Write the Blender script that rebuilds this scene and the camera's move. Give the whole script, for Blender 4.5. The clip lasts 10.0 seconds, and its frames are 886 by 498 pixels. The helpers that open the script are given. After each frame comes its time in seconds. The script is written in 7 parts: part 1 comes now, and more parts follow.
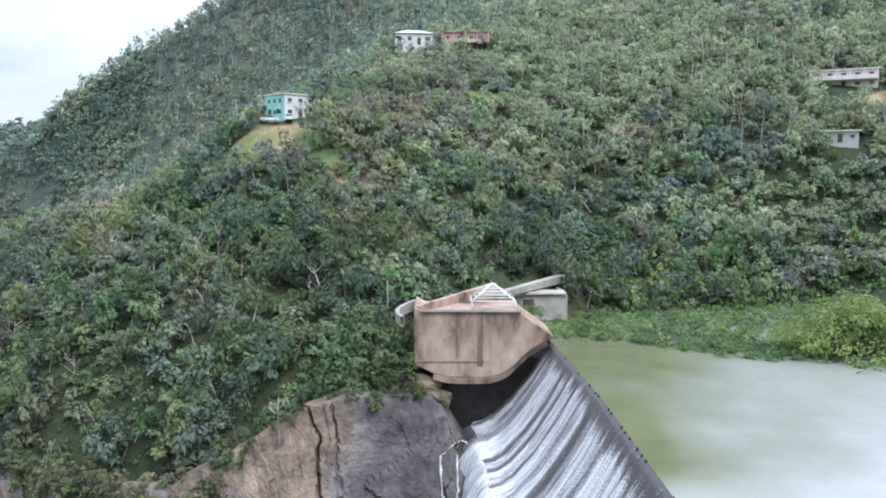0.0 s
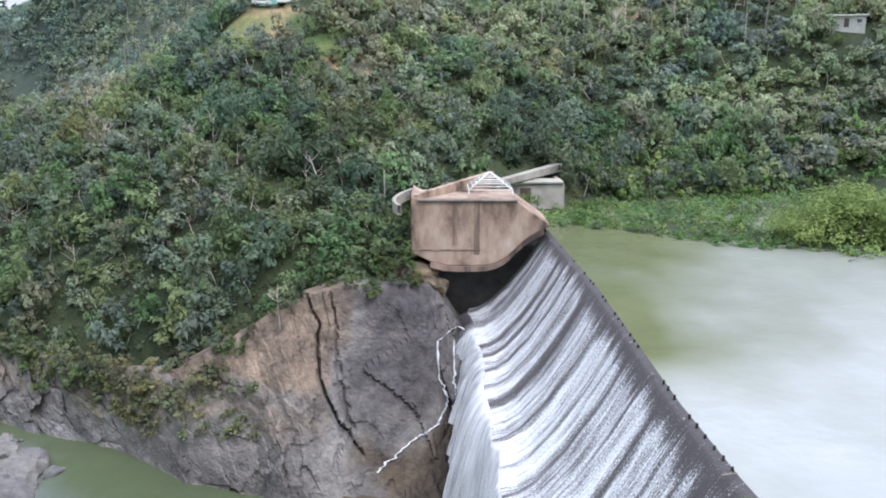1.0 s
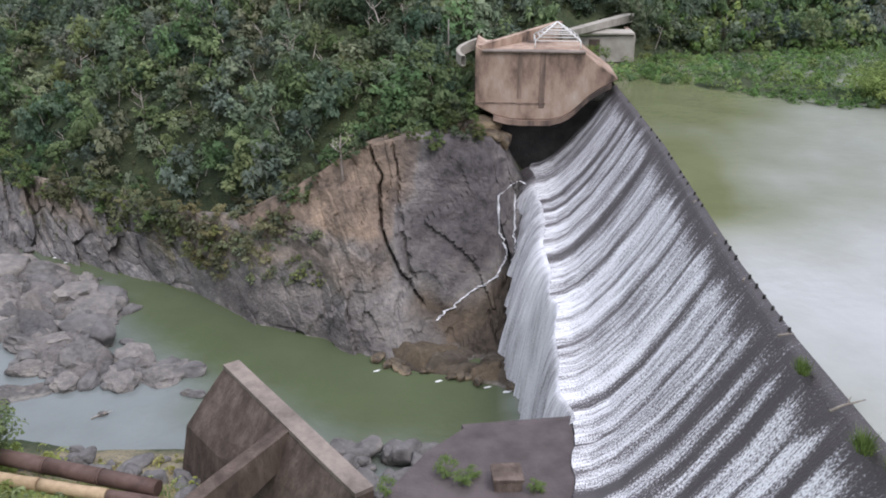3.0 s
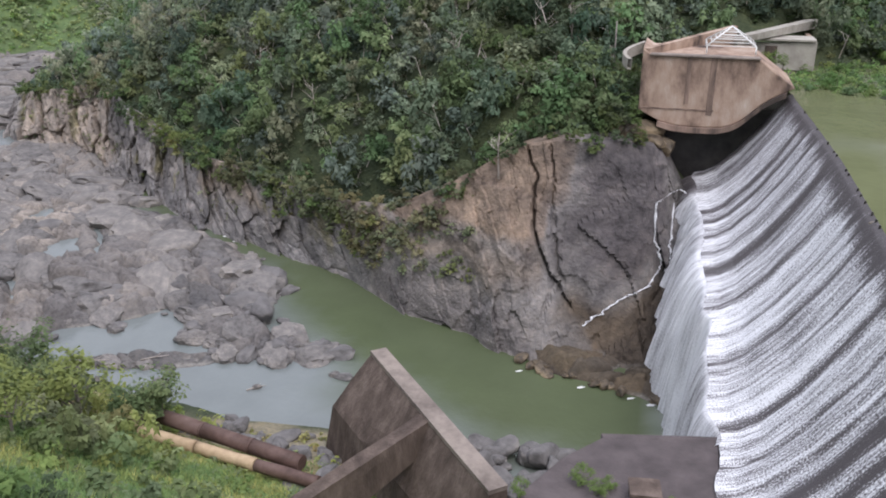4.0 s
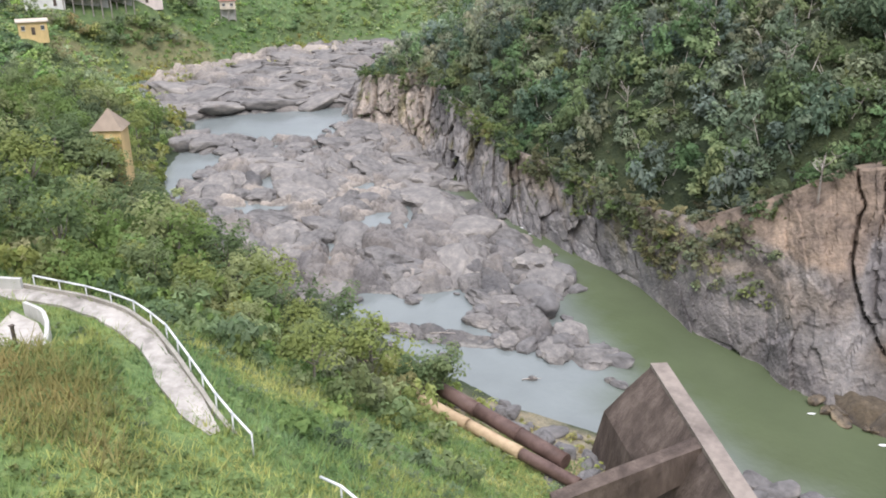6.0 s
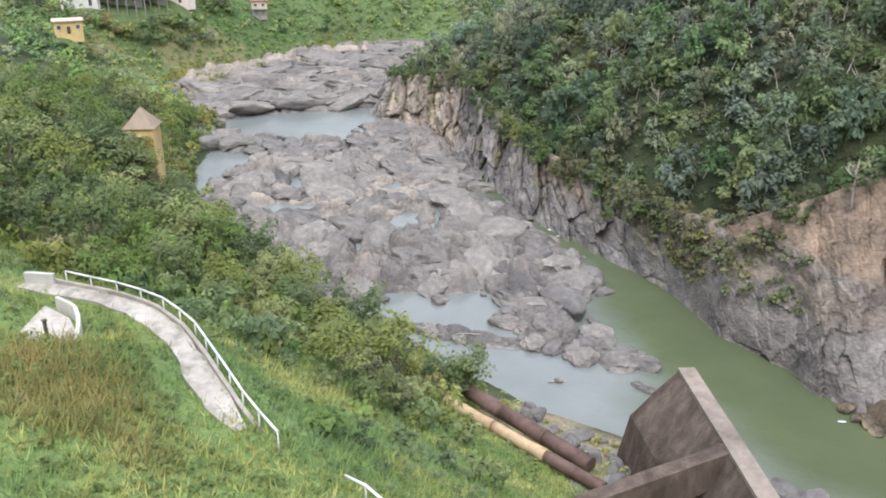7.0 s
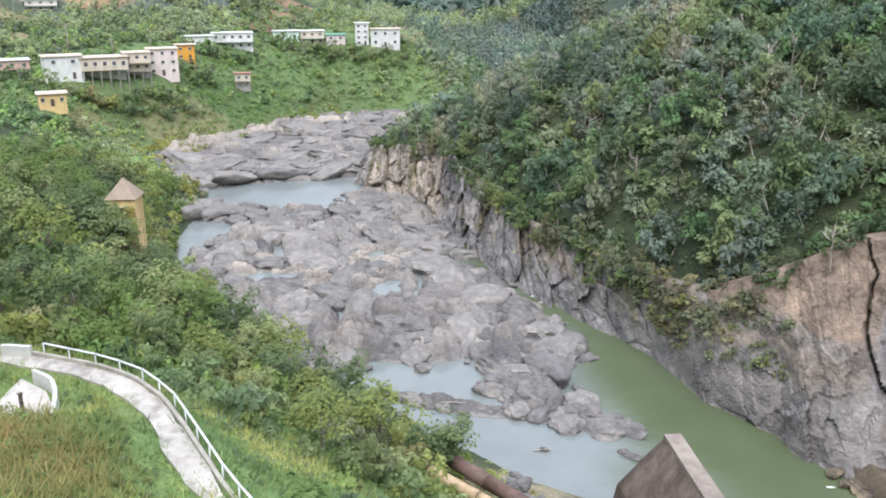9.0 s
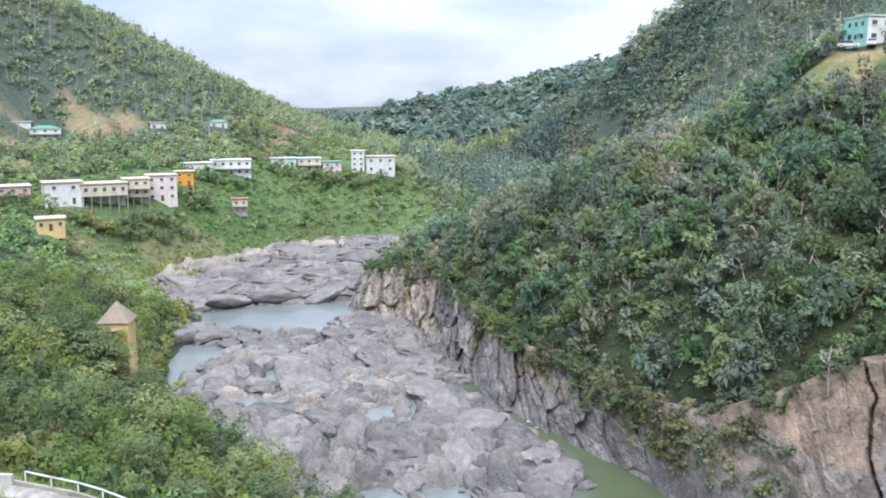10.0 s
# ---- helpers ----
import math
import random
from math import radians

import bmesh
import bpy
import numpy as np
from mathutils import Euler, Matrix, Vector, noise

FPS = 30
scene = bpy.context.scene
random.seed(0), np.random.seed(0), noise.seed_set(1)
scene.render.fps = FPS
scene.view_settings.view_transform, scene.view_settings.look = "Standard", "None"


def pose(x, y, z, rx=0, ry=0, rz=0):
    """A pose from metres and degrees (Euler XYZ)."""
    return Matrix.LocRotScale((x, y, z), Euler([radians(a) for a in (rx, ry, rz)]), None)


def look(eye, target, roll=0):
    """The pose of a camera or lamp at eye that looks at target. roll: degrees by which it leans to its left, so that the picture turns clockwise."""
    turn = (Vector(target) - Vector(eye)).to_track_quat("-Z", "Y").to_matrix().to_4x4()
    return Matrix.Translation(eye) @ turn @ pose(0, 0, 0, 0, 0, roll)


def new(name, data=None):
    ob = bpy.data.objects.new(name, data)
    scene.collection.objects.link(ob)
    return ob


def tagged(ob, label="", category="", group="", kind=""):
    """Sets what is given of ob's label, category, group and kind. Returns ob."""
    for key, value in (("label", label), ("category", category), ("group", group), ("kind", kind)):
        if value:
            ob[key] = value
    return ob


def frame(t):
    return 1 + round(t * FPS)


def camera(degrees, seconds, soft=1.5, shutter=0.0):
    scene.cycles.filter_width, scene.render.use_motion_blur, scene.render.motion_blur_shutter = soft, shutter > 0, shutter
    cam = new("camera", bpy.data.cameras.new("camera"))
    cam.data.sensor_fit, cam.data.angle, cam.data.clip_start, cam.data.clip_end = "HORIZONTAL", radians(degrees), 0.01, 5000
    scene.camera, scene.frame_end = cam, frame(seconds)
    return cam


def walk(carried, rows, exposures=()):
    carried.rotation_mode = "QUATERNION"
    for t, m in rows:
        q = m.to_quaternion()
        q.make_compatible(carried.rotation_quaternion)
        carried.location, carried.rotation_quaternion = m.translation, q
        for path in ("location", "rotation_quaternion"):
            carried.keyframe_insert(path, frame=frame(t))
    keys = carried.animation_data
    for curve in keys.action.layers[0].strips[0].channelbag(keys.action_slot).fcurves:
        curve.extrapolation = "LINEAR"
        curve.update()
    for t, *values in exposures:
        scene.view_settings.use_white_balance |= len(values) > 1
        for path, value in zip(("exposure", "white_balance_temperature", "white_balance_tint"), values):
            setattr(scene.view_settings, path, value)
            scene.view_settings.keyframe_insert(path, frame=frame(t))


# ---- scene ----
cam = camera(54.68, 10.0, 1.85)
PATH = [
    (0.0, pose(0, 0, 55, 85.10, -0.00, 0.00)),
    (0.5, pose(0, 0, 55, 83.12, -0.02, -0.10)),
    (1.0, pose(0, 0, 55, 77.67, -0.03, -0.20)),
    (1.5, pose(0, 0, 55, 72.22, 0.01, -0.27)),
    (2.0, pose(0, 0, 55, 67.90, 0.02, -0.35)),
    (2.2, pose(0, 0, 55, 67.89, 0.03, -0.37)),
    (3.3, pose(0, 0, 55, 67.90, -0.12, 7.09)),
    (3.5, pose(0, 0, 55, 67.90, -0.12, 9.17)),
    (4.0, pose(0, 0, 55, 67.86, -0.04, 14.94)),
    (4.5, pose(0, 0, 55, 67.86, -0.04, 20.83)),
    (5.0, pose(0, 0, 55, 67.90, -0.02, 26.07)),
    (5.5, pose(0, 0, 55, 67.84, -0.02, 30.63)),
    (6.0, pose(0, 0, 55, 67.88, -0.00, 35.85)),
    (6.2, pose(0, 0, 55, 67.90, 0.02, 37.72)),
    (6.5, pose(0, 0, 55, 67.92, 0.03, 38.75)),
    (7.3, pose(0, 0, 55, 67.96, 0.05, 37.22)),
    (7.5, pose(0, 0, 55, 67.97, 0.07, 37.16)),
    (8.0, pose(0, 0, 55, 67.99, 0.17, 36.90)),
    (8.5, pose(0, 0, 55, 67.99, 0.14, 36.75)),
    (9.0, pose(0, 0, 55, 72.44, 0.15, 36.52)),
    (9.5, pose(0, 0, 55, 77.95, 0.13, 36.30)),
    (10.0, pose(0, 0, 55, 80.67, 0.10, 36.12)),
]
EXPOSURES = [(0.0, 0.80, 5800, 12), (1.0, 0.74, 6000, 13), (2.0, 0.42, 6250, 14), (3.5, 0.31, 6350, 17), (5.0, 0.54, 6450, 17), (6.0, 0.82, 6500, 15), (8.0, 0.87, 6500, 11), (9.5, 0.98, 6050, 12), (10.0, 0.96, 5950, 12)]
walk(cam, PATH, EXPOSURES)

# ---------------------------------------------------------------- light
SUN_EL, SUN_AZ = radians(55), radians(140)
world = bpy.data.worlds.new("sky")
scene.world = world
world.use_nodes = True
wn, wl = world.node_tree.nodes, world.node_tree.links
wn.clear()
w_out, w_bg = wn.new("ShaderNodeOutputWorld"), wn.new("ShaderNodeBackground")
w_sky = wn.new("ShaderNodeTexSky")
w_sky.sky_type, w_sky.sun_disc = "NISHITA", False
w_sky.sun_elevation, w_sky.sun_rotation = SUN_EL, SUN_AZ
w_sky.dust_density, w_sky.air_density = 2.0, 1.0
w_co, w_map = wn.new("ShaderNodeTexCoord"), wn.new("ShaderNodeMapping")
w_map.inputs["Scale"].default_value = (1.0, 1.0, 3.2)
w_cloud = wn.new("ShaderNodeTexNoise")
w_cloud.inputs["Scale"].default_value, w_cloud.inputs["Detail"].default_value = 2.2, 6.0
w_cloud.inputs["Roughness"].default_value = 0.55
w_ramp = wn.new("ShaderNodeValToRGB")
w_ramp.color_ramp.elements[0].position, w_ramp.color_ramp.elements[1].position = 0.22, 0.5
w_tone = wn.new("ShaderNodeValToRGB")
w_tone.color_ramp.elements[0].position, w_tone.color_ramp.elements[1].position = 0.3, 0.7
w_tone.color_ramp.elements[0].color = (4.9, 5.4, 6.4, 1)
w_tone.color_ramp.elements[1].color = (7.7, 8.0, 8.4, 1)
w_mix = wn.new("ShaderNodeMix")
w_mix.data_type = "RGBA"
wl.new(w_co.outputs["Generated"], w_map.inputs[0])
wl.new(w_map.outputs[0], w_cloud.inputs["Vector"])
wl.new(w_cloud.outputs["Fac"], w_ramp.inputs[0])
wl.new(w_cloud.outputs["Fac"], w_tone.inputs[0])
wl.new(w_ramp.outputs[0], w_mix.inputs["Factor"])
wl.new(w_sky.outputs[0], w_mix.inputs[6])
wl.new(w_tone.outputs[0], w_mix.inputs[7])
# an overcast sky is about three times brighter overhead than at the horizon
w_sep, w_grad, w_scale = wn.new("ShaderNodeSeparateXYZ"), wn.new("ShaderNodeMapRange"), wn.new("ShaderNodeMix")
w_grad.inputs["From Min"].default_value, w_grad.inputs["From Max"].default_value = 0.0, 1.0
w_grad.inputs["To Min"].default_value, w_grad.inputs["To Max"].default_value = 0.34, 1.2
w_scale.data_type, w_scale.blend_type = "RGBA", "MULTIPLY"
w_scale.inputs["Factor"].default_value = 1.0
wl.new(w_co.outputs["Generated"], w_sep.inputs[0])
wl.new(w_sep.outputs["Z"], w_grad.inputs["Value"])
wl.new(w_mix.outputs[2], w_scale.inputs[6])
wl.new(w_grad.outputs[0], w_scale.inputs[7])
wl.new(w_scale.outputs[2], w_bg.inputs[0])
wl.new(w_bg.outputs[0], w_out.inputs[0])
w_bg.inputs[1].default_value = 0.19

sun = new("sun", bpy.data.lights.new("sun", "SUN"))
sun.data.energy, sun.data.angle, sun.data.color = 1.3, radians(22), (1.0, 0.97, 0.92)
sun.matrix_world = look((100 * math.sin(SUN_AZ), 100 * math.cos(SUN_AZ), 100 * math.tan(SUN_EL)), (0, 0, 0))


# ---------------------------------------------------------------- materials
def material(name, stops, scale=1.0, detail=6.0, rough=0.9, bump=0.3, bump_scale=4.0, tint="", metal=0.0, stretch=(1, 1, 1),
             island=0.0, coarse=0.15, spec=0.3, each=0.0):
    """Colour from two scales of noise, relief from a third. stops: (position, colour). tint: name of a colour attribute."""
    m = bpy.data.materials.new(name)
    m.use_nodes = True
    n, l = m.node_tree.nodes, m.node_tree.links
    b = n["Principled BSDF"]
    co, mp = n.new("ShaderNodeTexCoord"), n.new("ShaderNodeMapping")
    mp.inputs["Scale"].default_value = stretch
    l.new(co.outputs["Object"], mp.inputs[0])
    fine, big = n.new("ShaderNodeTexNoise"), n.new("ShaderNodeTexNoise")
    fine.inputs["Scale"].default_value, fine.inputs["Detail"].default_value = scale, detail
    fine.inputs["Roughness"].default_value = 0.62
    big.inputs["Scale"].default_value, big.inputs["Detail"].default_value = scale * coarse, 3.0
    for t in (fine, big):
        l.new(mp.outputs[0], t.inputs["Vector"])
    add = n.new("ShaderNodeMath")
    add.operation = "MULTIPLY_ADD"
    add.inputs[1].default_value, add.inputs[2].default_value = 0.5, 0.0
    l.new(fine.outputs["Fac"], add.inputs[0])
    add2 = n.new("ShaderNodeMath")
    add2.operation = "MULTIPLY_ADD"
    add2.inputs[1].default_value = 0.5
    l.new(big.outputs["Fac"], add2.inputs[0])
    l.new(add.outputs[0], add2.inputs[2])
    last = add2
    if island:
        geo = n.new("ShaderNodeNewGeometry")
        add3 = n.new("ShaderNodeMath")
        add3.operation = "MULTIPLY_ADD"
        add3.inputs[1].default_value = island
        l.new(geo.outputs["Random Per Island"], add3.inputs[0])
        sub = n.new("ShaderNodeMath")
        sub.operation = "SUBTRACT"
        sub.inputs[1].default_value = island / 2
        l.new(last.outputs[0], sub.inputs[0])
        l.new(sub.outputs[0], add3.inputs[2])
        last = add3
    if each:
        info, add4 = n.new("ShaderNodeObjectInfo"), n.new("ShaderNodeMath")
        add4.operation = "MULTIPLY_ADD"
        add4.inputs[1].default_value = each
        l.new(info.outputs["Random"], add4.inputs[0])
        less = n.new("ShaderNodeMath")
        less.operation = "SUBTRACT"
        less.inputs[1].default_value = each / 2
        l.new(last.outputs[0], less.inputs[0])
        l.new(less.outputs[0], add4.inputs[2])
        last = add4
    ramp = n.new("ShaderNodeValToRGB")
    e = ramp.color_ramp.elements
    while len(e) < len(stops):
        e.new(0.5)
    for k, (p, c) in zip(e, stops):
        k.position, k.color = p, (*c, 1)
    l.new(last.outputs[0], ramp.inputs[0])
    out = ramp.outputs[0]
    if tint:
        at, mx = n.new("ShaderNodeAttribute"), n.new("ShaderNodeMix")
        at.attribute_name = tint
        mx.data_type, mx.blend_type = "RGBA", "MULTIPLY"
        mx.inputs["Factor"].default_value = 1.0
        l.new(out, mx.inputs[6])
        l.new(at.outputs["Color"], mx.inputs[7])
        out = mx.outputs[2]
    l.new(out, b.inputs["Base Color"])
    b.inputs["Roughness"].default_value, b.inputs["Metallic"].default_value = rough, metal
    b.inputs["Specular IOR Level"].default_value = spec
    if bump:
        rel, bp = n.new("ShaderNodeTexNoise"), n.new("ShaderNodeBump")
        rel.inputs["Scale"].default_value, rel.inputs["Detail"].default_value = bump_scale, 5.0
        l.new(mp.outputs[0], rel.inputs["Vector"])
        l.new(rel.outputs["Fac"], bp.inputs["Height"])
        bp.inputs["Strength"].default_value, bp.inputs["Distance"].default_value = bump, 0.3
        l.new(bp.outputs[0], b.inputs["Normal"])
    return m


M_GROUND = material("soil_and_undergrowth", [(0.3, (0.45, 0.5, 0.4)), (0.5, (0.9, 0.95, 0.9)), (0.7, (1.45, 1.35, 1.1))], 2.4, tint="tint", bump=1.0, bump_scale=2.6, coarse=0.2)
M_ROCK = material("river_rock", [(0.32, (0.45, 0.44, 0.44)), (0.45, (0.85, 0.85, 0.86)), (0.56, (1.08, 1.07, 1.05)), (0.72, (1.6, 1.52, 1.42))], 1.7, tint="tint",
                  bump=1.0, bump_scale=1.8, coarse=0.12)
M_BOULDER = material("boulder_rock", [(0.33, (0.075, 0.071, 0.07)), (0.5, (0.17, 0.161, 0.156)), (0.7, (0.33, 0.305, 0.275))], 0.7, bump=0.7, bump_scale=2.5)
M_SLAB = material("water_worn_slab", [(0.30, (0.07, 0.064, 0.061)), (0.43, (0.148, 0.139, 0.132)), (0.56, (0.215, 0.198, 0.183)), (0.74, (0.36, 0.325, 0.282))], 4.2, bump=1.0, bump_scale=6.0, each=0.17, coarse=0.15)
M_WETROCK = material("wet_brown_rock", [(0.36, (0.03, 0.026, 0.022)), (0.48, (0.12, 0.094, 0.066)), (0.62, (0.26, 0.20, 0.12))], 0.8, bump=0.7, bump_scale=2.5, rough=0.5)
M_CLIFF = material("cliff_rock", [(0.33, (0.30, 0.29, 0.29)), (0.44, (0.75, 0.74, 0.74)), (0.55, (1.05, 1.03, 1.0)), (0.70, (1.65, 1.55, 1.45))], 0.9, tint="tint",
                   bump=1.0, bump_scale=2.6, coarse=0.2)
M_CONCRETE = material("pink_stained_concrete", [(0.37, (0.085, 0.062, 0.052)), (0.45, (0.25, 0.175, 0.135)), (0.55, (0.40, 0.29, 0.222)), (0.66, (0.48, 0.385, 0.315)), (0.74, (0.57, 0.51, 0.45))], 0.6,
                      stretch=(1, 1, 0.5), coarse=0.3)
M_DARK = material("black_wet_shaded_concrete", [(0.35, (0.012, 0.012, 0.012)), (0.6, (0.05, 0.045, 0.042))], 0.6, rough=0.4)
M_STAIN = material("black_streaked_concrete", [(0.40, (0.07, 0.055, 0.048)), (0.5, (0.24, 0.17, 0.135)), (0.62, (0.45, 0.32, 0.255))], 0.5, stretch=(1, 1, 0.2))
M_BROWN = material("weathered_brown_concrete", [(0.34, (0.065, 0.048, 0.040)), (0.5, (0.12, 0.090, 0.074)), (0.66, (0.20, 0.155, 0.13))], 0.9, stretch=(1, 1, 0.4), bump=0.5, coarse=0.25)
M_BROWN_TOP = material("pale_brown_concrete", [(0.35, (0.13, 0.106, 0.092)), (0.6, (0.28, 0.235, 0.20))], 0.9)
M_APRON = material("dark_concrete", [(0.35, (0.055, 0.046, 0.046)), (0.6, (0.115, 0.096, 0.095))], 0.5)
M_GREY = material("grey_concrete", [(0.35, (0.22, 0.20, 0.17)), (0.6, (0.42, 0.39, 0.34))], 0.7)
M_PATH = material("path_concrete", [(0.36, (0.23, 0.21, 0.185)), (0.5, (0.38, 0.35, 0.315)), (0.62, (0.48, 0.44, 0.40))], 1.3)
M_WHITE = material("white_paint", [(0.35, (0.62, 0.62, 0.6)), (0.6, (0.82, 0.82, 0.8))], 0.8, rough=0.5, bump=0.05)
M_RAIL = material("galvanised_rail", [(0.35, (0.5, 0.5, 0.5)), (0.6, (0.75, 0.76, 0.76))], 1.5, rough=0.45, bump=0.05)
M_PIPE = material("rusty_brown_pipe", [(0.35, (0.055, 0.032, 0.026)), (0.5, (0.12, 0.075, 0.062)), (0.7, (0.19, 0.13, 0.11))], 0.8, rough=0.6, bump=0.1)
M_TAN = material("tan_pipe", [(0.35, (0.28, 0.19, 0.11)), (0.6, (0.52, 0.39, 0.25))], 0.8, rough=0.7, bump=0.15)
M_BARK = material("grey_bark", [(0.35, (0.12, 0.10, 0.085)), (0.6, (0.30, 0.27, 0.23))], 2.0, stretch=(1, 1, 0.3))
M_DEAD = material("bleached_wood", [(0.35, (0.26, 0.22, 0.19)), (0.6, (0.50, 0.45, 0.40))], 2.0, stretch=(1, 1, 0.3))
M_POLE = material("pole_wood", [(0.35, (0.16, 0.14, 0.12)), (0.6, (0.34, 0.31, 0.28))], 2.0)
M_GLASS = material("dark_window_glass", [(0.35, (0.05, 0.055, 0.06)), (0.6, (0.13, 0.135, 0.14))], 2.0, rough=0.12, bump=0)
M_DARKWOOD = material("dark_timber", [(0.35, (0.05, 0.04, 0.035)), (0.6, (0.13, 0.10, 0.08))], 2.0)


def paint(name, c):
    lo, hi = tuple(0.72 * v for v in c), tuple(min(0.9, 1.08 * v) for v in c)
    return material(name, [(0.35, lo), (0.6, hi)], 0.7, rough=0.7, bump=0.05, stretch=(1, 1, 0.4))


P_WHITE, P_CREAM, P_TURQ = paint("white_render", (0.72, 0.71, 0.68)), paint("cream_render", (0.66, 0.58, 0.47)), paint("turquoise_render", (0.36, 0.68, 0.60))
P_PINK, P_ORANGE, P_YELLOW = paint("pink_render", (0.62, 0.42, 0.36)), paint("orange_render", (0.75, 0.36, 0.06)), paint("yellow_render", (0.68, 0.50, 0.24))
P_MINT, P_GREYW, P_ROSE = paint("mint_render", (0.60, 0.72, 0.64)), paint("grey_render", (0.5, 0.49, 0.46)), paint("pale_rose_render", (0.74, 0.64, 0.60))
R_THATCH = paint("brown_shingle", (0.30, 0.235, 0.175))
R_TAN, R_GREEN, R_RED, R_GREY = paint("tan_roof", (0.55, 0.47, 0.38)), paint("green_roof", (0.14, 0.34, 0.25)), paint("rust_roof", (0.36, 0.18, 0.14)), paint("grey_roof", (0.6, 0.62, 0.58))


def leaf_material(name, stops, through_light=0.4):
    """Leaves: colour varies leaf by leaf and tree by tree; some light comes through."""
    m = material(name, stops, 0.3, island=0.12, tint="tint", rough=0.85, bump=0, coarse=0.3, spec=0.12)
    n, l = m.node_tree.nodes, m.node_tree.links
    b, out = n["Principled BSDF"], n["Material Output"]
    tr, mx = n.new("ShaderNodeBsdfTranslucent"), n.new("ShaderNodeMixShader")
    col = b.inputs["Base Color"].links[0].from_socket
    l.new(col, tr.inputs[0])
    mx.inputs[0].default_value = through_light
    l.new(b.outputs[0], mx.inputs[1])
    l.new(tr.outputs[0], mx.inputs[2])
    l.new(mx.outputs[0], out.inputs[0])
    return m


M_LEAF = leaf_material("foliage", [(0.22, (0.040, 0.053, 0.033)), (0.5, (0.108, 0.130, 0.078)), (0.78, (0.225, 0.235, 0.15))])
M_GRASS = leaf_material("grass", [(0.22, (0.085, 0.11, 0.05)), (0.5, (0.19, 0.23, 0.11)), (0.78, (0.35, 0.36, 0.20))])


def water(name, stops, scale, strength, rough=0.06, coarse=0.03, tint=""):
    m = material(name, stops, scale * 0.1, rough=rough, bump=strength, bump_scale=scale, spec=0.5, tint=tint)
    b = m.node_tree.nodes["Principled BSDF"]
    b.inputs["IOR"].default_value = 1.33
    return m


M_RIVER = water("river_water", [(0.3, (0.85, 0.85, 0.85)), (0.7, (1.15, 1.15, 1.15))], 1.3, 0.22, tint="tint")
M_LAKE = water("reservoir_water", [(0.36, (0.8, 0.82, 0.75)), (0.64, (1.2, 1.2, 1.22))], 0.8, 0.12, tint="tint")


def spill_material(name="white_water", weights=(0.7, 0.8, 1.15), shift=-0.88):
    """White water in threads down a dark wet face. UV: u across the dam, v down the slope, in metres."""
    m = bpy.data.materials.new(name)
    m.use_nodes = True
    n, l = m.node_tree.nodes, m.node_tree.links
    b = n["Principled BSDF"]
    uv, mp, mp2 = n.new("ShaderNodeUVMap"), n.new("ShaderNodeMapping"), n.new("ShaderNodeMapping")
    uv.uv_map = "flow"
    mp.inputs["Scale"].default_value = (0.75, 0.035, 1)
    mp2.inputs["Scale"].default_value = (4.6, 0.28, 1)
    mp3 = n.new("ShaderNodeMapping")
    mp3.inputs["Scale"].default_value = (7.5, 6.0, 1)
    a, c, g = (n.new("ShaderNodeTexNoise") for _ in range(3))
    for k, t in ((mp, a), (mp2, c), (mp3, g)):
        t.inputs["Scale"].default_value, t.inputs["Detail"].default_value = 1.0, 5.0
        l.new(uv.outputs[0], k.inputs[0])
        l.new(k.outputs[0], t.inputs["Vector"])
    at = n.new("ShaderNodeAttribute")
    at.attribute_name = "foam"
    last = at.outputs["Fac"]
    for t, w in zip((a, c, g), weights):
        s = n.new("ShaderNodeMath")
        s.operation = "MULTIPLY_ADD"
        s.inputs[1].default_value = w
        l.new(t.outputs["Fac"], s.inputs[0])
        l.new(last, s.inputs[2])
        last = s.outputs[0]
    r = n.new("ShaderNodeValToRGB")
    e = r.color_ramp.elements
    e.new(0.5), e.new(0.6)
    for k, (p, col) in zip(e, ((0.30, (0.075, 0.066, 0.068)), (0.43, (0.20, 0.19, 0.197)), (0.55, (0.50, 0.50, 0.515)), (0.72, (0.80, 0.805, 0.825)))):
        k.position, k.color = p, (*col, 1)
    half = n.new("ShaderNodeMath")
    half.operation = "MULTIPLY_ADD"
    half.inputs[1].default_value, half.inputs[2].default_value = 1.0, shift
    l.new(last, half.inputs[0])
    last = half.outputs[0]
    l.new(last, r.inputs[0])
    l.new(r.outputs[0], b.inputs["Base Color"])
    b.inputs["Roughness"].default_value = 0.6
    bp = n.new("ShaderNodeBump")
    bp.inputs["Strength"].default_value, bp.inputs["Distance"].default_value = 0.5, 0.15
    l.new(last, bp.inputs["Height"])
    l.new(bp.outputs[0], b.inputs["Normal"])
    return m


M_SPILL = spill_material()
M_FALL = spill_material("falling_water", (0.3, 0.55, 0.3), -0.11)


# ---------------------------------------------------------------- mesh helpers
def mesh_of(name, verts, faces, mat, smooth=False):
    """One object from arrays; faces all of one size."""
    me = bpy.data.meshes.new(name)
    verts, faces = np.asarray(verts, np.float32), np.asarray(faces, np.int32)
    k = faces.shape[1]
    me.vertices.add(len(verts))
    me.vertices.foreach_set("co", verts.ravel())
    me.loops.add(faces.size)
    me.loops.foreach_set("vertex_index", faces.ravel())
    me.polygons.add(len(faces))
    me.polygons.foreach_set("loop_start", np.arange(0, faces.size, k, dtype=np.int32))
    me.polygons.foreach_set("loop_total", np.full(len(faces), k, np.int32))
    me.polygons.foreach_set("use_smooth", np.full(len(faces), smooth))
    me.materials.append(mat)
    me.update(calc_edges=True)
    me.validate()
    return new(name, me)


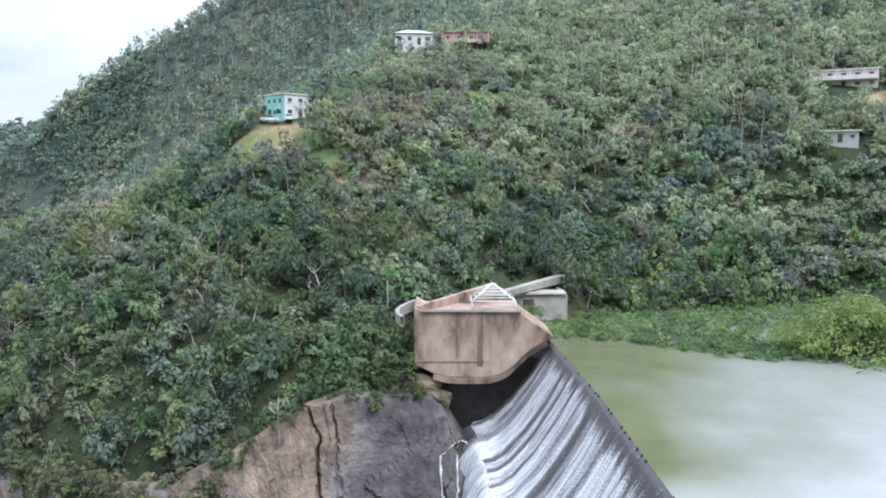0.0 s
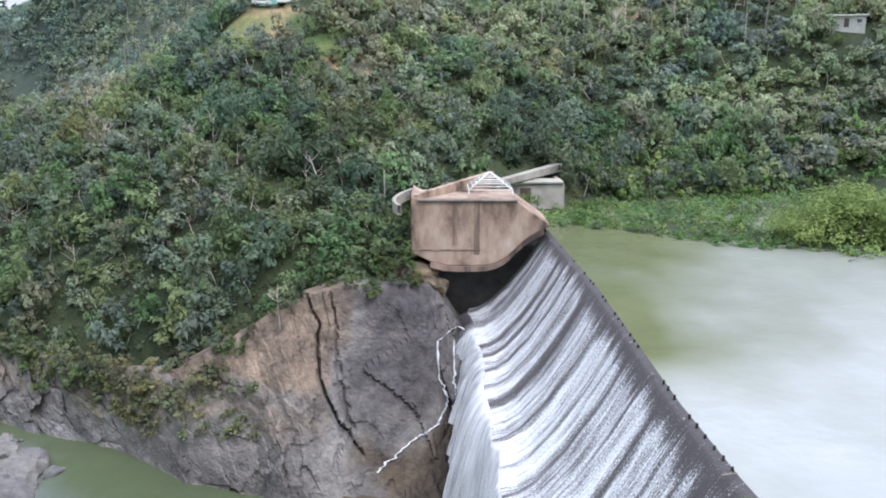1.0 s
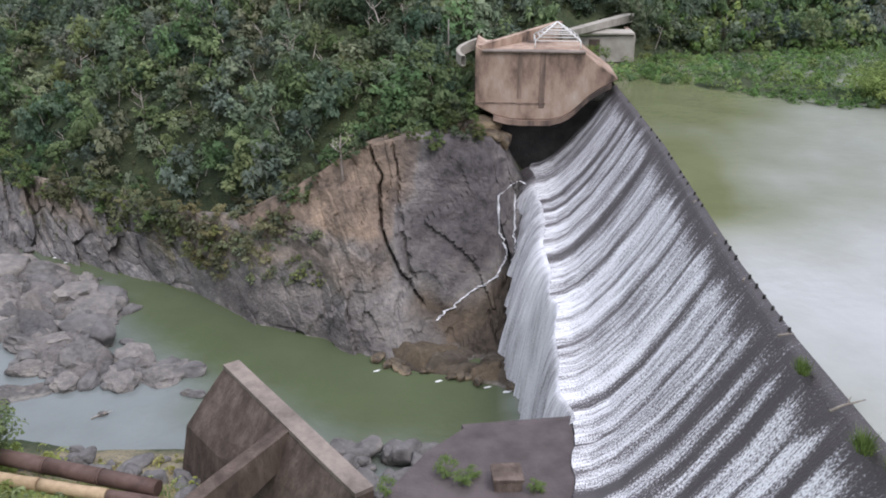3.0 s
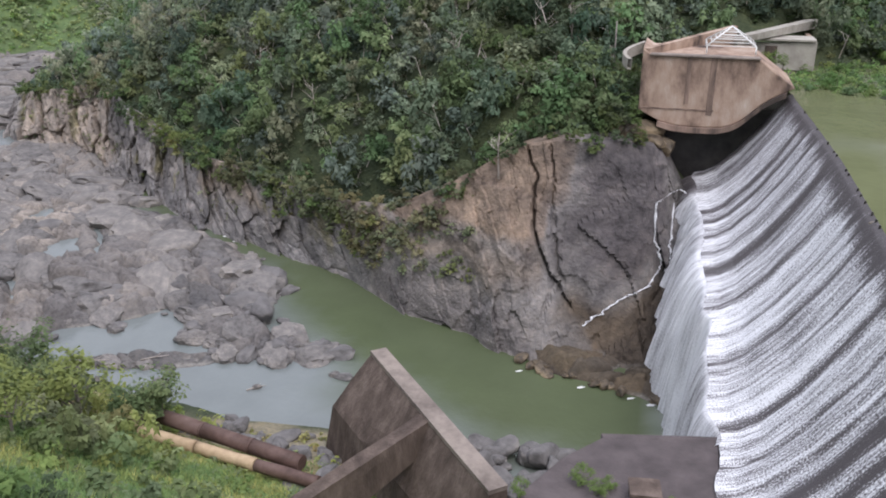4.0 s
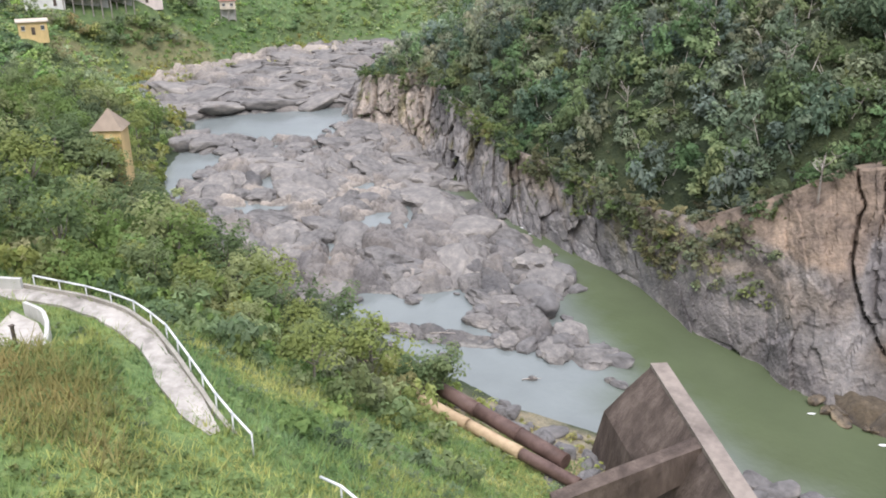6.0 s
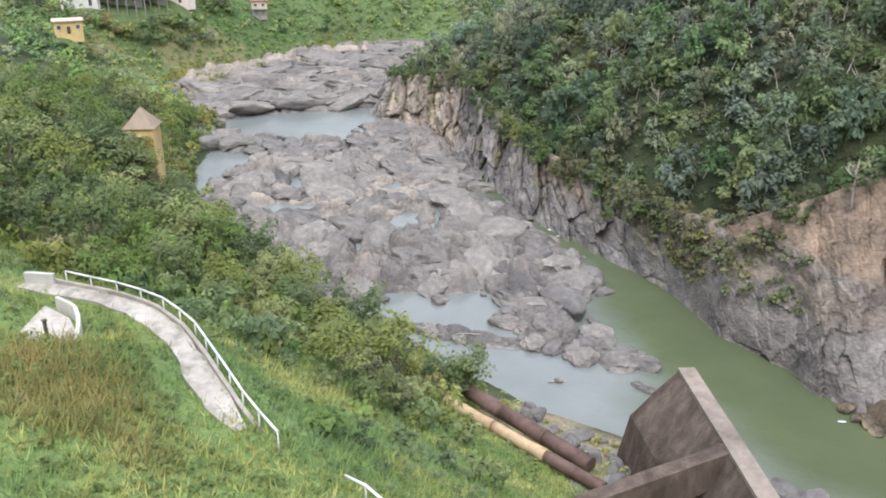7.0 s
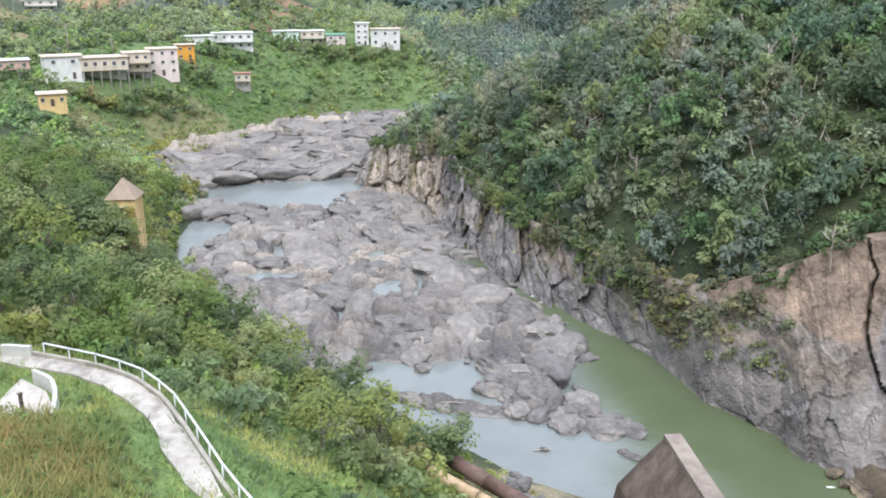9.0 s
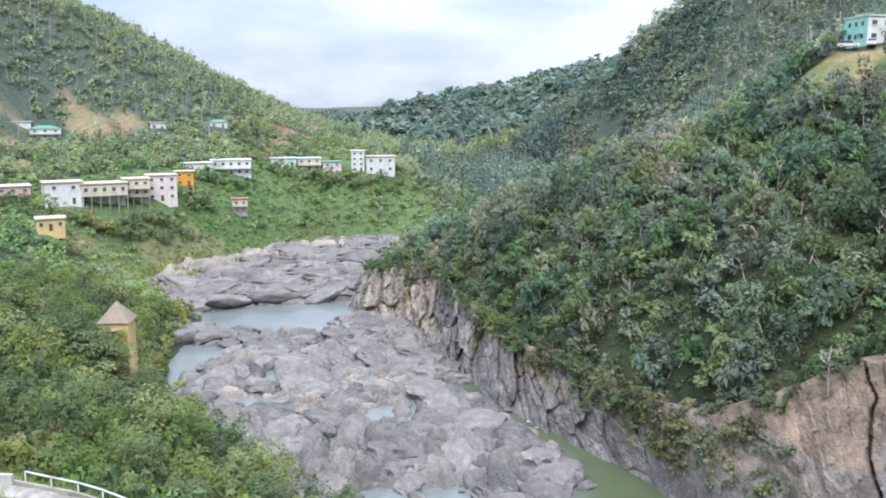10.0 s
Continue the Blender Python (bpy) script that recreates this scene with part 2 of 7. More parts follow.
def grid_faces(nu, nv):
    i, j = np.meshgrid(np.arange(nu - 1), np.arange(nv - 1), indexing="ij")
    a = (i * nv + j).ravel()
    return np.stack([a, a + nv, a + nv + 1, a + 1], 1)


def part(name, bm, mat, parent, label=""):
    me = bpy.data.meshes.new(name)
    bm.to_mesh(me)
    bm.free()
    me.materials.append(mat)
    ob = new(name, me)
    ob.parent = parent
    if label:
        ob["label"] = label
    return ob


def hash2(ix, iy, seed=0):
    h = (ix.astype(np.int64) * 374761393 + iy.astype(np.int64) * 668265263 + seed * 1442695041) & 0x7FFFFFFF
    h = ((h ^ (h >> 13)) * 1274126177) & 0x7FFFFFFF
    return ((h ^ (h >> 16)) & 0xFFFF) / 65535.0


def vnoise(x, y, seed=0):
    ix, iy = np.floor(x).astype(np.int64), np.floor(y).astype(np.int64)
    fx, fy = x - ix, y - iy
    fx, fy = fx * fx * (3 - 2 * fx), fy * fy * (3 - 2 * fy)
    a, b = hash2(ix, iy, seed), hash2(ix + 1, iy, seed)
    c, d = hash2(ix, iy + 1, seed), hash2(ix + 1, iy + 1, seed)
    return (a + (b - a) * fx) * (1 - fy) + (c + (d - c) * fx) * fy


def fbm(x, y, octaves=4, seed=0):
    s, amp, tot = 0.0, 1.0, 0.0
    for o in range(octaves):
        s = s + amp * (vnoise(x * 2 ** o + 17.3 * o, y * 2 ** o - 9.1 * o, seed + o) - 0.5)
        tot += amp
        amp *= 0.5
    return s / tot * 2


def along(points, step):
    """Points every step metres along a line of given corners."""
    p = np.array(points, float)
    s = np.concatenate([[0], np.cumsum(np.hypot(*np.diff(p[:, :2], axis=0).T))])
    u = np.linspace(0, s[-1], max(2, int(s[-1] / step) + 1))
    return np.stack([np.interp(u, s, p[:, k]) for k in range(p.shape[1])], 1)


def blocks(x, y, seed=0):
    """Like cells, with each block's own tilt in the plane: nearest, second, own number, tilted offset."""
    ix, iy = np.floor(x).astype(np.int64), np.floor(y).astype(np.int64)
    f1, f2, own, slant = np.full(x.shape, 9.0), np.full(x.shape, 9.0), np.zeros(x.shape), np.zeros(x.shape)
    for dx in (-1, 0, 1):
        for dy in (-1, 0, 1):
            h1, h2, h3 = (hash2(ix + dx, iy + dy, seed + k) for k in (0, 5, 9))
            px, py = ix + dx + 0.1 + 0.8 * h1, iy + dy + 0.1 + 0.8 * h2
            d = np.hypot(x - px, y - py)
            nearer = d < f1
            f2 = np.where(nearer, f1, np.minimum(f2, d))
            turn = 6.283 * hash2(ix + dx, iy + dy, seed + 13)
            slant = np.where(nearer, (x - px) * np.cos(turn) + (y - py) * np.sin(turn), slant)
            own = np.where(nearer, h3, own)
            f1 = np.where(nearer, d, f1)
    return f1, f2, own, slant


def set_tint(ob, colours):
    """A colour for each vertex, shaped (..., 3)."""
    c = np.asarray(colours, float).reshape(-1, 3)
    at = ob.data.attributes.new("tint", "FLOAT_COLOR", "POINT")
    at.data.foreach_set("color", np.concatenate([c, np.ones((len(c), 1))], 1).astype(np.float32).ravel())

# ---------------------------------------------------------------- the lie of the land: river 0 m, reservoir 30 m
# the far bank: foot of the cliff, and its brink
FOOT = [(12, 91), (6, 89), (-4, 92), (-12, 94), (-19, 99), (-24, 103), (-33, 105), (-46, 115), (-62, 122), (-76, 128), (-90, 137), (-112, 151), (-122, 158),
        (-148, 166), (-168, 182), (-178, 200)]
BRINK = [(12, 124, 13.5), (4, 120.5, 16.0), (-1.6, 117.5, 24.2), (-14, 112, 25.5), (-20, 111, 24), (-25, 111, 20.5), (-36.5, 112.5, 13.5), (-53.7, 121, 11), (-67, 128.5, 12),
         (-80, 135, 11.4), (-92, 144, 12), (-114, 158, 15), (-124, 166, 17), (-150, 174, 12), (-166, 190, 8), (-172, 206, 6)]
PATHWAY = [(-62, 27.5), (-58.1, 28.6), (-54.3, 29.7), (-50.7, 30.1), (-46.5, 29.4), (-42.3, 27.9), (-38.6, 26.4), (-35.9, 25.4), (-33.0, 24.6)]
NEAR_BANK = [(9, 42, 11), (-6, 47, 9), (-13, 66, 2), (-34, 72, 1), (-42, 72, 0.5), (-58, 76, 0.5), (-70, 76, 0.5), (-101, 82, 0.5), (-124, 88, 0.5), (-147, 101, 0.5),
             (-160, 113, 0.5), (-186, 140, 0.5), (-246, 163, 0.5), (-252, 220, 0.5), (-254, 258, 1), (-225, 290, 2), (-170, 330, 3)]
LAND = [
    ([(p[0] + 1, p[1] + (20, 18, 15, 9)[k] if k < 4 else p[1] + 4.5, -3) for k, p in enumerate(FOOT)], 8), ([(p[0] + 1, p[1] + (8 if k < 4 else 5), p[2] - 1.0) for k, p in enumerate(BRINK)], 8),
    # river bed
    ([(0, 76, -3), (-30, 88, -3), (-60, 98, -3), (-100, 112, -3), (-150, 135, -3), (-200, 165, -3), (-225, 230, -3), (-190, 290, -2)], 12),
    (NEAR_BANK, 10),
    # spur of the far bank and the ridge above the lake
    ([(-141, 178, 13), (-125, 189, 26), (-106, 201, 36), (-91, 208, 42), (-73, 210, 46), (-54, 204, 57), (-41, 200, 68), (-22, 201, 68)], 12),
    ([(-43, 196.5, 67), (-22, 196.5, 67)], 8), ([(-43, 186, 58.5), (-22, 186, 59)], 10),
    ([(-14, 262, 92), (16, 266, 91), (60, 330, 128), (150, 400, 175), (300, 500, 250), (600, 700, 380)], 20),
    ([(-40, 290, 82), (-90, 290, 46), (-130, 280, 25)], 20),
    # slope over the lake
    ([(20, 150, 30.5), (42, 158, 30.5), (62, 166, 30.5), (90, 164, 30.5), (130, 150, 30.5), (200, 130, 31)], 12),
    ([(92, 216, 76), (108, 211, 76)], 8), ([(84, 194, 62), (94, 191, 62)], 6), ([(180, 260, 110), (300, 280, 150)], 20),
    ([(18, 127, 29.3), (31, 123, 29.3), (43, 114, 29.3), (57, 108.5, 29.3), (90, 95, 29)], 10),
    ([(24, 60, 22), (60, 80, 22), (120, 60, 22), (200, 60, 22), (60, 10, 22), (200, -40, 26)], 20),
    # shoulder of the abutment
    ([(-9, 127, 28), (-4, 140, 30), (14, 148, 30)], 6), ([(-30, 128, 28), (-26, 150, 42), (0, 167, 46), (25, 175, 42)], 12),
    # near bank under the path, and the hill behind
    ([(x, y, 27.8) for x, y in PATHWAY] + [(-27, 23.5, 27.5), (-20, 20, 28)], 6),
    ([(-90, 10, 38), (-60, 14, 34), (-45, 12, 33), (-30, 10, 32.5), (0, 8, 32), (14, 20, 31)], 12), ([(-100, -40, 60), (0, -40, 52), (60, -60, 50), (0, -200, 110), (-200, -150, 120)], 30),
    ([(-96, 64, 14), (-118, 72, 14), (-130, 76, 15), (-160, 80, 16)], 12), ([(-26, 50, 9), (-50, 51, 13), (-75, 55, 14)], 10), ([(-26, 60, 3.6), (-48, 63, 4.6), (-58, 66, 4.5)], 8),
    # village terrace and the hill over it
    ([(-300, 130, 22), (-285, 147, 23), (-272, 157, 22.5), (-266, 180, 20.5), (-268, 193, 21.5), (-280, 212, 25), (-292, 230, 27), (-289, 245, 26.5), (-290, 275, 27), (-275, 291, 25),
      (-256, 303, 25.5), (-245, 315, 22)], 10),
    ([(-315, 150, 27), (-290, 180, 30), (-305, 240, 32), (-305, 278, 31), (-275, 315, 28)], 15),
    ([(-246, 136, 18.5), (-250, 130, 18.5)], 50),
    ([(-376, 210, 40.5), (-388, 204, 43), (-350, 251, 44.5), (-341, 279, 45)], 15),
    ([(-428, 257, 106), (-404, 327, 72), (-380, 352, 57), (-364, 371, 44), (-330, 410, 32), (-290, 420, 26)], 20),
    ([(-428, 257, 104), (-520, 170, 165), (-560, 0, 210), (-600, -200, 230)], 40), ([(-215, 60, 25), (-300, 60, 45), (-400, 60, 95)], 30),
    ([(-230, 380, 14), (-180, 420, 20), (-260, 520, 22), (-330, 600, 20), (-600, 700, 12), (-1100, 1100, 6)], 30),
    # the mountain behind the spur, and the range beyond
    ([(-270, 520, 70), (-245, 500, 80), (-207, 517, 112), (-165, 530, 140), (-140, 530, 154), (-115, 535, 168), (-60, 560, 199), (40, 560, 209)], 25),
    ([(-740, 850, 40), (-735, 930, 52), (-652, 1007, 78), (-545, 1069, 100), (-440, 1090, 115)], 60), ([(-440, 1090, 115), (0, 1200, 320), (600, 1200, 420)], 80),
    ([(-1000, 500, 120), (-1300, 900, 12), (-1500, 1500, 5), (-1100, 1800, 12), (-400, 1900, 80), (500, 2000, 420), (1500, 1500, 450), (1600, 200, 380), (1200, -900, 300),
      (-300, -1300, 260), (-1500, -800, 300), (-1600, 300, 200)], 150),
]
knots = np.concatenate([along(p, s) for p, s in LAND])
_, keep = np.unique(np.round(knots[:, :2] / 2), axis=0, return_index=True)
knots = knots[np.sort(keep)]
gap = np.hypot(knots[:, None, 0] - knots[None, :, 0], knots[:, None, 1] - knots[None, :, 1])
n_k = len(knots)
lhs = np.block([[-gap + np.eye(n_k) * 0.2, np.ones((n_k, 1))], [np.ones((1, n_k)), np.zeros((1, 1))]])
weights = np.linalg.solve(lhs, np.concatenate([knots[:, 2], [0]]))


def side(x, y, line):
    """Signed distance from a line of corners, positive on its right as it runs."""
    p = np.array([q[:2] for q in line], float)
    best, sign = np.full(np.shape(x), 1e9), np.zeros(np.shape(x))
    for a, b in zip(p[:-1], p[1:]):
        e = b - a
        t = np.clip(((x - a[0]) * e[0] + (y - a[1]) * e[1]) / (e @ e), 0, 1)
        dx, dy = x - a[0] - t * e[0], y - a[1] - t * e[1]
        d = np.hypot(dx, dy)
        s = np.sign(dx * e[1] - dy * e[0])
        sign = np.where(d < best, s, sign)
        best = np.minimum(best, d)
    return best * sign


def inside(x, y, ring):
    """Signed distance to the outline of a ring, positive inside it."""
    hit = np.zeros(np.shape(x), bool)
    for (x0, y0), (x1, y1) in zip(ring, ring[1:] + ring[:1]):
        cross = ((y0 > y) != (y1 > y)) & (x < (x1 - x0) * (y - y0) / (y1 - y0 + 1e-9) + x0)
        hit ^= cross
    return np.abs(side(x, y, ring + ring[:1])) * np.where(hit, 1, -1)


def land(x, y):
    """Height of the ground."""
    x, y = np.asarray(x, float), np.asarray(y, float)
    out = np.empty(x.size)
    fx, fy = x.ravel(), y.ravel()
    for a in range(0, x.size, 8000):
        d = np.hypot(fx[a:a + 8000, None] - knots[None, :, 0], fy[a:a + 8000, None] - knots[None, :, 1])
        out[a:a + 8000] = -d @ weights[:-1] + weights[-1]
    far = np.clip((np.hypot(fx, fy) - 330) / 300, 0, 1)
    off = np.abs(side(fx, fy, PATHWAY))
    out += (fbm(fx / 14, fy / 14, 4, 3) * 0.9 + far * fbm(fx / 90, fy / 90, 2, 7) * 11) * np.clip((off - 2) / 6, 0, 1)
    bench = np.minimum(np.clip((off - 1.5) / 2.0, 0, 1), np.clip((np.hypot(fx + 52.7, (fy - 24.6) * 1.1) - 4.0) / 2.5, 0, 1))
    out = 27.75 + (out - 27.75) * bench
    return out.reshape(x.shape)


def spread(lo, hi, step, out_lo, out_hi, grow=1.07):
    mid = list(np.arange(lo, hi + step, step))
    a, s = [lo], step
    while a[-1] > out_lo:
        s *= grow
        a.append(a[-1] - s)
    b, s = [mid[-1]], step
    while b[-1] < out_hi:
        s *= grow
        b.append(b[-1] + s)
    return np.array(a[:0:-1] + mid + b[1:])


gx, gy = spread(-260, 70, 1.6, -2500, 2500), spread(0, 260, 1.6, -2000, 3000)
GX, GY = np.meshgrid(gx, gy, indexing="ij")
GZ = land(GX, GY)
ground = mesh_of("ground", np.stack([GX, GY, GZ], -1).reshape(-1, 3), grid_faces(len(gx), len(gy)), M_GROUND, True)
tagged(ground, "steep valley sides with undergrowth, grass and bare earth", "ground", kind="structure")


def patch(cx, cy, rx, ry, turn=0.0):
    """1 in the middle of a ragged oval, 0 outside."""
    c, s = math.cos(radians(turn)), math.sin(radians(turn))
    u, v = ((GX - cx) * c + (GY - cy) * s) / rx, (-(GX - cx) * s + (GY - cy) * c) / ry
    return np.clip((1.15 - np.hypot(u, v) + 0.35 * fbm(GX / 4, GY / 4, 3, 11)) * 3, 0, 1)[..., None]


cover = np.ones(GX.shape + (3,)) * (0.042, 0.055, 0.030)
# distant slopes paler and bluer, haze mixed into the ground colour
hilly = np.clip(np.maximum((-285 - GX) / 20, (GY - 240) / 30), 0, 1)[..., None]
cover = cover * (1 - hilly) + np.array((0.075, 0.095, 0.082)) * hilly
vill = (np.clip((-205 - GX) / 10, 0, 1) * np.clip((GX + 305) / 10, 0, 1) * np.clip((GY - 118) / 10, 0, 1) * np.clip((340 - GY) / 10, 0, 1))[..., None]
cover = cover * (1 - vill) + np.array((0.115, 0.165, 0.07)) * vill
grassy = np.clip((fbm(GX / 16, GY / 16, 3, 21) + 0.1) * 2, 0, 1)[..., None]
cover = cover * (1 - 0.5 * grassy) + np.array((0.075, 0.085, 0.04)) * 0.5 * grassy
lawn = ((GX > -110) & (GY < 62) & (GX < 20))[..., None] * 1.0
cover = cover * (1 - lawn) + lawn * (np.array((0.15, 0.21, 0.075)) * (1 - grassy) + np.array((0.26, 0.27, 0.12)) * grassy)
DRY = (0.25, 0.20, 0.125)
EARTH, OCHRE, GREEN, RED = (0.30, 0.18, 0.11), (0.36, 0.26, 0.155), (0.11, 0.155, 0.06), (0.26, 0.16, 0.11)
for p, colour in ((patch(-36, 190.5, 10.5, 5.5), (0.40, 0.275, 0.165)), (patch(-24, 183, 6, 4), (0.16, 0.19, 0.075)), (patch(-20, 176, 2.6, 2.0), (0.40, 0.24, 0.16)), (patch(-15, 177, 2.6, 2.0), (0.38, 0.25, 0.17)),
                  (patch(8, 221, 9, 7), (0.17, 0.205, 0.07)), (patch(21, 222, 7, 6), (0.27, 0.18, 0.125)), (patch(46, 211, 6, 4), (0.25, 0.19, 0.14)), (patch(-8, 160, 7, 4), (0.15, 0.17, 0.07)),
                  (patch(-376, 229, 14, 8), DRY), (patch(-357, 187, 12, 9), DRY), (patch(-328, 176, 10, 8), DRY), (patch(-363, 245, 9, 7), DRY), (patch(-250, 150, 10, 10), (0.16, 0.15, 0.075)),
                  (patch(-308, 276, 6, 9), RED), (patch(-316, 296, 7, 10), RED), (patch(-336, 325, 12, 14), RED), (patch(-382, 382, 15, 15), DRY), (patch(-355, 393, 14, 14), (0.16, 0.205, 0.07)),
                  (patch(-346, 426, 15, 12), (0.10, 0.15, 0.06)), (patch(-312, 403, 14, 12), DRY), (patch(-274, 344, 14, 6), EARTH), (patch(-45, 188, 11, 6, 20), (0.20, 0.20, 0.09)), (patch(-25, 190, 8, 5), GREEN), (patch(-18, 178, 6, 2.2), EARTH), 
                  (patch(-14, 205, 10, 6), GREEN), (patch(104, 208, 5, 2.5), OCHRE),
                  (patch(-362, 232, 13, 4, 60), EARTH), (patch(-395, 196, 14, 4, 60), OCHRE), (patch(-330, 330, 30, 4, 100), RED),
                  (patch(-300, 330, 16, 12), GREEN), (patch(-275, 335, 16, 10), GREEN), (patch(-262, 330, 14, 5), EARTH), (patch(-264, 225, 9, 26), (0.085, 0.13, 0.05)), (patch(-252, 190, 12, 20), (0.17, 0.165, 0.085)),
                  (patch(-34, 65, 11, 6), (0.30, 0.23, 0.14)), (patch(-60, 66, 16, 4), OCHRE), (patch(-36, 70.5, 17, 4.5), (0.25, 0.21, 0.155))):
    cover = cover * (1 - p) + np.array(colour) * p
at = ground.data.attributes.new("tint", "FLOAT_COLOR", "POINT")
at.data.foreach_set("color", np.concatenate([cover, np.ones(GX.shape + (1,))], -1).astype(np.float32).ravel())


wx_, wy_ = np.meshgrid(np.arange(-300, 13, 2.5), np.arange(40, 331, 2.5), indexing="ij")
river = mesh_of("river", np.stack([wx_, wy_, 0 * wx_], -1).reshape(-1, 3), grid_faces(*wx_.shape), M_RIVER, True)
# main channel green along the cliff; side pools milky grey, sky reflection painted in
chan = side(wx_, wy_, [(6, 66), (-20, 80), (-36, 86), (-48, 97), (-60, 112), (-90, 131), (-125, 153), (-150, 170)])
mix_ = np.clip(0.5 + chan / 9 + 0.5 * fbm(wx_ / 9, wy_ / 9, 3, 15), 0, 1)[..., None]
mix_ = mix_ * (wx_ > -128)[..., None]
churn = 0.55 * np.clip((wx_ - 0.2 + 3 * fbm(wx_ / 4, wy_ / 4, 3, 17)) / 5, 0, 1)[..., None] * (wy_ > 58)[..., None] * 0.8
tint_w = np.array((0.088, 0.108, 0.058)) * mix_ + np.array((0.175, 0.195, 0.19)) * (1 - mix_)
tint_w = tint_w * (1 - churn) + np.array((0.62, 0.64, 0.64)) * churn
at = river.data.attributes.new("tint", "FLOAT_COLOR", "POINT")
at.data.foreach_set("color", np.concatenate([tint_w, np.ones(wx_.shape + (1,))], -1).astype(np.float32).ravel())
tagged(river, "slow green river in pools below the dam", "water", kind="structure")
ys_ = np.concatenate([np.arange(15, 160, 2.0), np.arange(160, 215, 8.0)])
us_ = np.linspace(0, 1, 90) ** 1.8
LY, LU = np.meshgrid(ys_, us_, indexing="ij")
LX = np.interp(LY, [15, 30, 38, 48, 60, 93, 110, 124, 128, 215], [21.5, 20.3, 19.2, 18.3, 17.8, 17.7, 17.0, 16.3, 16.2, 14.0]) + LU * 380
lake = mesh_of("reservoir", np.stack([LX, LY, 0 * LX + 30], -1).reshape(-1, 3), grid_faces(*LY.shape), M_LAKE, True)
# clear green water by the crest, farther out turbid with sky reflection painted in
sky_sheen = np.clip((LX - np.interp(LY, [50, 62, 78, 100, 125], [6, 15, 27, 27, 34])) / 20 + 0.25 + 0.8 * fbm(LX / 14, LY / 20, 4, 19), 0, 1)[..., None]
sky_sheen = sky_sheen * (1 - 0.5 * np.clip((LY - 80) / 40, 0, 1))[..., None]
tint_l = np.array((0.13, 0.14, 0.072)) * (1 - sky_sheen) + np.array((0.34, 0.345, 0.335)) * sky_sheen
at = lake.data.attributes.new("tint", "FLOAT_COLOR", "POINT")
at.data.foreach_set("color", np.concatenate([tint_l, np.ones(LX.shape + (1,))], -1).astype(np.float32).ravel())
tagged(lake, "still green-grey reservoir brim-full behind the dam", "water", kind="structure")

# ---------------------------------------------------------------- cliff
f_line, b_line = np.array(FOOT, float), np.array(BRINK, float)
key = np.arange(len(FOOT))
NU, NV = 860, 80
uu = np.interp(np.linspace(0, 1, NU), np.concatenate([[0], np.cumsum(np.hypot(*np.diff(f_line, axis=0).T))]) / np.sum(np.hypot(*np.diff(f_line, axis=0).T)), key)
fx, fy = np.interp(uu, key, f_line[:, 0]), np.interp(uu, key, f_line[:, 1])
bx, by, bz = (np.interp(uu, key, b_line[:, k]) for k in range(3))
lean = np.interp(uu, [0, 2.5, 3.6, 4.2, 6, 15], [0.5, 0.6, 0.95, 1.4, 1.2, 1.2])
vv = np.linspace(0, 1.15, NV)
V, U = np.meshgrid(vv, np.arange(NU), indexing="xy")
A = np.minimum(V, 1.0) ** lean[U] + np.maximum(V - 1, 0) * 3
CX, CY = fx[U] + (bx - fx)[U] * A, fy[U] + (by - fy)[U] * A
CZ = -2.5 + (bz + 2.5)[U] * np.minimum(V, 1.0) - np.maximum(V - 1, 0) * 6
arc = np.concatenate([[0], np.cumsum(np.hypot(np.diff(fx), np.diff(fy)))])
S = arc[U]
nx, ny = (fx - bx) / np.hypot(fx - bx, fy - by), (fy - by) / np.hypot(fx - bx, fy - by)
wx, wz = S + 1.8 * fbm(S / 8, CZ / 8, 3, 31), CZ + 1.8 * fbm(S / 8, CZ / 8, 3, 37)
ridge = lambda k, sd: 0.5 - np.abs(fbm(wx / k, wz / k, 4, sd))
p1, p2, own, tilt = blocks((wx * 0.87 - wz * 0.5) / 6.5, (wx * 0.5 + wz * 0.87) / 11, 3)
q1, q2, own2, tilt2 = blocks((wx * 0.8 - wz * 0.6) / 2.7, (wx * 0.6 + wz * 0.8) / 4.4, 8)
r1, r2, own3, tilt3 = blocks(wx / 1.3 + wz / 3, wz / 1.5, 18)
push = (own - 0.5) * 1.6 + tilt * 2.2 + (own2 - 0.5) * 0.5 + tilt2 * 0.9 + (own3 - 0.5) * 0.16 + tilt3 * 0.28 + fbm(S / 16, CZ / 12, 4, 2) * 1.7
push += 0.25 * ridge(6, 41) + 0.15 * ridge(2.4, 47) + 0.45 * fbm(S / 1.1, CZ / 1.1, 3, 43)
calm = np.clip((S - 8) / 6, 0, 1) * np.clip((63 - S) / 3, 0, 1)
push -= (0.9 * np.exp(-((p2 - p1) / 0.04) ** 2) + 0.3 * np.exp(-((q2 - q1) / 0.05) ** 2)) * (1 - 0.75 * calm)
# the smooth dome beside the great crack, and the flat dark slab beyond it
push *= 1 - 0.64 * calm
push += 1.6 * np.clip((S - 24.5) / 5, 0, 1) * np.clip((62 - S) / 5, 0, 1) * np.sin(np.clip(CZ / 22, 0, 1) * math.pi) ** 0.8 + 0.5 * calm * fbm(S / 2.6, CZ / 3.4, 4, 46)
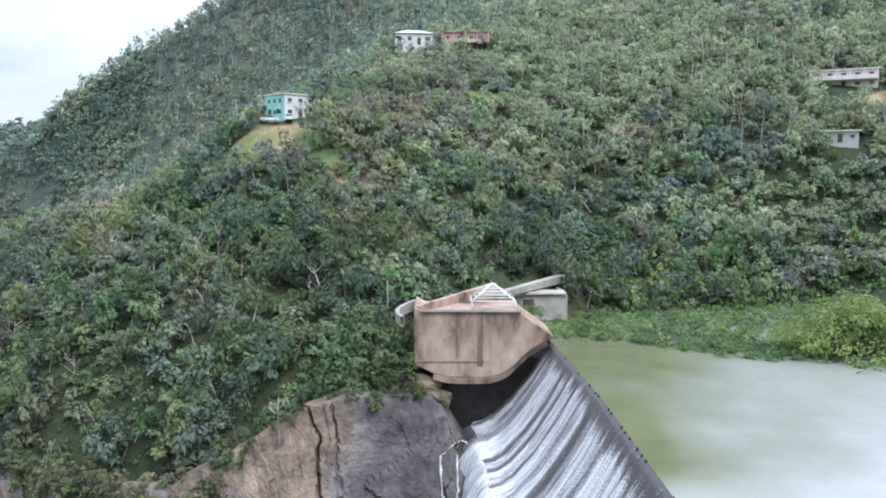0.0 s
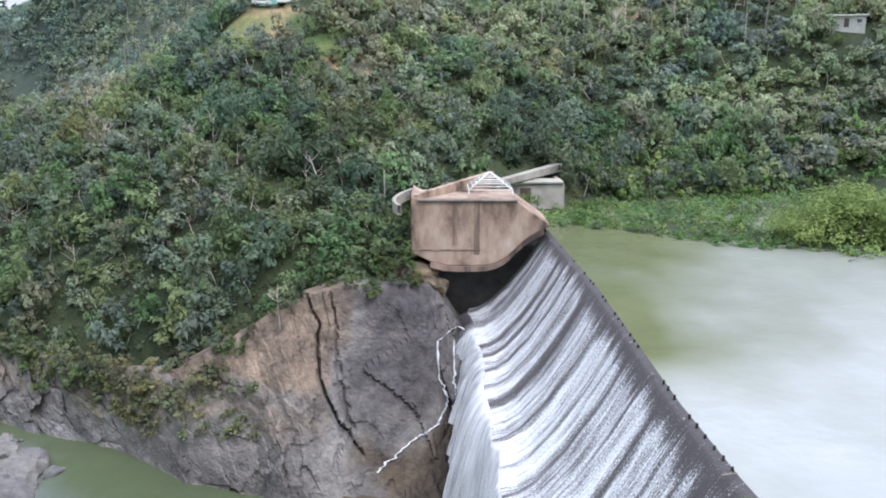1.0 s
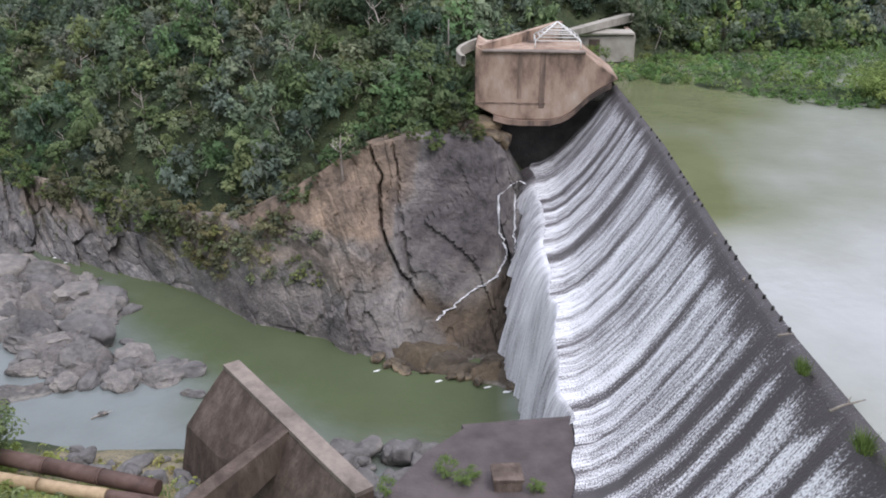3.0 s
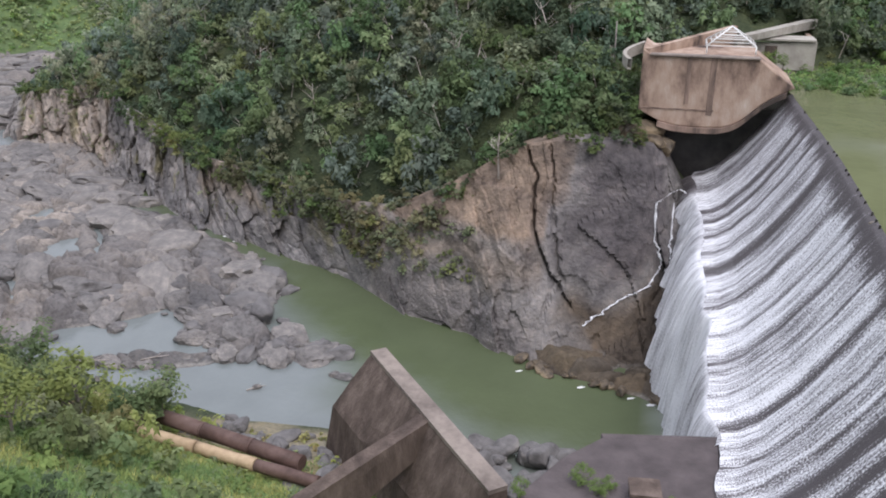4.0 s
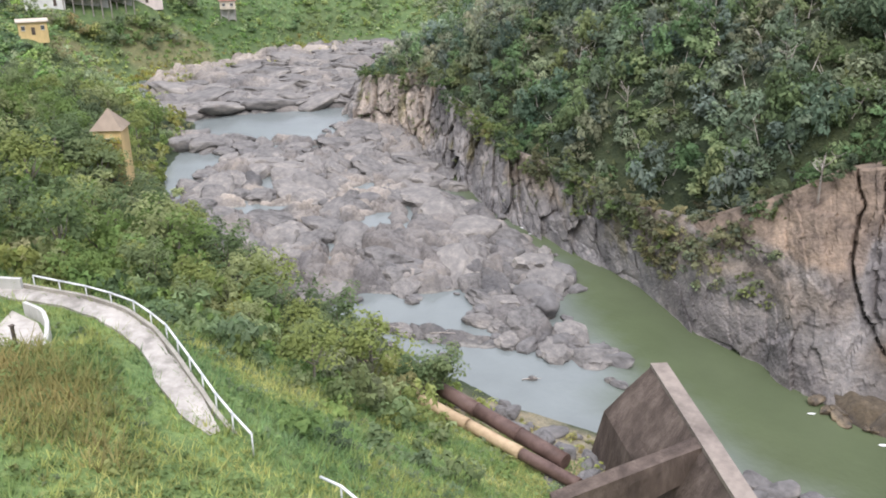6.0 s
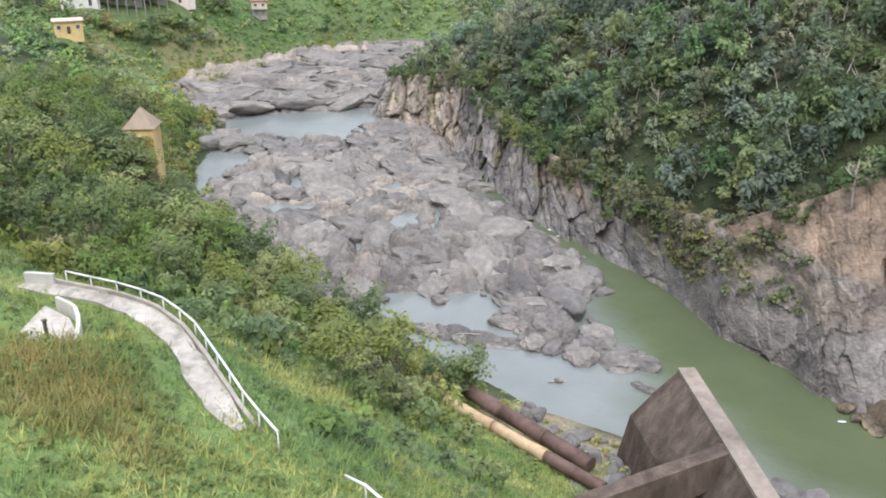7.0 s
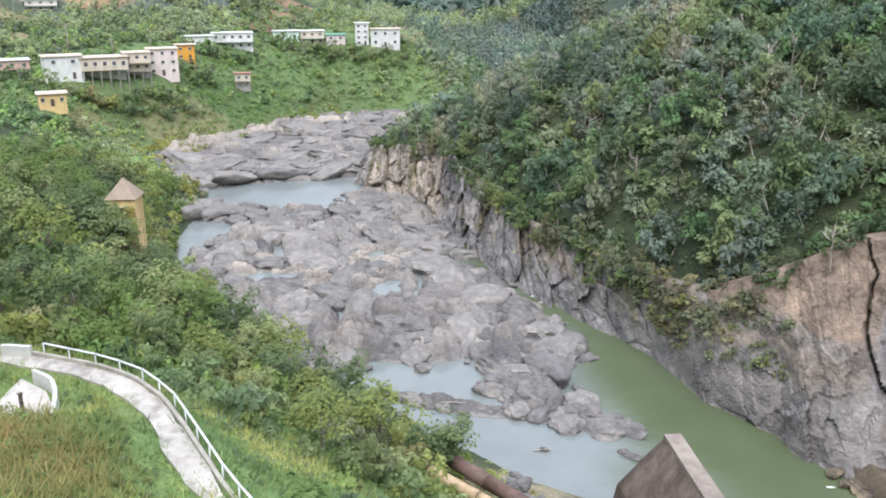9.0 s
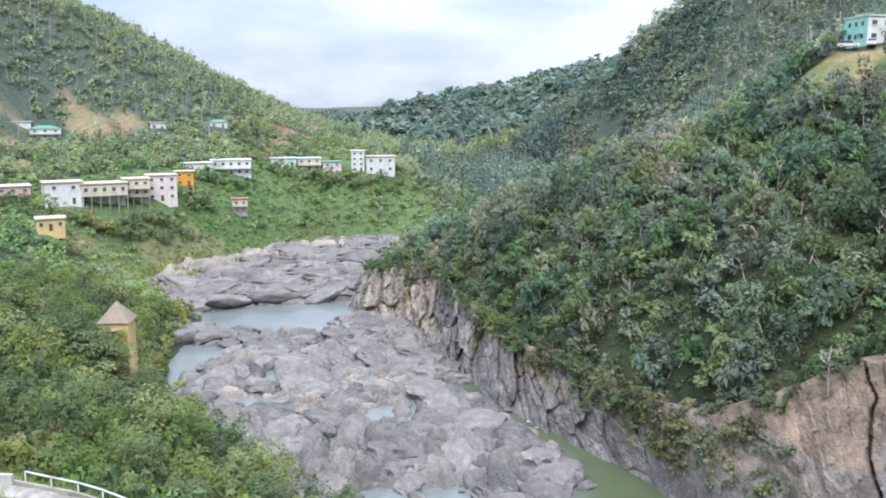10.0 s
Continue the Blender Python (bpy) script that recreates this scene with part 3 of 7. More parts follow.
# cracks: a line of (distance along the foot, height), half width, depth
CRACKS = (([(31.4, 27), (30.6, 24), (28.6, 20.7), (28.3, 14.8), (25.6, 10.4), (23.6, 7), (22.0, 4)], 0.22, 1.9), ([(26.5, 26), (25.2, 20), (24.6, 13), (23.4, 7)], 0.22, 1.0), ([(63.5, -2), (64.2, 3), (66, 9)], 0.9, 3.0),
          ([(73, 0), (75, 10)], 0.6, 2.0), ([(81, 0), (79, 5), (80, 11)], 1.2, 2.6), ([(96, 0), (99, 10)], 0.6, 2.0), ([(120, 0), (124, 11)], 0.7, 2.0), ([(49, 3), (46, 13)], 0.3, 0.5))
for line_sz, wide, deep in CRACKS:
    q_ = np.array(line_sz, float)
    q_ = q_[np.argsort(q_[:, 1])]
    push -= deep * np.exp(-((S - np.interp(CZ, q_[:, 1], q_[:, 0]) - 0.5 * fbm(CZ / 3, S * 0 + wide, 4, 5) - 0.3 * fbm(CZ / 0.8, S / 0.8, 2, 6)) / wide) ** 2) * np.clip((CZ - q_[0, 1]) / 2, 0, 1) * np.clip((q_[-1, 1] - CZ) / 2, 0, 1)
# the foot spreads into the river
push += 2.0 * np.clip(1 - V * 1.3, 0, 1) * np.clip((S - 24) / 6, 0, 1) * np.clip((140 - S) / 20, 0, 1)
push *= np.clip((1.12 - V) * 5, 0, 1)
cliff = mesh_of("cliff", np.stack([CX + nx[U] * push, CY + ny[U] * push, CZ + 0.12 * push], -1).reshape(-1, 3), grid_faces(NU, NV), M_CLIFF)
ragged_s, ragged_z = S + 5 * fbm(S / 5, CZ / 5, 4, 33), CZ + 3.5 * fbm(S / 6, CZ / 6, 4, 39)


def zone(s_lo, s_hi, z_lo, z_hi, soft=2.5):
    """1 inside a stretch of the cliff, with ragged edges."""
    return (np.clip((ragged_s - s_lo) / soft, 0, 1) * np.clip((s_hi - ragged_s) / soft, 0, 1) * np.clip((ragged_z - z_lo) / soft, 0, 1) * np.clip((z_hi - ragged_z) / soft, 0, 1))[..., None]


stone = np.array((0.195, 0.183, 0.176)) * (0.75 + 0.4 * own + 0.25 * own2)[..., None]
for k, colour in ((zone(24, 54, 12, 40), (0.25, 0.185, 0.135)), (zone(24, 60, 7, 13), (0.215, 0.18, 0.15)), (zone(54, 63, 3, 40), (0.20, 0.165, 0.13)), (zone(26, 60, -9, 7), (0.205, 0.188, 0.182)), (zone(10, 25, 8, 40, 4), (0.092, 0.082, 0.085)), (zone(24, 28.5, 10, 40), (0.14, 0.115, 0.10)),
                  # black zone beside the dam: wet rock, with the alcove's shade painted in
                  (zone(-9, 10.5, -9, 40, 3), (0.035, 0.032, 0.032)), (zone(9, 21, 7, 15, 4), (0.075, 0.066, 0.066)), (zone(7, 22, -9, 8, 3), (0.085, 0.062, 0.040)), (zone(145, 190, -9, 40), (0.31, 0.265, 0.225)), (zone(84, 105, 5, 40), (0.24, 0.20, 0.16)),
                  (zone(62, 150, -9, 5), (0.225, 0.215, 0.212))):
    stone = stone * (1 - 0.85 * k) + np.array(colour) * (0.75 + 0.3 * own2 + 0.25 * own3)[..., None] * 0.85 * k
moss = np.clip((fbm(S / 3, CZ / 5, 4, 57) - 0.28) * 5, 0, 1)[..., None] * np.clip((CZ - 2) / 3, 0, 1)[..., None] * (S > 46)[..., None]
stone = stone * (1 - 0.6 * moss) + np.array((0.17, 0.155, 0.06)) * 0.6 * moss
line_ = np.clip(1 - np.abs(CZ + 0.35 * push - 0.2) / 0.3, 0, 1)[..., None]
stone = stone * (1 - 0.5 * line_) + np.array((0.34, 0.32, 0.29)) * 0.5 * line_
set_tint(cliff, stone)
tagged(cliff, "bare grey and ochre rock cliff with deep cracks above the river", "cliff", kind="structure")

# ---------------------------------------------------------------- rock in the river bed
BED = [(-140, 98), (-149, 120), (-150, 131), (-143, 146), (-154, 167), (-143, 187), (-120, 156), (-96, 139), (-77, 126), (-66, 121), (-55, 110), (-55, 102), (-45, 94), (-37, 92),
       (-41, 89.5), (-49, 87), (-59, 91), (-68, 98), (-72, 92), (-78, 88), (-80, 83), (-88, 78), (-101, 81), (-121, 88)]
STRIP = [(-69, 79.5), (-67, 84.5), (-58, 87), (-50, 88.5), (-50, 86.5), (-57, 83.5), (-64, 80)]
SHELF = [(-187, 137), (-240, 166), (-250, 183), (-252, 235), (-250, 262), (-222, 285), (-186, 235), (-165, 182), (-174, 168), (-185, 152)]


ISLE = [(-187, 135), (-169, 136), (-160, 139), (-149, 150), (-142, 146), (-148, 131), (-148, 119), (-157, 126.5), (-165, 125), (-178, 126)]
# pools in the rock: middle, half width, half length, direction
POOLS = [(-97.5, 113, 2.8, 8.0, 105), (-121, 104, 2.8, 6.5, 44), (-90, 96, 1.4, 3.5, 40), (-112, 128, 1.2, 4, 60), (-79, 108, 0.9, 3, 30), (-131, 118, 1.0, 4, 120)]


GREY_STONES = np.array([(0.170, 0.160, 0.154), (0.115, 0.110, 0.108), (0.205, 0.188, 0.174), (0.150, 0.139, 0.133), (0.235, 0.209, 0.186)])
BROWN_STONES = np.array([(0.10, 0.078, 0.055), (0.13, 0.095, 0.058), (0.075, 0.062, 0.05), (0.12, 0.10, 0.075), (0.15, 0.115, 0.07)])


def rock_field(name, x0, x1, y0, y1, step, rings, relief, label, warm=(), lift=0.75, tone=GREY_STONES, mat=None):
    """Humps and slabs of rock, cut by joints, where the rings say; the rest lies under water."""
    rx, ry = np.meshgrid(np.arange(x0, x1, step), np.arange(y0, y1, step), indexing="ij")
    d = np.max([inside(rx, ry, r) for r in rings], axis=0) + 2.2 * fbm(rx / 7, ry / 7, 4, 51)
    wx, wy = rx + 3.2 * fbm(rx / 9, ry / 9, 3, 61), ry + 3.2 * fbm(rx / 9, ry / 9, 3, 67)
    lu, lv = wx * 0.8 - wy * 0.6, wx * 0.6 + wy * 0.8
    a1, a2, big, ta = blocks(lu / 15.0, lv / 9.5, 71)
    b1, b2, mid, tb = blocks(lu / 6.0 + 0.25 * ta, lv / 3.9, 77)
    c1, c2, low, tc = blocks(lu / 2.3 + 0.3 * tb, lv / 1.6, 87)
    # water-worn pillows: steep into the joints, nearly flat on top
    pillow = lambda r, q, k: np.sqrt(np.clip((q - r) / k, 0, 1) * (2 - np.clip((q - r) / k, 0, 1)))
    full = np.clip(d / 2.2, 0, 1) * relief
    broken = np.clip(0.5 + 1.6 * fbm(rx / 15, ry / 15, 3, 79), 0.0, 1)
    h = np.clip(d / 2.2, -1.5, 1) * 0.6 - 0.12 + lift * full
    h += full * (2.6 * (0.25 + 0.75 * big) * pillow(a1, a2, 0.36) + 1.5 * ta - 1.3)
    h += full * ((0.7 + 1.2 * mid) * (0.55 + 0.45 * broken) * pillow(b1, b2, 0.3) + (0.6 + 0.6 * broken) * tb - 0.75)
    h += full * ((0.25 + 0.75 * broken * low) * pillow(c1, c2, 0.3) + 0.3 * tc * (0.3 + 0.7 * broken) + 0.3 * fbm(rx / 3.5, ry / 3.5, 3, 81) + 0.07 * fbm(rx / 0.8, ry / 0.8, 2, 83) - 0.35)
    for px, py, wide, length, turn in POOLS:
        c, s = math.cos(radians(turn)), math.sin(radians(turn))
        u, v = ((rx - px) * c + (ry - py) * s) / length, (-(rx - px) * s + (ry - py) * c) / wide
        m = np.clip(1.7 - 1.2 * np.hypot(u, v) + 0.5 * fbm(rx / 3, ry / 3, 3, 85), 0, 1)
        h = h * (1 - m) - 0.6 * m
    stone = tone[(big * 4.99).astype(int)] * 0.6 + tone[(mid * 4.99).astype(int)] * 0.4
    for wx0, wy0, wr in warm:
        k = np.clip((1.2 - np.hypot(rx - wx0, ry - wy0) / wr + 0.6 * fbm(rx / 6, ry / 6, 3, 89)) * 2, 0, 1)[..., None]
        stone = stone * (1 - k) + np.array((0.285, 0.25, 0.215)) * (0.75 + 0.5 * mid)[..., None] * k
    stone = stone * (0.93 + 0.14 * low)[..., None]
    wet = np.clip((0.5 - h) / 0.5, 0, 1)[..., None]
    scum = (np.exp(-((h - 0.12) / 0.12) ** 2) * np.clip(fbm(rx / 5, ry / 5, 3, 93) * 3 + 0.4, 0, 1))[..., None]
    stone = stone * (1 - 0.4 * wet) * (1 - 0.6 * scum) + np.array((0.36, 0.34, 0.30)) * 0.6 * scum
    faces = grid_faces(*rx.shape)
    tall = h.ravel()[faces].max(1) > -0.4
    used, inv = np.unique(faces[tall], return_inverse=True)
    ob = mesh_of(name, np.stack([rx, ry, h], -1).reshape(-1, 3)[used], inv.reshape(-1, 4), mat or M_ROCK, True)
    set_tint(ob, stone.reshape(-1, 3)[used])
    return tagged(ob, label, "rock", kind="structure")


rock_field("bedrock", -188, -34, 75, 192, 0.32, [BED, STRIP, ISLE], 1.0, "water-worn grey rock slabs across the river bed", ((-113, 118, 13), (-125, 110, 8), (-140, 172, 12)), 0.38)
rock_field("rock_shelf", -264, -162, 130, 292, 0.65, [SHELF], 1.15, "low grey rock shelf along the river bend", ((-248, 185, 14), (-250, 215, 14), (-240, 170, 14), (-236, 240, 10)))

LEDGE = [(-18.5, 101), (-16.3, 97), (-11, 93.8), (-5.4, 92.2), (-0.1, 90.8), (3.2, 90.2), (5.5, 93), (4, 99), (-3, 101.5), (-9, 101.5), (-14, 103)]
rock_field("fall_ledge", -21, 8, 87, 107, 0.2, [LEDGE], 0.75, "low brown wet rock ledge at the foot of the fall", (), 1.3, BROWN_STONES)

# ---------------------------------------------------------------- dam: an ogee from the crest to a lip
def crest(y):
    return np.interp(y, [30, 38, 48, 60, 93, 110, 124], [19.9, 18.8, 17.9, 17.4, 17.3, 16.6, 15.9])


def ogee(s, y):
    """s from 0 at the upstream edge of the crest to 1 at the lip."""
    far = np.clip((y - 90) / 34, 0, 1)
    lip_x, lip_z = 6.0 - 1.2 * far + 0.7 * fbm(y / 5, y * 0, 3, 107), 15.9 + 2.0 * far
    top = crest(y) + 0.5
    x = top + (lip_x - top) * s
    drop = np.interp(s, [0, 0.05, 0.11, 0.3, 0.53, 0.75, 0.88, 1.0], [0, 0.02, 0.1, 0.385, 0.685, 0.90, 0.975, 1.0])
    return x, 30.12 + (lip_z - 30.12) * drop


NS, NY = 70, 620
ss, yy = np.linspace(0, 1, NS), np.linspace(28, 126.8, NY)
SS, YY = np.meshgrid(ss, yy, indexing="ij")
OX, OZ = ogee(SS, YY)
thread = fbm(YY * 1.1, SS * 1.2, 4, 91)
OX = OX - 0.12 * np.clip(SS * 3 - 0.4, 0, 1) * thread
OZ = OZ + 0.16 * np.clip(SS * 3 - 0.4, 0, 1) * thread


def flowing(ob, across, down, foam):
    """Give a water mesh its flow coordinates and how much foam it carries."""
    me = ob.data
    fl = me.uv_layers.new(name="flow")
    idx = np.empty(len(me.loops), np.int32)
    me.loops.foreach_get("vertex_index", idx)
    fl.data.foreach_set("uv", np.stack([across.ravel()[idx], down.ravel()[idx]], 1).astype(np.float32).ravel())
    fo = me.attributes.new("foam", "FLOAT", "POINT")
    fo.data.foreach_set("value", foam.astype(np.float32).ravel())


spill = mesh_of("spillway", np.stack([OX, YY, OZ], -1).reshape(-1, 3), grid_faces(NS, NY), M_SPILL, True)
# white from a ragged line below the crest; bare dark bands where the sheet parts
start = 0.075 - 0.03 * np.clip((YY - 90) / 15, 0, 1) + 0.06 * fbm(YY * 1.4, YY * 0, 3, 97)
white = np.clip((SS - start) / 0.09, 0, 1)
gaps = np.zeros_like(YY)
for y0, wide, deep in ((93.4, 1.0, 0.42), (91.2, 0.4, 0.2), (61.8, 0.45, 0.3), (56.5, 0.25, 0.25), (50.0, 0.8, 0.5), (47.6, 0.6, 0.46), (45.0, 0.75, 0.46), (41.8, 0.3, 0.25), (39.2, 0.6, 0.42), (35.6, 0.5, 0.35), (66.5, 0.25, 0.2),
                       (72.0, 0.3, 0.22), (77.5, 0.25, 0.15), (84.0, 0.3, 0.2), (88.0, 0.3, 0.2), (98.5, 0.5, 0.25), (103.0, 0.4, 0.3), (107.5, 0.5, 0.32), (111.0, 0.5, 0.35), (53.0, 0.25, 0.2)):
    gaps = np.maximum(gaps, deep * np.exp(-((YY - y0 - 0.35 * fbm(SS * 3, YY * 0 + y0, 3, 99)) / wide) ** 2))
glassy = 0.13 * np.clip((YY - 113) / 7, 0, 1) + 0.02 * np.clip((58 - YY) / 10, 0, 1)
bands = np.tanh(fbm(yy / 5, yy * 0 + 3.3, 4, 95) * 2.0)[None, :] * 0.07
flowing(spill, YY, SS * 19, -0.28 + white * (0.385 + bands - gaps - glassy + 0.05 * np.clip(SS * 2 - 1, 0, 1)))
tagged(spill, "white water sheeting in threads down the curved dam face", "spillway", kind="structure")

# solid concrete under the sheet of water
bm = bmesh.new()
vs = [[bm.verts.new((x, y, z)) for x, z in ((6.6, -3), (22, -3), (float(crest(y)) + 0.4, 29.4), (float(crest(y)) - 1.3, 26.0), (11.8, 17.0), (6.9, 14.6))] for y in (28, 45, 60, 93, 110, 126.8)]
for a, b in zip(vs[:-1], vs[1:]):
    for k in range(6):
        bm.faces.new((a[k], a[(k + 1) % 6], b[(k + 1) % 6], b[k]))
bm.faces.new(vs[0])
bm.faces.new(vs[-1][::-1])
bmesh.ops.recalc_face_normals(bm, faces=bm.faces)
dam = part("dam", bm, M_DARK, None)
for k, y_ in enumerate(np.arange(47, 118, 1.7)):
    if hash2(np.array([k]), np.array([21]))[0] < 0.5:
        continue
    x_ = float(crest(y_)) + 0.35
    h_ = 0.12 + 0.16 * hash2(np.array([k]), np.array([3]))[0]
    bm = bmesh.new()
    bmesh.ops.create_cone(bm, cap_ends=True, segments=6, radius1=0.14, radius2=0.09, depth=h_ * 2)
    bmesh.ops.translate(bm, verts=bm.verts, vec=(x_, float(y_) + 0.5 * hash2(np.array([k]), np.array([8]))[0], 30.12))
    part("flashboard_stub", bm, M_DARK, dam, "dark broken stub on the crest")
tagged(dam, "dark wet concrete mass of the dam", "dam", kind="structure")

# water that leaps off the lip
fy_, fs = np.linspace(59.5, 125, 300), np.linspace(0, 1, 40)
FS, FY = np.meshgrid(fs, fy_, indexing="ij")
lx, lz = ogee(np.ones_like(FY), FY)
floor_z = np.interp(FY, [60, 88, 96, 108, 122], [-0.5, -0.5, 2.5, 9, 15])
ragged = fbm(FY * 0.9, FY * 0, 4, 101)
FX = lx - (2.4 + 1.6 * ragged + 2.6 * np.clip((FY - 84) / 12, 0, 1) * np.clip((112 - FY) / 12, 0, 1)) * FS ** 0.7 - 0.25 * fbm(FY * 2.5, FS * 3, 3, 103) * FS
FZ = lz + (floor_z - lz) * FS ** 1.35
fall = mesh_of("waterfall", np.stack([FX, FY, FZ], -1).reshape(-1, 3), grid_faces(40, 300), M_FALL, True)
flowing(fall, FY * 1.0, FS * 12, 0.12 + 0.16 * fbm(FY / 3, FS * 0.5, 3, 105) - 0.35 * np.clip((FY - 116) / 4, 0, 1))
tagged(fall, "white curtain of water leaping off the spillway lip", "waterfall", kind="structure")


# ---------------------------------------------------------------- shapes
def prism(outline, z0, z1, top=None, edge=0.0):
    bm = bmesh.new()
    lo = [bm.verts.new((x, y, z0)) for x, y in outline]
    hi = [bm.verts.new((x, y, z1 if top is None else top[i])) for i, (x, y) in enumerate(outline)]
    bm.faces.new(lo[::-1])
    bm.faces.new(hi)
    for i in range(len(lo)):
        j = (i + 1) % len(lo)
        bm.faces.new((lo[i], lo[j], hi[j], hi[i]))
    bmesh.ops.recalc_face_normals(bm, faces=bm.faces)
    if edge:
        bmesh.ops.bevel(bm, geom=list(bm.edges), offset=edge, segments=1, affect="EDGES")
    return bm


def upright(outline, y0, y1, edge=0.0):
    """A slab with an outline in x and z, between two y."""
    bm = bmesh.new()
    a = [bm.verts.new((x, y0, z)) for x, z in outline]
    b = [bm.verts.new((x, y1, z)) for x, z in outline]
    bm.faces.new(a)
    bm.faces.new(b[::-1])
    for i in range(len(a)):
        j = (i + 1) % len(a)
        bm.faces.new((a[j], a[i], b[i], b[j]))
    bmesh.ops.recalc_face_normals(bm, faces=bm.faces)
    if edge:
        bmesh.ops.bevel(bm, geom=list(bm.edges), offset=edge, segments=1, affect="EDGES")
    return bm


def box(x0, x1, y0, y1, z0, z1, edge=0.0):
    return prism([(x0, y0), (x1, y0), (x1, y1), (x0, y1)], z0, z1, None, edge)


def tube(points, radius, sides=8, caps=True, taper=None):
    """A round bar along points; taper: radius at each point."""
    bm = bmesh.new()
    pts = [Vector(p) for p in points]
    rings = []
    for i, p in enumerate(pts):
        d = (pts[min(i + 1, len(pts) - 1)] - pts[max(i - 1, 0)]).normalized()
        u = d.orthogonal().normalized() if abs(d.z) > 0.95 else d.cross(Vector((0, 0, 1))).normalized()
        v = d.cross(u)
        r = taper[i] if taper else radius
        rings.append([bm.verts.new(p + (u * math.cos(k * 6.28318 / sides) + v * math.sin(k * 6.28318 / sides)) * r) for k in range(sides)])
    for a, b in zip(rings[:-1], rings[1:]):
        for k in range(sides):
            f = bm.faces.new((a[k], a[(k + 1) % sides], b[(k + 1) % sides], b[k]))
            f.smooth = True
    if caps:
        bm.faces.new(rings[0][::-1])
        bm.faces.new(rings[-1])
    bmesh.ops.recalc_face_normals(bm, faces=bm.faces)
    return bm


def thing(name, label, category, m=None, group=""):
    ob = new(name)
    if m is not None:
        ob.matrix_world = m
    return tagged(ob, label, category, group)


def roughen(bm, size, amount, seed=0):
    """Chip and weather a block."""
    bmesh.ops.subdivide_edges(bm, edges=[e for e in bm.edges if e.calc_length() > size * 1.5], cuts=3, use_grid_fill=True)
    for v in bm.verts:
        v.co += Vector((noise.noise(v.co / size + Vector((seed, 0, 0))), noise.noise(v.co / size + Vector((0, seed, 9))), noise.noise(v.co / size + Vector((4, 0, seed))))) * amount
    return bm


# ---------------------------------------------------------------- abutment at the far end of the dam
block = thing("abutment_block", "pink-stained concrete abutment block streaked with black", "abutment", pose(0, 0, 0.7))
UNDER = [(16.2, 30.9), (15.2, 30.3), (14.2, 29.7), (13.2, 29.0), (12.2, 28.1), (11.3, 27.1), (10.4, 26.0), (9.5, 25.1), (8.4, 24.4), (6.8, 23.9), (3.0, 23.8), (0.6, 24.0), (-1.4, 24.6), (-3.0, 25.5), (-4.2, 26.2)]
UNDER = [(x, z + 1.0 * (30.9 - z) / 7) for x, z in UNDER]
FACE = [(-2.9, 34.6), (11.0, 34.7), (13.4, 32.9)] + UNDER + [(-4.2, 35.4)]
part("body", upright(FACE, 123.0, 134, 0.12), M_CONCRETE, block)
part("lip", upright(UNDER[1:-2] + [(x - 0.1, z - 0.75) for x, z in UNDER[1:-2]][::-1], 122.5, 124.5), M_STAIN, block, "dark overhanging lip")
part("coping", prism([(-3.2, 122.6), (11.3, 122.6), (11.3, 124.0), (-3.2, 124.0)], 34.5, 34.8, None, 0.08), M_BROWN_TOP, block)
part("pilaster", box(1.9, 2.5, 122.95, 123.1, 28.0, 34.4), M_STAIN, block, "black-streaked rib")
part("pilaster", box(5.0, 5.8, 122.95, 123.1, 26.6, 34.4), M_STAIN, block, "black-streaked rib")
part("string_course", box(-3.9, 6.0, 122.9, 123.1, 27.2, 27.35), M_STAIN, block)
part("parapet", prism([(-4.2, 123.4), (-3.4, 123.2), (9, 141), (8.2, 141.6)], 33.8, 36, (35.4, 35.4, 36.6, 36.6)), M_CONCRETE, block)
# black holds the recess's painted shade as well as wet concrete
part("lower_wall", box(-1.5, 16.0, 126.9, 134, 8, 27), M_DARK, block, "black wet wall recessed under the block, recess shade painted in")

back = thing("gate_house", "roofless pale concrete gate house behind the abutment", "gate house", pose(0, 0, 0.6))
part("wall", upright([(9.5, 29.5), (21.4, 29.5), (21.4, 33.9), (9.5, 33.4)], 146, 147, 0.05), M_GREY, back)
part("side_wall", box(20.6, 21.4, 147.0, 156, 29.5, 34.0, 0.05), M_CONCRETE, back)
# wall isn't cut: a dark panel stands in for the opening's shade
part("doorway", box(13.8, 15.6, 145.9, 146.1, 29.8, 33.2), M_DARKWOOD, back, "dark panel standing in for the shade of an open doorway")
part("roof_slab", box(10.5, 21.2, 145.6, 150, 34.0, 34.35, 0.05), M_GREY, back, "pale roof slab")
part("beam", prism([(8.5, 139), (9.8, 138.4), (22.6, 158), (21.2, 159)], 34.6, 35.4, (35.5, 35.5, 36.0, 36.0)), M_GREY, back, "long pale concrete beam")

pav = thing("pavilion_frame", "white steel frame of an open pavilion roof", "pavilion", pose(-0.8, 0, 0.7))
px0, px1, py0, py1, pz, ax, ay, az_ = 5.1, 11.6, 126, 132.5, 35.7, 8.3, 129.2, 38.0
for x, y in ((px0, py0), (px1, py0), (px0, py1), (px1, py1)):
    part("post", tube([(x, y, 34.5), (x, y, pz)], 0.09, 6), M_WHITE, pav)
    part("rafter", tube([(x, y, pz), (ax, ay, az_)], 0.1, 6), M_WHITE, pav)
for k in range(5):
    t = k / 5.5
    c = [(x + (ax - x) * t, y + (ay - y) * t, pz + (az_ - pz) * t) for x, y in ((px0, py0), (px1, py0), (px1, py1), (px0, py1))]
    for a, b in zip(c, c[1:] + c[:1]):
        part("purlin", tube([a, b], 0.06, 5), M_WHITE, pav)

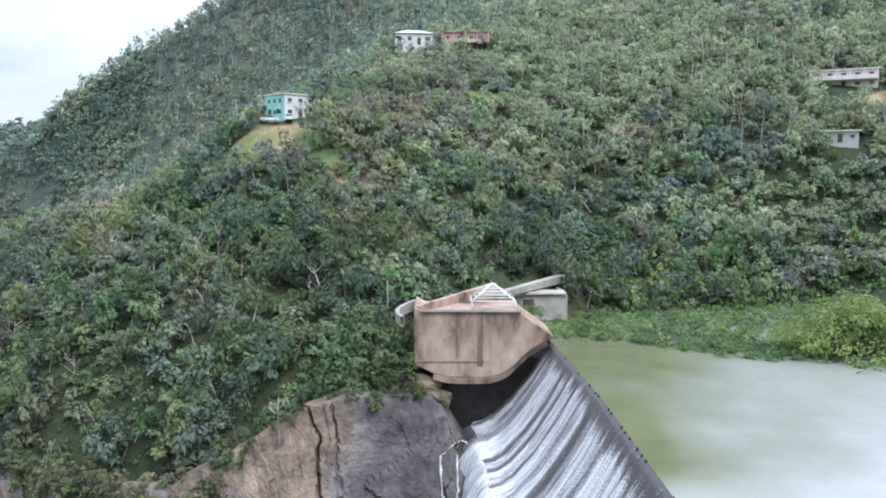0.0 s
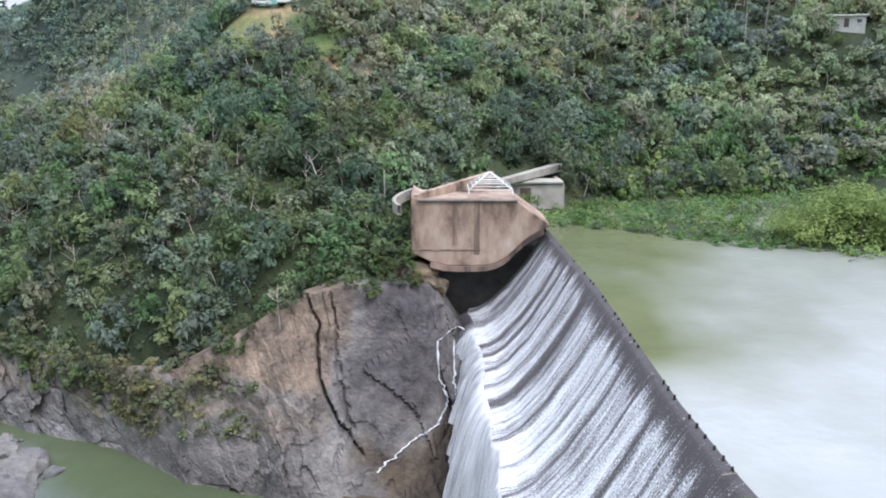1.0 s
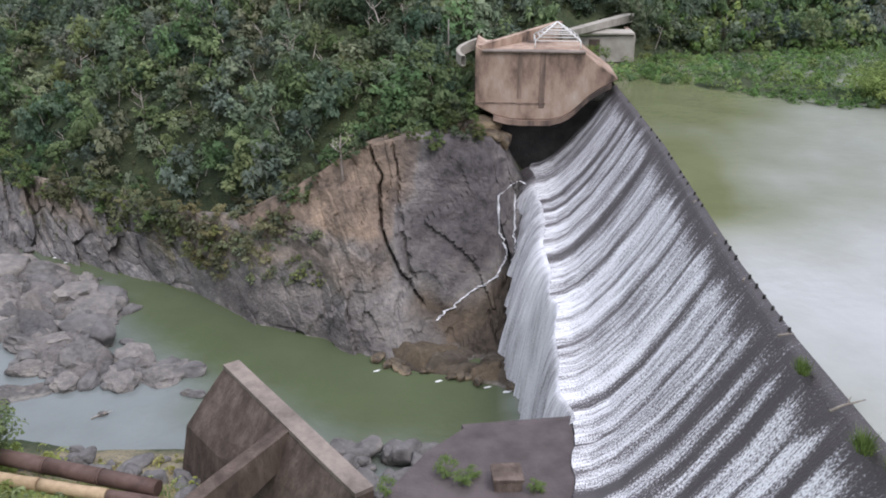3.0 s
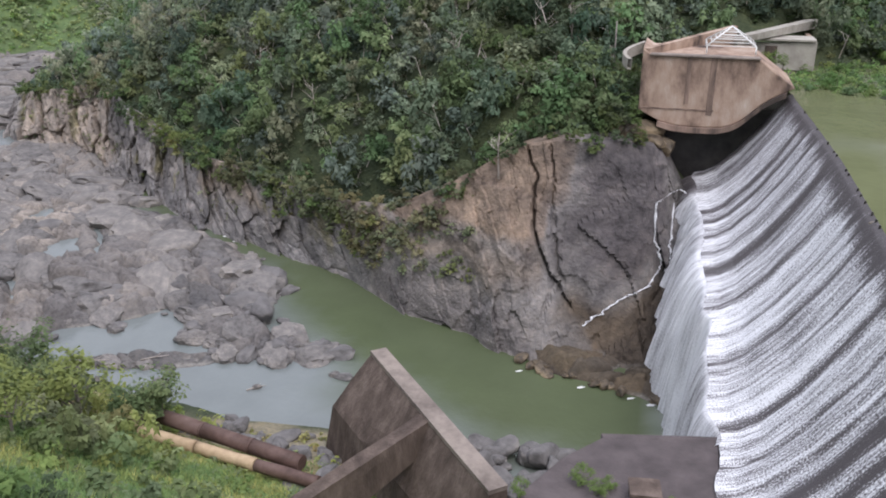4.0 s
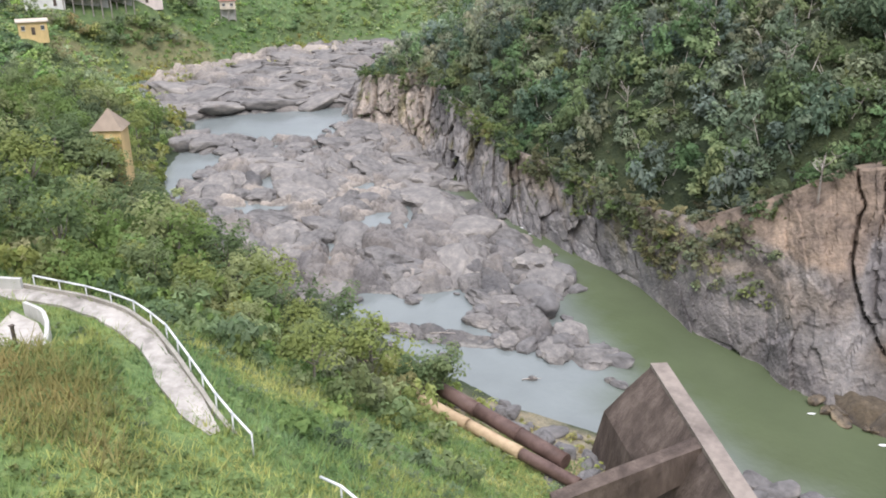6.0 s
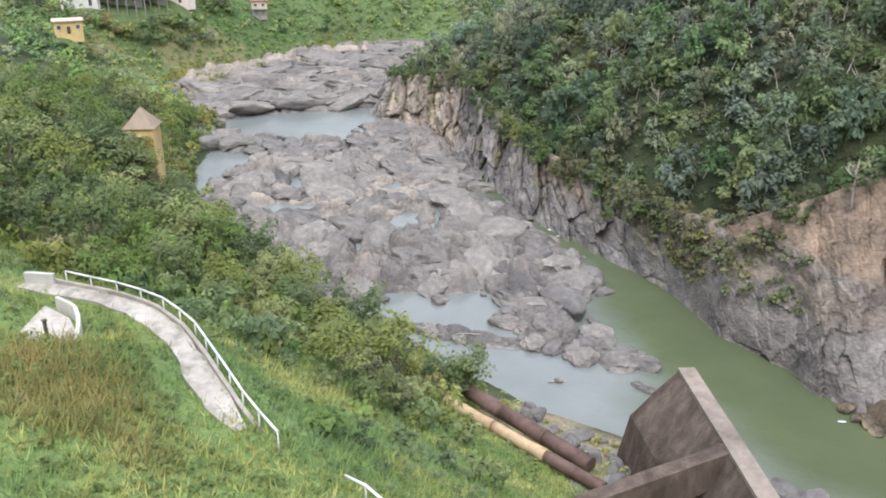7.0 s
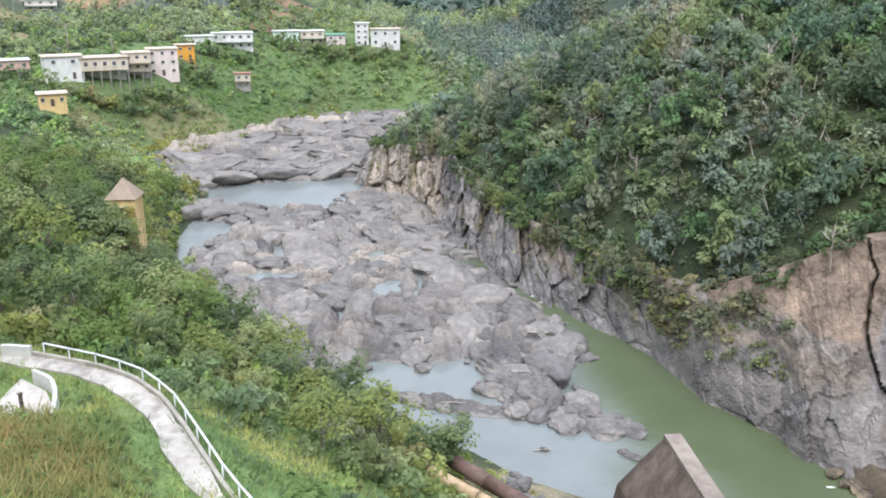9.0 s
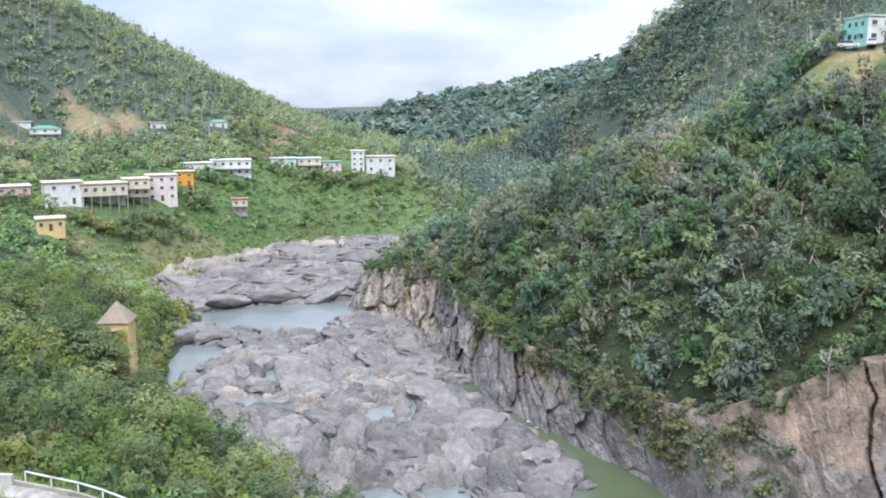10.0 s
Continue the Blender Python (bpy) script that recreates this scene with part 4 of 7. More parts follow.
curl = thing("curved_wall", "pale curved concrete kerb at the end of the abutment", "wall", pose(0, 0, 0.6))
arc_ = np.linspace(0, 2.4, 14)
ax_c, ay_c, az_c = -4.2 - 2.7 * np.sin(arc_), 131.5 - 2.2 * arc_, 35.3 - 0.75 * arc_
rows_c = [np.stack([ax_c + dx, ay_c, az_c + dz], 1) for dx, dz in ((0.3, -1.5), (0.3, 0), (-0.3, 0), (-0.3, -1.5), (0.3, -1.5))]
kerb_c = mesh_of("kerb", np.stack(rows_c, 1).reshape(-1, 3), grid_faces(14, 5), M_GREY)
kerb_c.parent = curl

# ---------------------------------------------------------------- concrete on the near side
wall = thing("training_wall", "tall weathered brown concrete wall with a sloping buttress", "wall")
w0, w1, w2 = Vector((-25.4, 70.4, 0)), Vector((-17.2, 60.9, 0)), Vector((-9.6, 52.3, 0))
d_w = (w2 - w0).normalized()
n_w = Vector((-d_w.y, d_w.x, 0)) * 0.8
bm = bmesh.new()
lo = [Vector((-32.3, 70.6, 0)), w2 - n_w * 5.0, w2 + n_w * 1.6, w0 - d_w * 1.0 + n_w * 1.6]
mi = [Vector((-30.1, 69.2, 0)), w2 - n_w * 3.0, w2 + n_w * 1.3, w0 - d_w * 0.6 + n_w * 1.3]
hi = [w0 - n_w, w2 - n_w, w2 + n_w, w0 + n_w]
lo, mi, hi = ([bm.verts.new((p.x, p.y, z)) for p in ring] for ring, z in ((lo, -2), (mi, 7.4), (hi, 13.6)))
bm.faces.new(hi), bm.faces.new(lo[::-1])
for i in range(4):
    for ra, rb in ((lo, mi), (mi, hi)):
        bm.faces.new((ra[i], ra[(i + 1) % 4], rb[(i + 1) % 4], rb[i]))
bmesh.ops.recalc_face_normals(bm, faces=bm.faces)
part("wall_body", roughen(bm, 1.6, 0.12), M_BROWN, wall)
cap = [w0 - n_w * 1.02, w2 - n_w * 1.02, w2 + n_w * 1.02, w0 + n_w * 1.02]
# the top gets a paler concrete than the faces
part("wall_top", roughen(prism([(p.x, p.y) for p in cap], 13.6, 14.0), 1.2, 0.05), M_BROWN_TOP, wall, "pale top of the wall")
b0, b1 = Vector((-17.6, 60.4, 0)), Vector((-26.5, 52.0, 0))
d_b = (b1 - b0).normalized()
n_b = Vector((-d_b.y, d_b.x, 0)) * 0.75
o = [b0 - n_b, b1 - n_b, b1 + n_b, b0 + n_b]
bm = prism([(p.x, p.y) for p in o], 4, 9, (13.8, 9.4, 9.4, 13.8))
for v in bm.verts:
    if v.co.z < 4.1:
        v.co.z = 11.0 if (v.co.xy - b0.xy).length < 2 else 4.5
part("buttress", roughen(bm, 1.4, 0.07, 3), M_BROWN, wall, "sloping buttress beam with a dark void beneath")
plat = thing("apron", "broad dark concrete apron at the foot of the spillway", "apron")
part("slab", prism([(6.6, 38), (6.4, 60.5), (-2.5, 58.6), (-5.2, 55.2), (-8.6, 48), (-11, 38)], 8, 15.7, None, 0.15), M_APRON, plat)
part("edge_beam", prism([(6.3, 60.2), (6.3, 60.9), (-2.7, 59.0), (-2.5, 58.3)], 14.6, 15.72, None, 0.08), M_APRON, plat)
shed = thing("stone_hut", "small brown stone hut with a broken roof", "hut", pose(1.0, 51.5, 15.7, 0, 0, 8))
part("wall", roughen(box(-1.0, 1.0, -0.9, 0.9, 0, 0.9), 0.8, 0.06), M_BROWN, shed)
part("roof", roughen(prism([(-1.1, -1.0), (1.1, -1.0), (1.1, 1.0), (-1.1, 1.0)], 0.9, 1.1), 0.8, 0.08), M_BROWN, shed, "cracked pale slab roof")

near = thing("near_abutment", "low grey concrete abutment with a faded red panel", "abutment")
part("body", roughen(box(18.1, 26, 24, 33.1, 22, 30.7, 0.1), 1.2, 0.06), M_BROWN, near)
part("panel", box(18.3, 19.1, 32.2, 32.3, 30.6, 31.3), paint("faded_red", (0.32, 0.08, 0.07)), near, "faded red panel")
mast = thing("mast", "thin grey instrument mast with crossed arms", "mast", pose(20.15, 32.8, 30.6))
part("shaft", tube([(0, 0, 0), (0.1, 0, 2.9)], 0.07, 6), M_DEAD, mast)
part("arm", tube([(0.1, 0, 2.2), (-1.1, 0.1, 2.9)], 0.045, 5), M_DEAD, mast)
part("arm", tube([(0.08, 0, 1.8), (0.7, 0, 2.1)], 0.045, 5), M_DEAD, mast)
part("arm", tube([(0.1, 0, 2.7), (-0.3, 0.2, 3.1)], 0.04, 5), M_DEAD, mast)

# ---------------------------------------------------------------- pipes on the near bank
big_pipe = thing("penstock_pipe", "thick rusty brown steel pipe lying on the bank", "pipe")
p_a, p_b = Vector((-47.8, 65.2, 5.9)), Vector((-30.2, 61.8, 5.6))
for k in range(3):
    part("pipe_length", tube([p_a.lerp(p_b, k / 3 + 0.004), p_a.lerp(p_b, (k + 1) / 3 - 0.004)], 0.78, 20), M_PIPE, big_pipe)
for k in range(1, 3):
    c = p_a.lerp(p_b, k / 3)
    part("flange", tube([c - (p_b - p_a).normalized() * 0.12, c + (p_b - p_a).normalized() * 0.1], 0.83, 20), M_PIPE, big_pipe)
tan_pipe = thing("tan_pipe", "tan mud-caked pipe lying beside the brown one", "pipe")
t_a, t_b = Vector((-47.5, 61.8, 6.2)), Vector((-27.5, 59.4, 5.6))
for k in range(3):
    part("pipe_length", roughen(tube([t_a.lerp(t_b, k / 3), t_a.lerp(t_b, k / 3 + 0.17), t_a.lerp(t_b, (k + 1) / 3 - 0.006)], 0.62, 14), 1.5, 0.06, k), M_TAN if k < 2 else M_PIPE, tan_pipe)

# ---------------------------------------------------------------- path and railing
cl = along(PATHWAY, 1.2)
tn = np.gradient(cl, axis=0)
tn /= np.linalg.norm(tn, axis=1)[:, None]
left_of = np.stack([-tn[:, 1], tn[:, 0]], 1)
rows_ = []
for k, (off, z) in enumerate(((-0.6, 27.5), (-0.6, 27.95), (1.05, 27.95), (1.05, 27.5))):
    wob = (0.3 * np.array([noise.noise((i * 0.6, off, 0)) for i in range(len(cl))]))[:, None]
    fade = np.interp(np.arange(len(cl)), [0, len(cl) - 4, len(cl) - 1], [1, 1, 0.25])[:, None]
    sink = np.interp(np.arange(len(cl)), [0, len(cl) - 4, len(cl) - 1], [0, 0, 0.25])[:, None]
    rows_.append(np.concatenate([cl + left_of * ((off + wob) * fade + 0.3 * (1 - fade)), z - sink], 1))
pathway = mesh_of("path", np.stack(rows_, 1).reshape(-1, 3), grid_faces(len(cl), 4), M_PATH)
tagged(pathway, "narrow pale concrete footpath curving down the bank", "path", kind="structure")
kerb_rows = [np.concatenate([cl + left_of * o_, z - 0.6 * np.clip((np.arange(len(cl)) - len(cl) + 5) / 4, 0, 1)[:, None]], 1) for o_, z in ((1.07, 27.5), (1.07, 28.2), (1.32, 28.2), (1.32, 27.3))]
kerb = mesh_of("kerb", np.stack(kerb_rows, 1).reshape(-1, 3), grid_faces(len(cl), 4), M_GREY)
tagged(kerb, "low mossy concrete kerb along the footpath", "kerb", kind="structure")
RAIL = [(-59.3, 29.6), (-56.0, 30.4), (-53.3, 31.1), (-49.4, 31.3), (-45.3, 30.6), (-41.7, 29.2), (-38.2, 27.8), (-34.3, 26.2), (-30.5, 25.0)]
rail = thing("railing", "pale tubular steel railing along the footpath", "railing")
rp = along(RAIL, 2.4)
for x, y in rp:
    part("post", tube([(x, y, 27.6), (x, y, 28.95)], 0.05, 6), M_RAIL, rail)
for a, b in zip(rp[:-1], rp[1:]):
    part("top_rail", tube([(*a, 28.98), (*((a + b) / 2), 28.98), (*b, 28.98)], 0.075, 7), M_RAIL, rail)
rail2 = thing("railing", "pale steel railing end half sunk in grass", "railing")
part("top_rail", tube([(-26.0, 25.4, 28.0), (-24.5, 25.3, 28.15), (-22.8, 25.1, 27.9)], 0.08, 7), M_RAIL, rail2)
part("post", tube([(-24.5, 25.3, 27.0), (-24.5, 25.3, 28.1)], 0.05, 6), M_RAIL, rail2)
gate = thing("curved_gate_wall", "low pale rendered wall curving round a path junction", "wall", pose(1.5, -1.1, 0))
curve_pts = along([(-57.4, 28.0), (-55.2, 28.1), (-53.3, 27.3), (-51.2, 26.0), (-49.7, 24.6)], 0.8)
for a, b in zip(curve_pts[:-1], curve_pts[1:]):
    d = (b - a) / np.linalg.norm(b - a) * 0.02
    q = np.array([-d[1], d[0]]) / 0.02 * 0.14
    part("wall_panel", prism([tuple(a - q + d), tuple(b - q - d), tuple(b + q - d), tuple(a + q + d)], 27.4, 28.85, None, 0.03), P_GREYW, gate)
part("floor_slab", prism([(-58.5, 27.6), (-55.2, 27.6), (-53.3, 26.9), (-51.2, 25.6), (-50.2, 24.0), (-52.4, 21.8), (-56, 24.5)], 27.4, 27.98), M_PATH, gate, "pale concrete landing")
gpost = thing("gate_post", "dark steel post standing on the landing", "post", pose(1.5, -1.1, 0))
part("shaft", box(-52.2, -52.0, 24.3, 24.5, 27.9, 30.0, 0.02), M_DARKWOOD, gpost)
part("cap", box(-52.25, -51.95, 24.25, 24.55, 30.0, 30.06), M_DARKWOOD, gpost)
for x, y in ((-61.0, 28.4), (-52.6, 20.6)):
    g = thing("wall_stub", "broken white rendered wall end in the weeds", "wall", pose(x, y, 27.6, 0, 0, 30))
    part("wall_panel", roughen(box(-1.2, 1.2, -0.15, 0.15, -0.5, 1.2), 0.8, 0.05), P_GREYW, g)


# ---------------------------------------------------------------- houses
def window(parent, x, y, z, w, h, d=0.06):
    win = part("window", box(x - w / 2, x + w / 2, y - d, y + 0.05, z, z + h), M_GLASS, parent, "dark glazed window")
    part("sill", box(x - w / 2 - 0.1, x + w / 2 + 0.1, y - d - 0.12, y + 0.02, z - 0.12, z - 0.01), M_WHITE, win)
    part("lintel", box(x - w / 2 - 0.1, x + w / 2 + 0.1, y - d - 0.05, y + 0.02, z + h + 0.01, z + h + 0.1), M_WHITE, win)


def house(label, x, y, z, w, h, turn, walls, roof, storeys=1, stilts=0.0, deep=8.0, hip=0.0, balcony=False, bays=3, garage=False, eave=0.5, category="house", base=2.5):
    """A house whose front wall is at y = 0 of its own frame, looking along -y."""
    ho = thing("house", label, category, pose(x, y, z, 0, 0, turn))
    z0 = stilts
    part("wall", box(-w / 2, w / 2, 0, deep, z0 - (0 if stilts else base), h), walls, ho)
    if stilts:
        for k in range(bays + 1):
            for yy_ in (0.2, deep - 0.4):
                xx = -w / 2 + 0.2 + (w - 0.4) * k / bays
                part("stilt", box(xx - 0.17, xx + 0.17, yy_ - 0.17, yy_ + 0.17, -3.5, z0), M_POLE, ho)
        part("undercroft_wall", box(-w / 2 + 0.4, w / 2 - 0.4, deep * 0.5, deep - 0.2, -3.0, z0), P_GREYW, ho)
    if hip:
        bm = bmesh.new()
        a, b = w / 2 + eave, deep + eave
        e = [bm.verts.new(p) for p in ((-a, -eave, h), (a, -eave, h), (a, b, h), (-a, b, h))]
        t = [bm.verts.new(p) for p in ((-a + deep * 0.5, deep / 2, h + hip), (a - deep * 0.5, deep / 2, h + hip))]
        for f in ((e[0], e[1], t[1], t[0]), (e[1], e[2], t[1]), (e[2], e[3], t[0], t[1]), (e[3], e[0], t[0]), (e[3], e[2], e[1], e[0])):
            bm.faces.new(f)
        bmesh.ops.recalc_face_normals(bm, faces=bm.faces)
        part("roof", bm, roof, ho)
    else:
        part("roof", box(-w / 2 - eave, w / 2 + eave, -eave, deep + eave, h, h + 0.3, 0.03), roof, ho)
    hs = (h - z0) / storeys
    for s in range(storeys):
        zb = z0 + hs * s
        for k in range(bays):
            xx = -w / 2 + w * (k + 0.5) / bays
            if s == 0 and garage and k == bays - 1:
                part("garage_door", box(xx - 1.3, xx + 1.3, -0.07, 0.05, zb, zb + hs * 0.8), M_WHITE, ho, "white garage door")
            elif s == 0 and k == bays // 2 and not stilts:
                part("door", box(xx - 0.5, xx + 0.5, -0.07, 0.05, zb, zb + min(2.1, hs * 0.8)), M_DARKWOOD, ho, "dark front door")
            else:
                window(ho, xx, 0, zb + hs * 0.38, min(1.15, w / bays * 0.38), hs * 0.33)
        if s and balcony or balcony and storeys == 1:
            part("balcony_slab", box(-w / 2, w / 2, -2.0, 0, zb - 0.2, zb), roof, ho)
            part("balustrade", box(-w / 2, w / 2, -2.0, -1.9, zb, zb + 0.9), walls, ho)
            for k in range(bays + 1):
                xx = -w / 2 + 0.15 + (w - 0.3) * k / bays
                part("column", box(xx - 0.13, xx + 0.13, -1.95, -1.7, zb, h), walls, ho)
    for k in range(2):
        part("side_window", box(w / 2 - 0.04, w / 2 + 0.06, deep * (0.25 + 0.4 * k), deep * (0.25 + 0.4 * k) + 1.3, z0 + hs * 0.4, z0 + hs * 0.8), M_GLASS, ho, "dark side window")
        part("side_window", box(-w / 2 - 0.06, -w / 2 + 0.04, deep * (0.25 + 0.4 * k), deep * (0.25 + 0.4 * k) + 1.3, z0 + hs * 0.4, z0 + hs * 0.8), M_GLASS, ho, "dark side window")
    return ho


# the village across the river
house("white two-storey house with a flat tan roof", -272.9, 157.3, 23.2, 12.0, 7.3, 66, P_WHITE, R_TAN, 2, 0, 9, bays=2)
house("long cream house on tall concrete stilts", -267.2, 168.8, 20.6, 15.0, 9.0, 64, P_CREAM, R_TAN, 1, 4.8, 9, bays=5)
house("cream house with stacked open galleries", -266.4, 180.9, 20.3, 8.6, 10.1, 60, P_CREAM, R_TAN, 2, 3.8, 8, balcony=True, bays=3)
house("pale rose three-storey house", -268.0, 192.5, 21.6, 10.5, 9.3, 58, P_ROSE, R_TAN, 3, 0, 8, bays=3)
house("small bright orange house", -279.2, 211.0, 25.0, 6.9, 5.7, 55, P_ORANGE, R_TAN, 2, 0, 6, bays=2)
house("white single-storey house with a grey flat roof", -293.8, 228.1, 27.3, 13.0, 5.2, 54, P_WHITE, R_GREY, 1, 0, 8, bays=4)
house("white terrace house with galleries", -289.5, 243.1, 26.5, 16.5, 6.7, 52, P_WHITE, R_GREY, 2, 0, 9, balcony=True, bays=5)
house("mint green house with a flat roof", -290.8, 274.7, 27.0, 11.5, 5.4, 48, P_MINT, R_GREY, 1, 0, 8, bays=3)
house("cream house with a shaded gallery", -284.1, 284.4, 26.4, 10.6, 5.8, 47, P_CREAM, R_GREY, 2, 0, 8, balcony=True, bays=3)
house("pale rose house on the road edge", -275.2, 290.3, 24.6, 8.4, 6.0, 45, P_ROSE, R_GREEN, 2, 0, 7, bays=2)
house("narrow four-storey white tower house", -265.2, 296.8, 26.0, 6.0, 9.6, 43, P_WHITE, R_GREY, 4, 0, 6, bays=2)
house("white house with a high blank side wall", -256.0, 302.1, 25.5, 13.0, 7.6, 40, P_WHITE, R_TAN, 2, 0, 8, bays=3)
house("pink house with an open porch on stilts", -286.5, 147.1, 23.7, 10.6, 5.5, 66, P_PINK, R_GREY, 1, 2.6, 8, bays=3)
house("small yellow house with a tan roof", -244.7, 136.1, 19.0, 7.8, 3.5, 62, P_YELLOW, R_TAN, 1, 0, 7, bays=3)
house("rose and white house with a green roof", -375.5, 209.6, 40.2, 13.0, 6.0, 62, P_ROSE, R_GREEN, 2, 1.2, 9, hip=1.4, balcony=True, bays=3)
house("plain white house on the upper road", -385.8, 203.2, 43.2, 9.6, 6.0, 58, P_WHITE, R_GREY, 1, 0, 8, bays=2)
house("small white house among trees", -349.4, 250.7, 44.7, 7.0, 3.8, 56, P_WHITE, R_GREY, 1, 0, 6, bays=2)
house("small white house with a green roof among trees", -340.3, 278.9, 45.3, 8.6, 3.2, 52, P_WHITE, R_GREEN, 1, 0, 6, hip=1.2, bays=2)
house("little cream hut with a red roof below the road", -266, 227, 15.2, 5.8, 4.2, 50, P_CREAM, R_RED, 1, 1.2, 4, bays=2)
# the hill above the dam
t1 = house("turquoise and white two-storey house on bare earth", -33.4, 202.9, 68.3, 9.0, 5.4, 45, P_WHITE, R_GREY, 2, 0, 8, bays=3, garage=True, eave=0.25)
house("low white garage beside the turquoise house", -25.6, 203.4, 68.4, 4.3, 2.2, 10, P_WHITE, R_GREY, 1, 0, 4, bays=1, garage=True, eave=0.2, category="garage")
house("white hilltop house with a hipped grey roof", -8.6, 261.9, 94.2, 11.5, 3.4, 6, P_WHITE, R_GREY, 1, 0, 8, hip=1.5, bays=4)
house("rust-roofed pink house on stilts with a wide balcony", 6.9, 266.9, 92.6, 14.5, 6.0, -4, P_PINK, R_RED, 1, 2.9, 8, balcony=True, bays=4)
house("white and rose house with a long gallery", 99.7, 216.1, 76.5, 15.5, 4.6, -28, P_ROSE, R_GREY, 2, 0, 8, balcony=True, bays=5)
house("grey tumbledown block hut", 88.6, 192.6, 62.4, 7.6, 2.4, -25, P_GREYW, R_GREY, 1, 0, 5, bays=3, category="hut")
side_wall = part("side_wall", box(-4.56, -4.49, -0.02, 8.0, -2.5, 5.4), P_TURQ, t1, "turquoise side wall")
for k in range(3):
    for zz in (0.9, 3.5):
        part("side_window", box(-4.63, -4.5, 1.3 + 2.2 * k, 2.0 + 2.2 * k, zz + 0.1, zz + 1.0), M_GLASS, t1, "dark side window")

hut = thing("tower_hut", "tan timber hut with a steep pyramid roof", "hut", pose(-124.8, 79.6, 14.4, 0, 0, 40))
part("wall", box(-2.2, 2.2, -2.2, 2.2, -3.5, 6.2), P_YELLOW, hut)
bm = bmesh.new()
e = [bm.verts.new(p) for p in ((-2.6, -2.6, 6.2), (2.6, -2.6, 6.2), (2.6, 2.6, 6.2), (-2.6, 2.6, 6.2))]
t = bm.verts.new((0, 0, 9.4))
for k in range(4):
    bm.faces.new((e[k], e[(k + 1) % 4], t))
bm.faces.new(e[::-1])
part("roof", bm, R_THATCH, hut)
window(hut, 0, -2.2, 3.4, 1.2, 1.4)
part("door", box(-0.5, 0.5, -2.3, -2.15, 0, 2.1), M_DARKWOOD, hut)


def car(label, x, y, z, turn, body):
    c = thing("car", label, "car", pose(x, y, z, 0, 0, turn), "cars by the turquoise house")
    part("body", upright([(-2.1, 0.3), (2.1, 0.3), (2.1, 0.8), (1.3, 0.9), (-2.1, 0.95)], -0.85, 0.85, 0.06), body, c)
    part("cabin", upright([(-1.7, 0.93), (1.1, 0.9), (0.5, 1.45), (-1.3, 1.48)], -0.72, 0.72, 0.05), M_GLASS, c, "dark glazed cabin")
    for a in (-1.3, 1.3):
        for b in (-0.86, 0.66):
            w = part("wheel", tube([(a, b, 0.33), (a, b + 0.2, 0.33)], 0.33, 14), M_DARKWOOD, c)
            part("rim", tube([(a, b - 0.01, 0.33), (a, b + 0.21, 0.33)], 0.18, 10), M_RAIL, w)


car("silver saloon parked on the earth forecourt", -39.5, 196.9, 67.2, 15, R_GREY)
car("white saloon parked on the earth forecourt", -35.2, 197.6, 67.4, 100, M_WHITE)


def pole(label, x, y, h, lean=0.0, arm=True, wide=0.14):
    z = float(land(np.array([x]), np.array([y]))[0])
    p = thing("utility_pole", label, "pole", pose(x, y, z, 0, lean, 0), "utility poles")
    part("shaft", tube([(0, 0, -0.5), (0, 0, h)], 0.1, 7, taper=[wide, wide * 0.7]), M_POLE, p)
    if arm:
        part("crossarm", box(-1.0, 1.0, -0.06, 0.06, h - 0.8, h - 0.65), M_POLE, p)
        for k in (-0.8, 0.8):
            part("insulator", tube([(k, 0, h - 0.65), (k, 0, h - 0.45)], 0.05, 6), M_WHITE, p)


for x, y, h in ((-284.8, 166.7, 14), (-281.5, 181.6, 8), (-278.5, 195.1, 8), (-368.9, 239.8, 16), (-366, 296, 9), (-366, 310, 12), (14.5, 284.6, 10)):
    pole("tall grey utility pole with a crossarm", x, y, h, 0, True, 0.22)
pole("slim grey pole beside the abutment", -8.8, 134.7, 7.5, 0, False)
pole("leaning dark pole below the turquoise house", -46.9, 199.6, 9.5, -6, False, 0.2)
pole("dark upright pole below the turquoise house", -42.0, 198.4, 8.0, 2, False, 0.18)

# ---------------------------------------------------------------- boulders
def boulder_mesh(seed):
    """A block knocked into facets, its edges worn round."""
    bm = bmesh.new()
    bmesh.ops.create_icosphere(bm, subdivisions=3, radius=1)
    r = np.random.default_rng(seed)
    o = Vector((seed * 7.1, seed * 3.3, 0))
    cuts = []
    for k in range(9):
        n = Vector(r.normal(size=3)).normalized()
        cuts.append((n, 0.55 + 0.3 * r.random()))
    for v in bm.verts:
        p = v.co * (1.0 + 0.25 * noise.noise(v.co * 0.9 + o))
        for n, d in cuts:
            over = p.dot(n) - d
            if over > 0:
                p = p - n * over * 0.88
        p = p * (1 + 0.12 * noise.noise(v.co * 2.3 + o) + 0.05 * noise.noise(v.co * 5 + o))
        v.co = Vector((p.x * 1.4, p.y * 1.05, max(-0.6, p.z * 0.95)))
    for f in bm.faces:
        f.smooth = seed % 3 > 0
    me = bpy.data.meshes.new("boulder")
    bm.to_mesh(me)
    bm.free()
    me.materials.append(M_BOULDER)
    return me


ROCKS = [boulder_mesh(k) for k in range(10)]
rng = np.random.default_rng(12)


WET = []
for me_ in ROCKS:
    me_ = me_.copy()
    me_.materials[0] = M_WETROCK
    for f_ in me_.polygons:
        f_.use_smooth = False
    WET.append(me_)


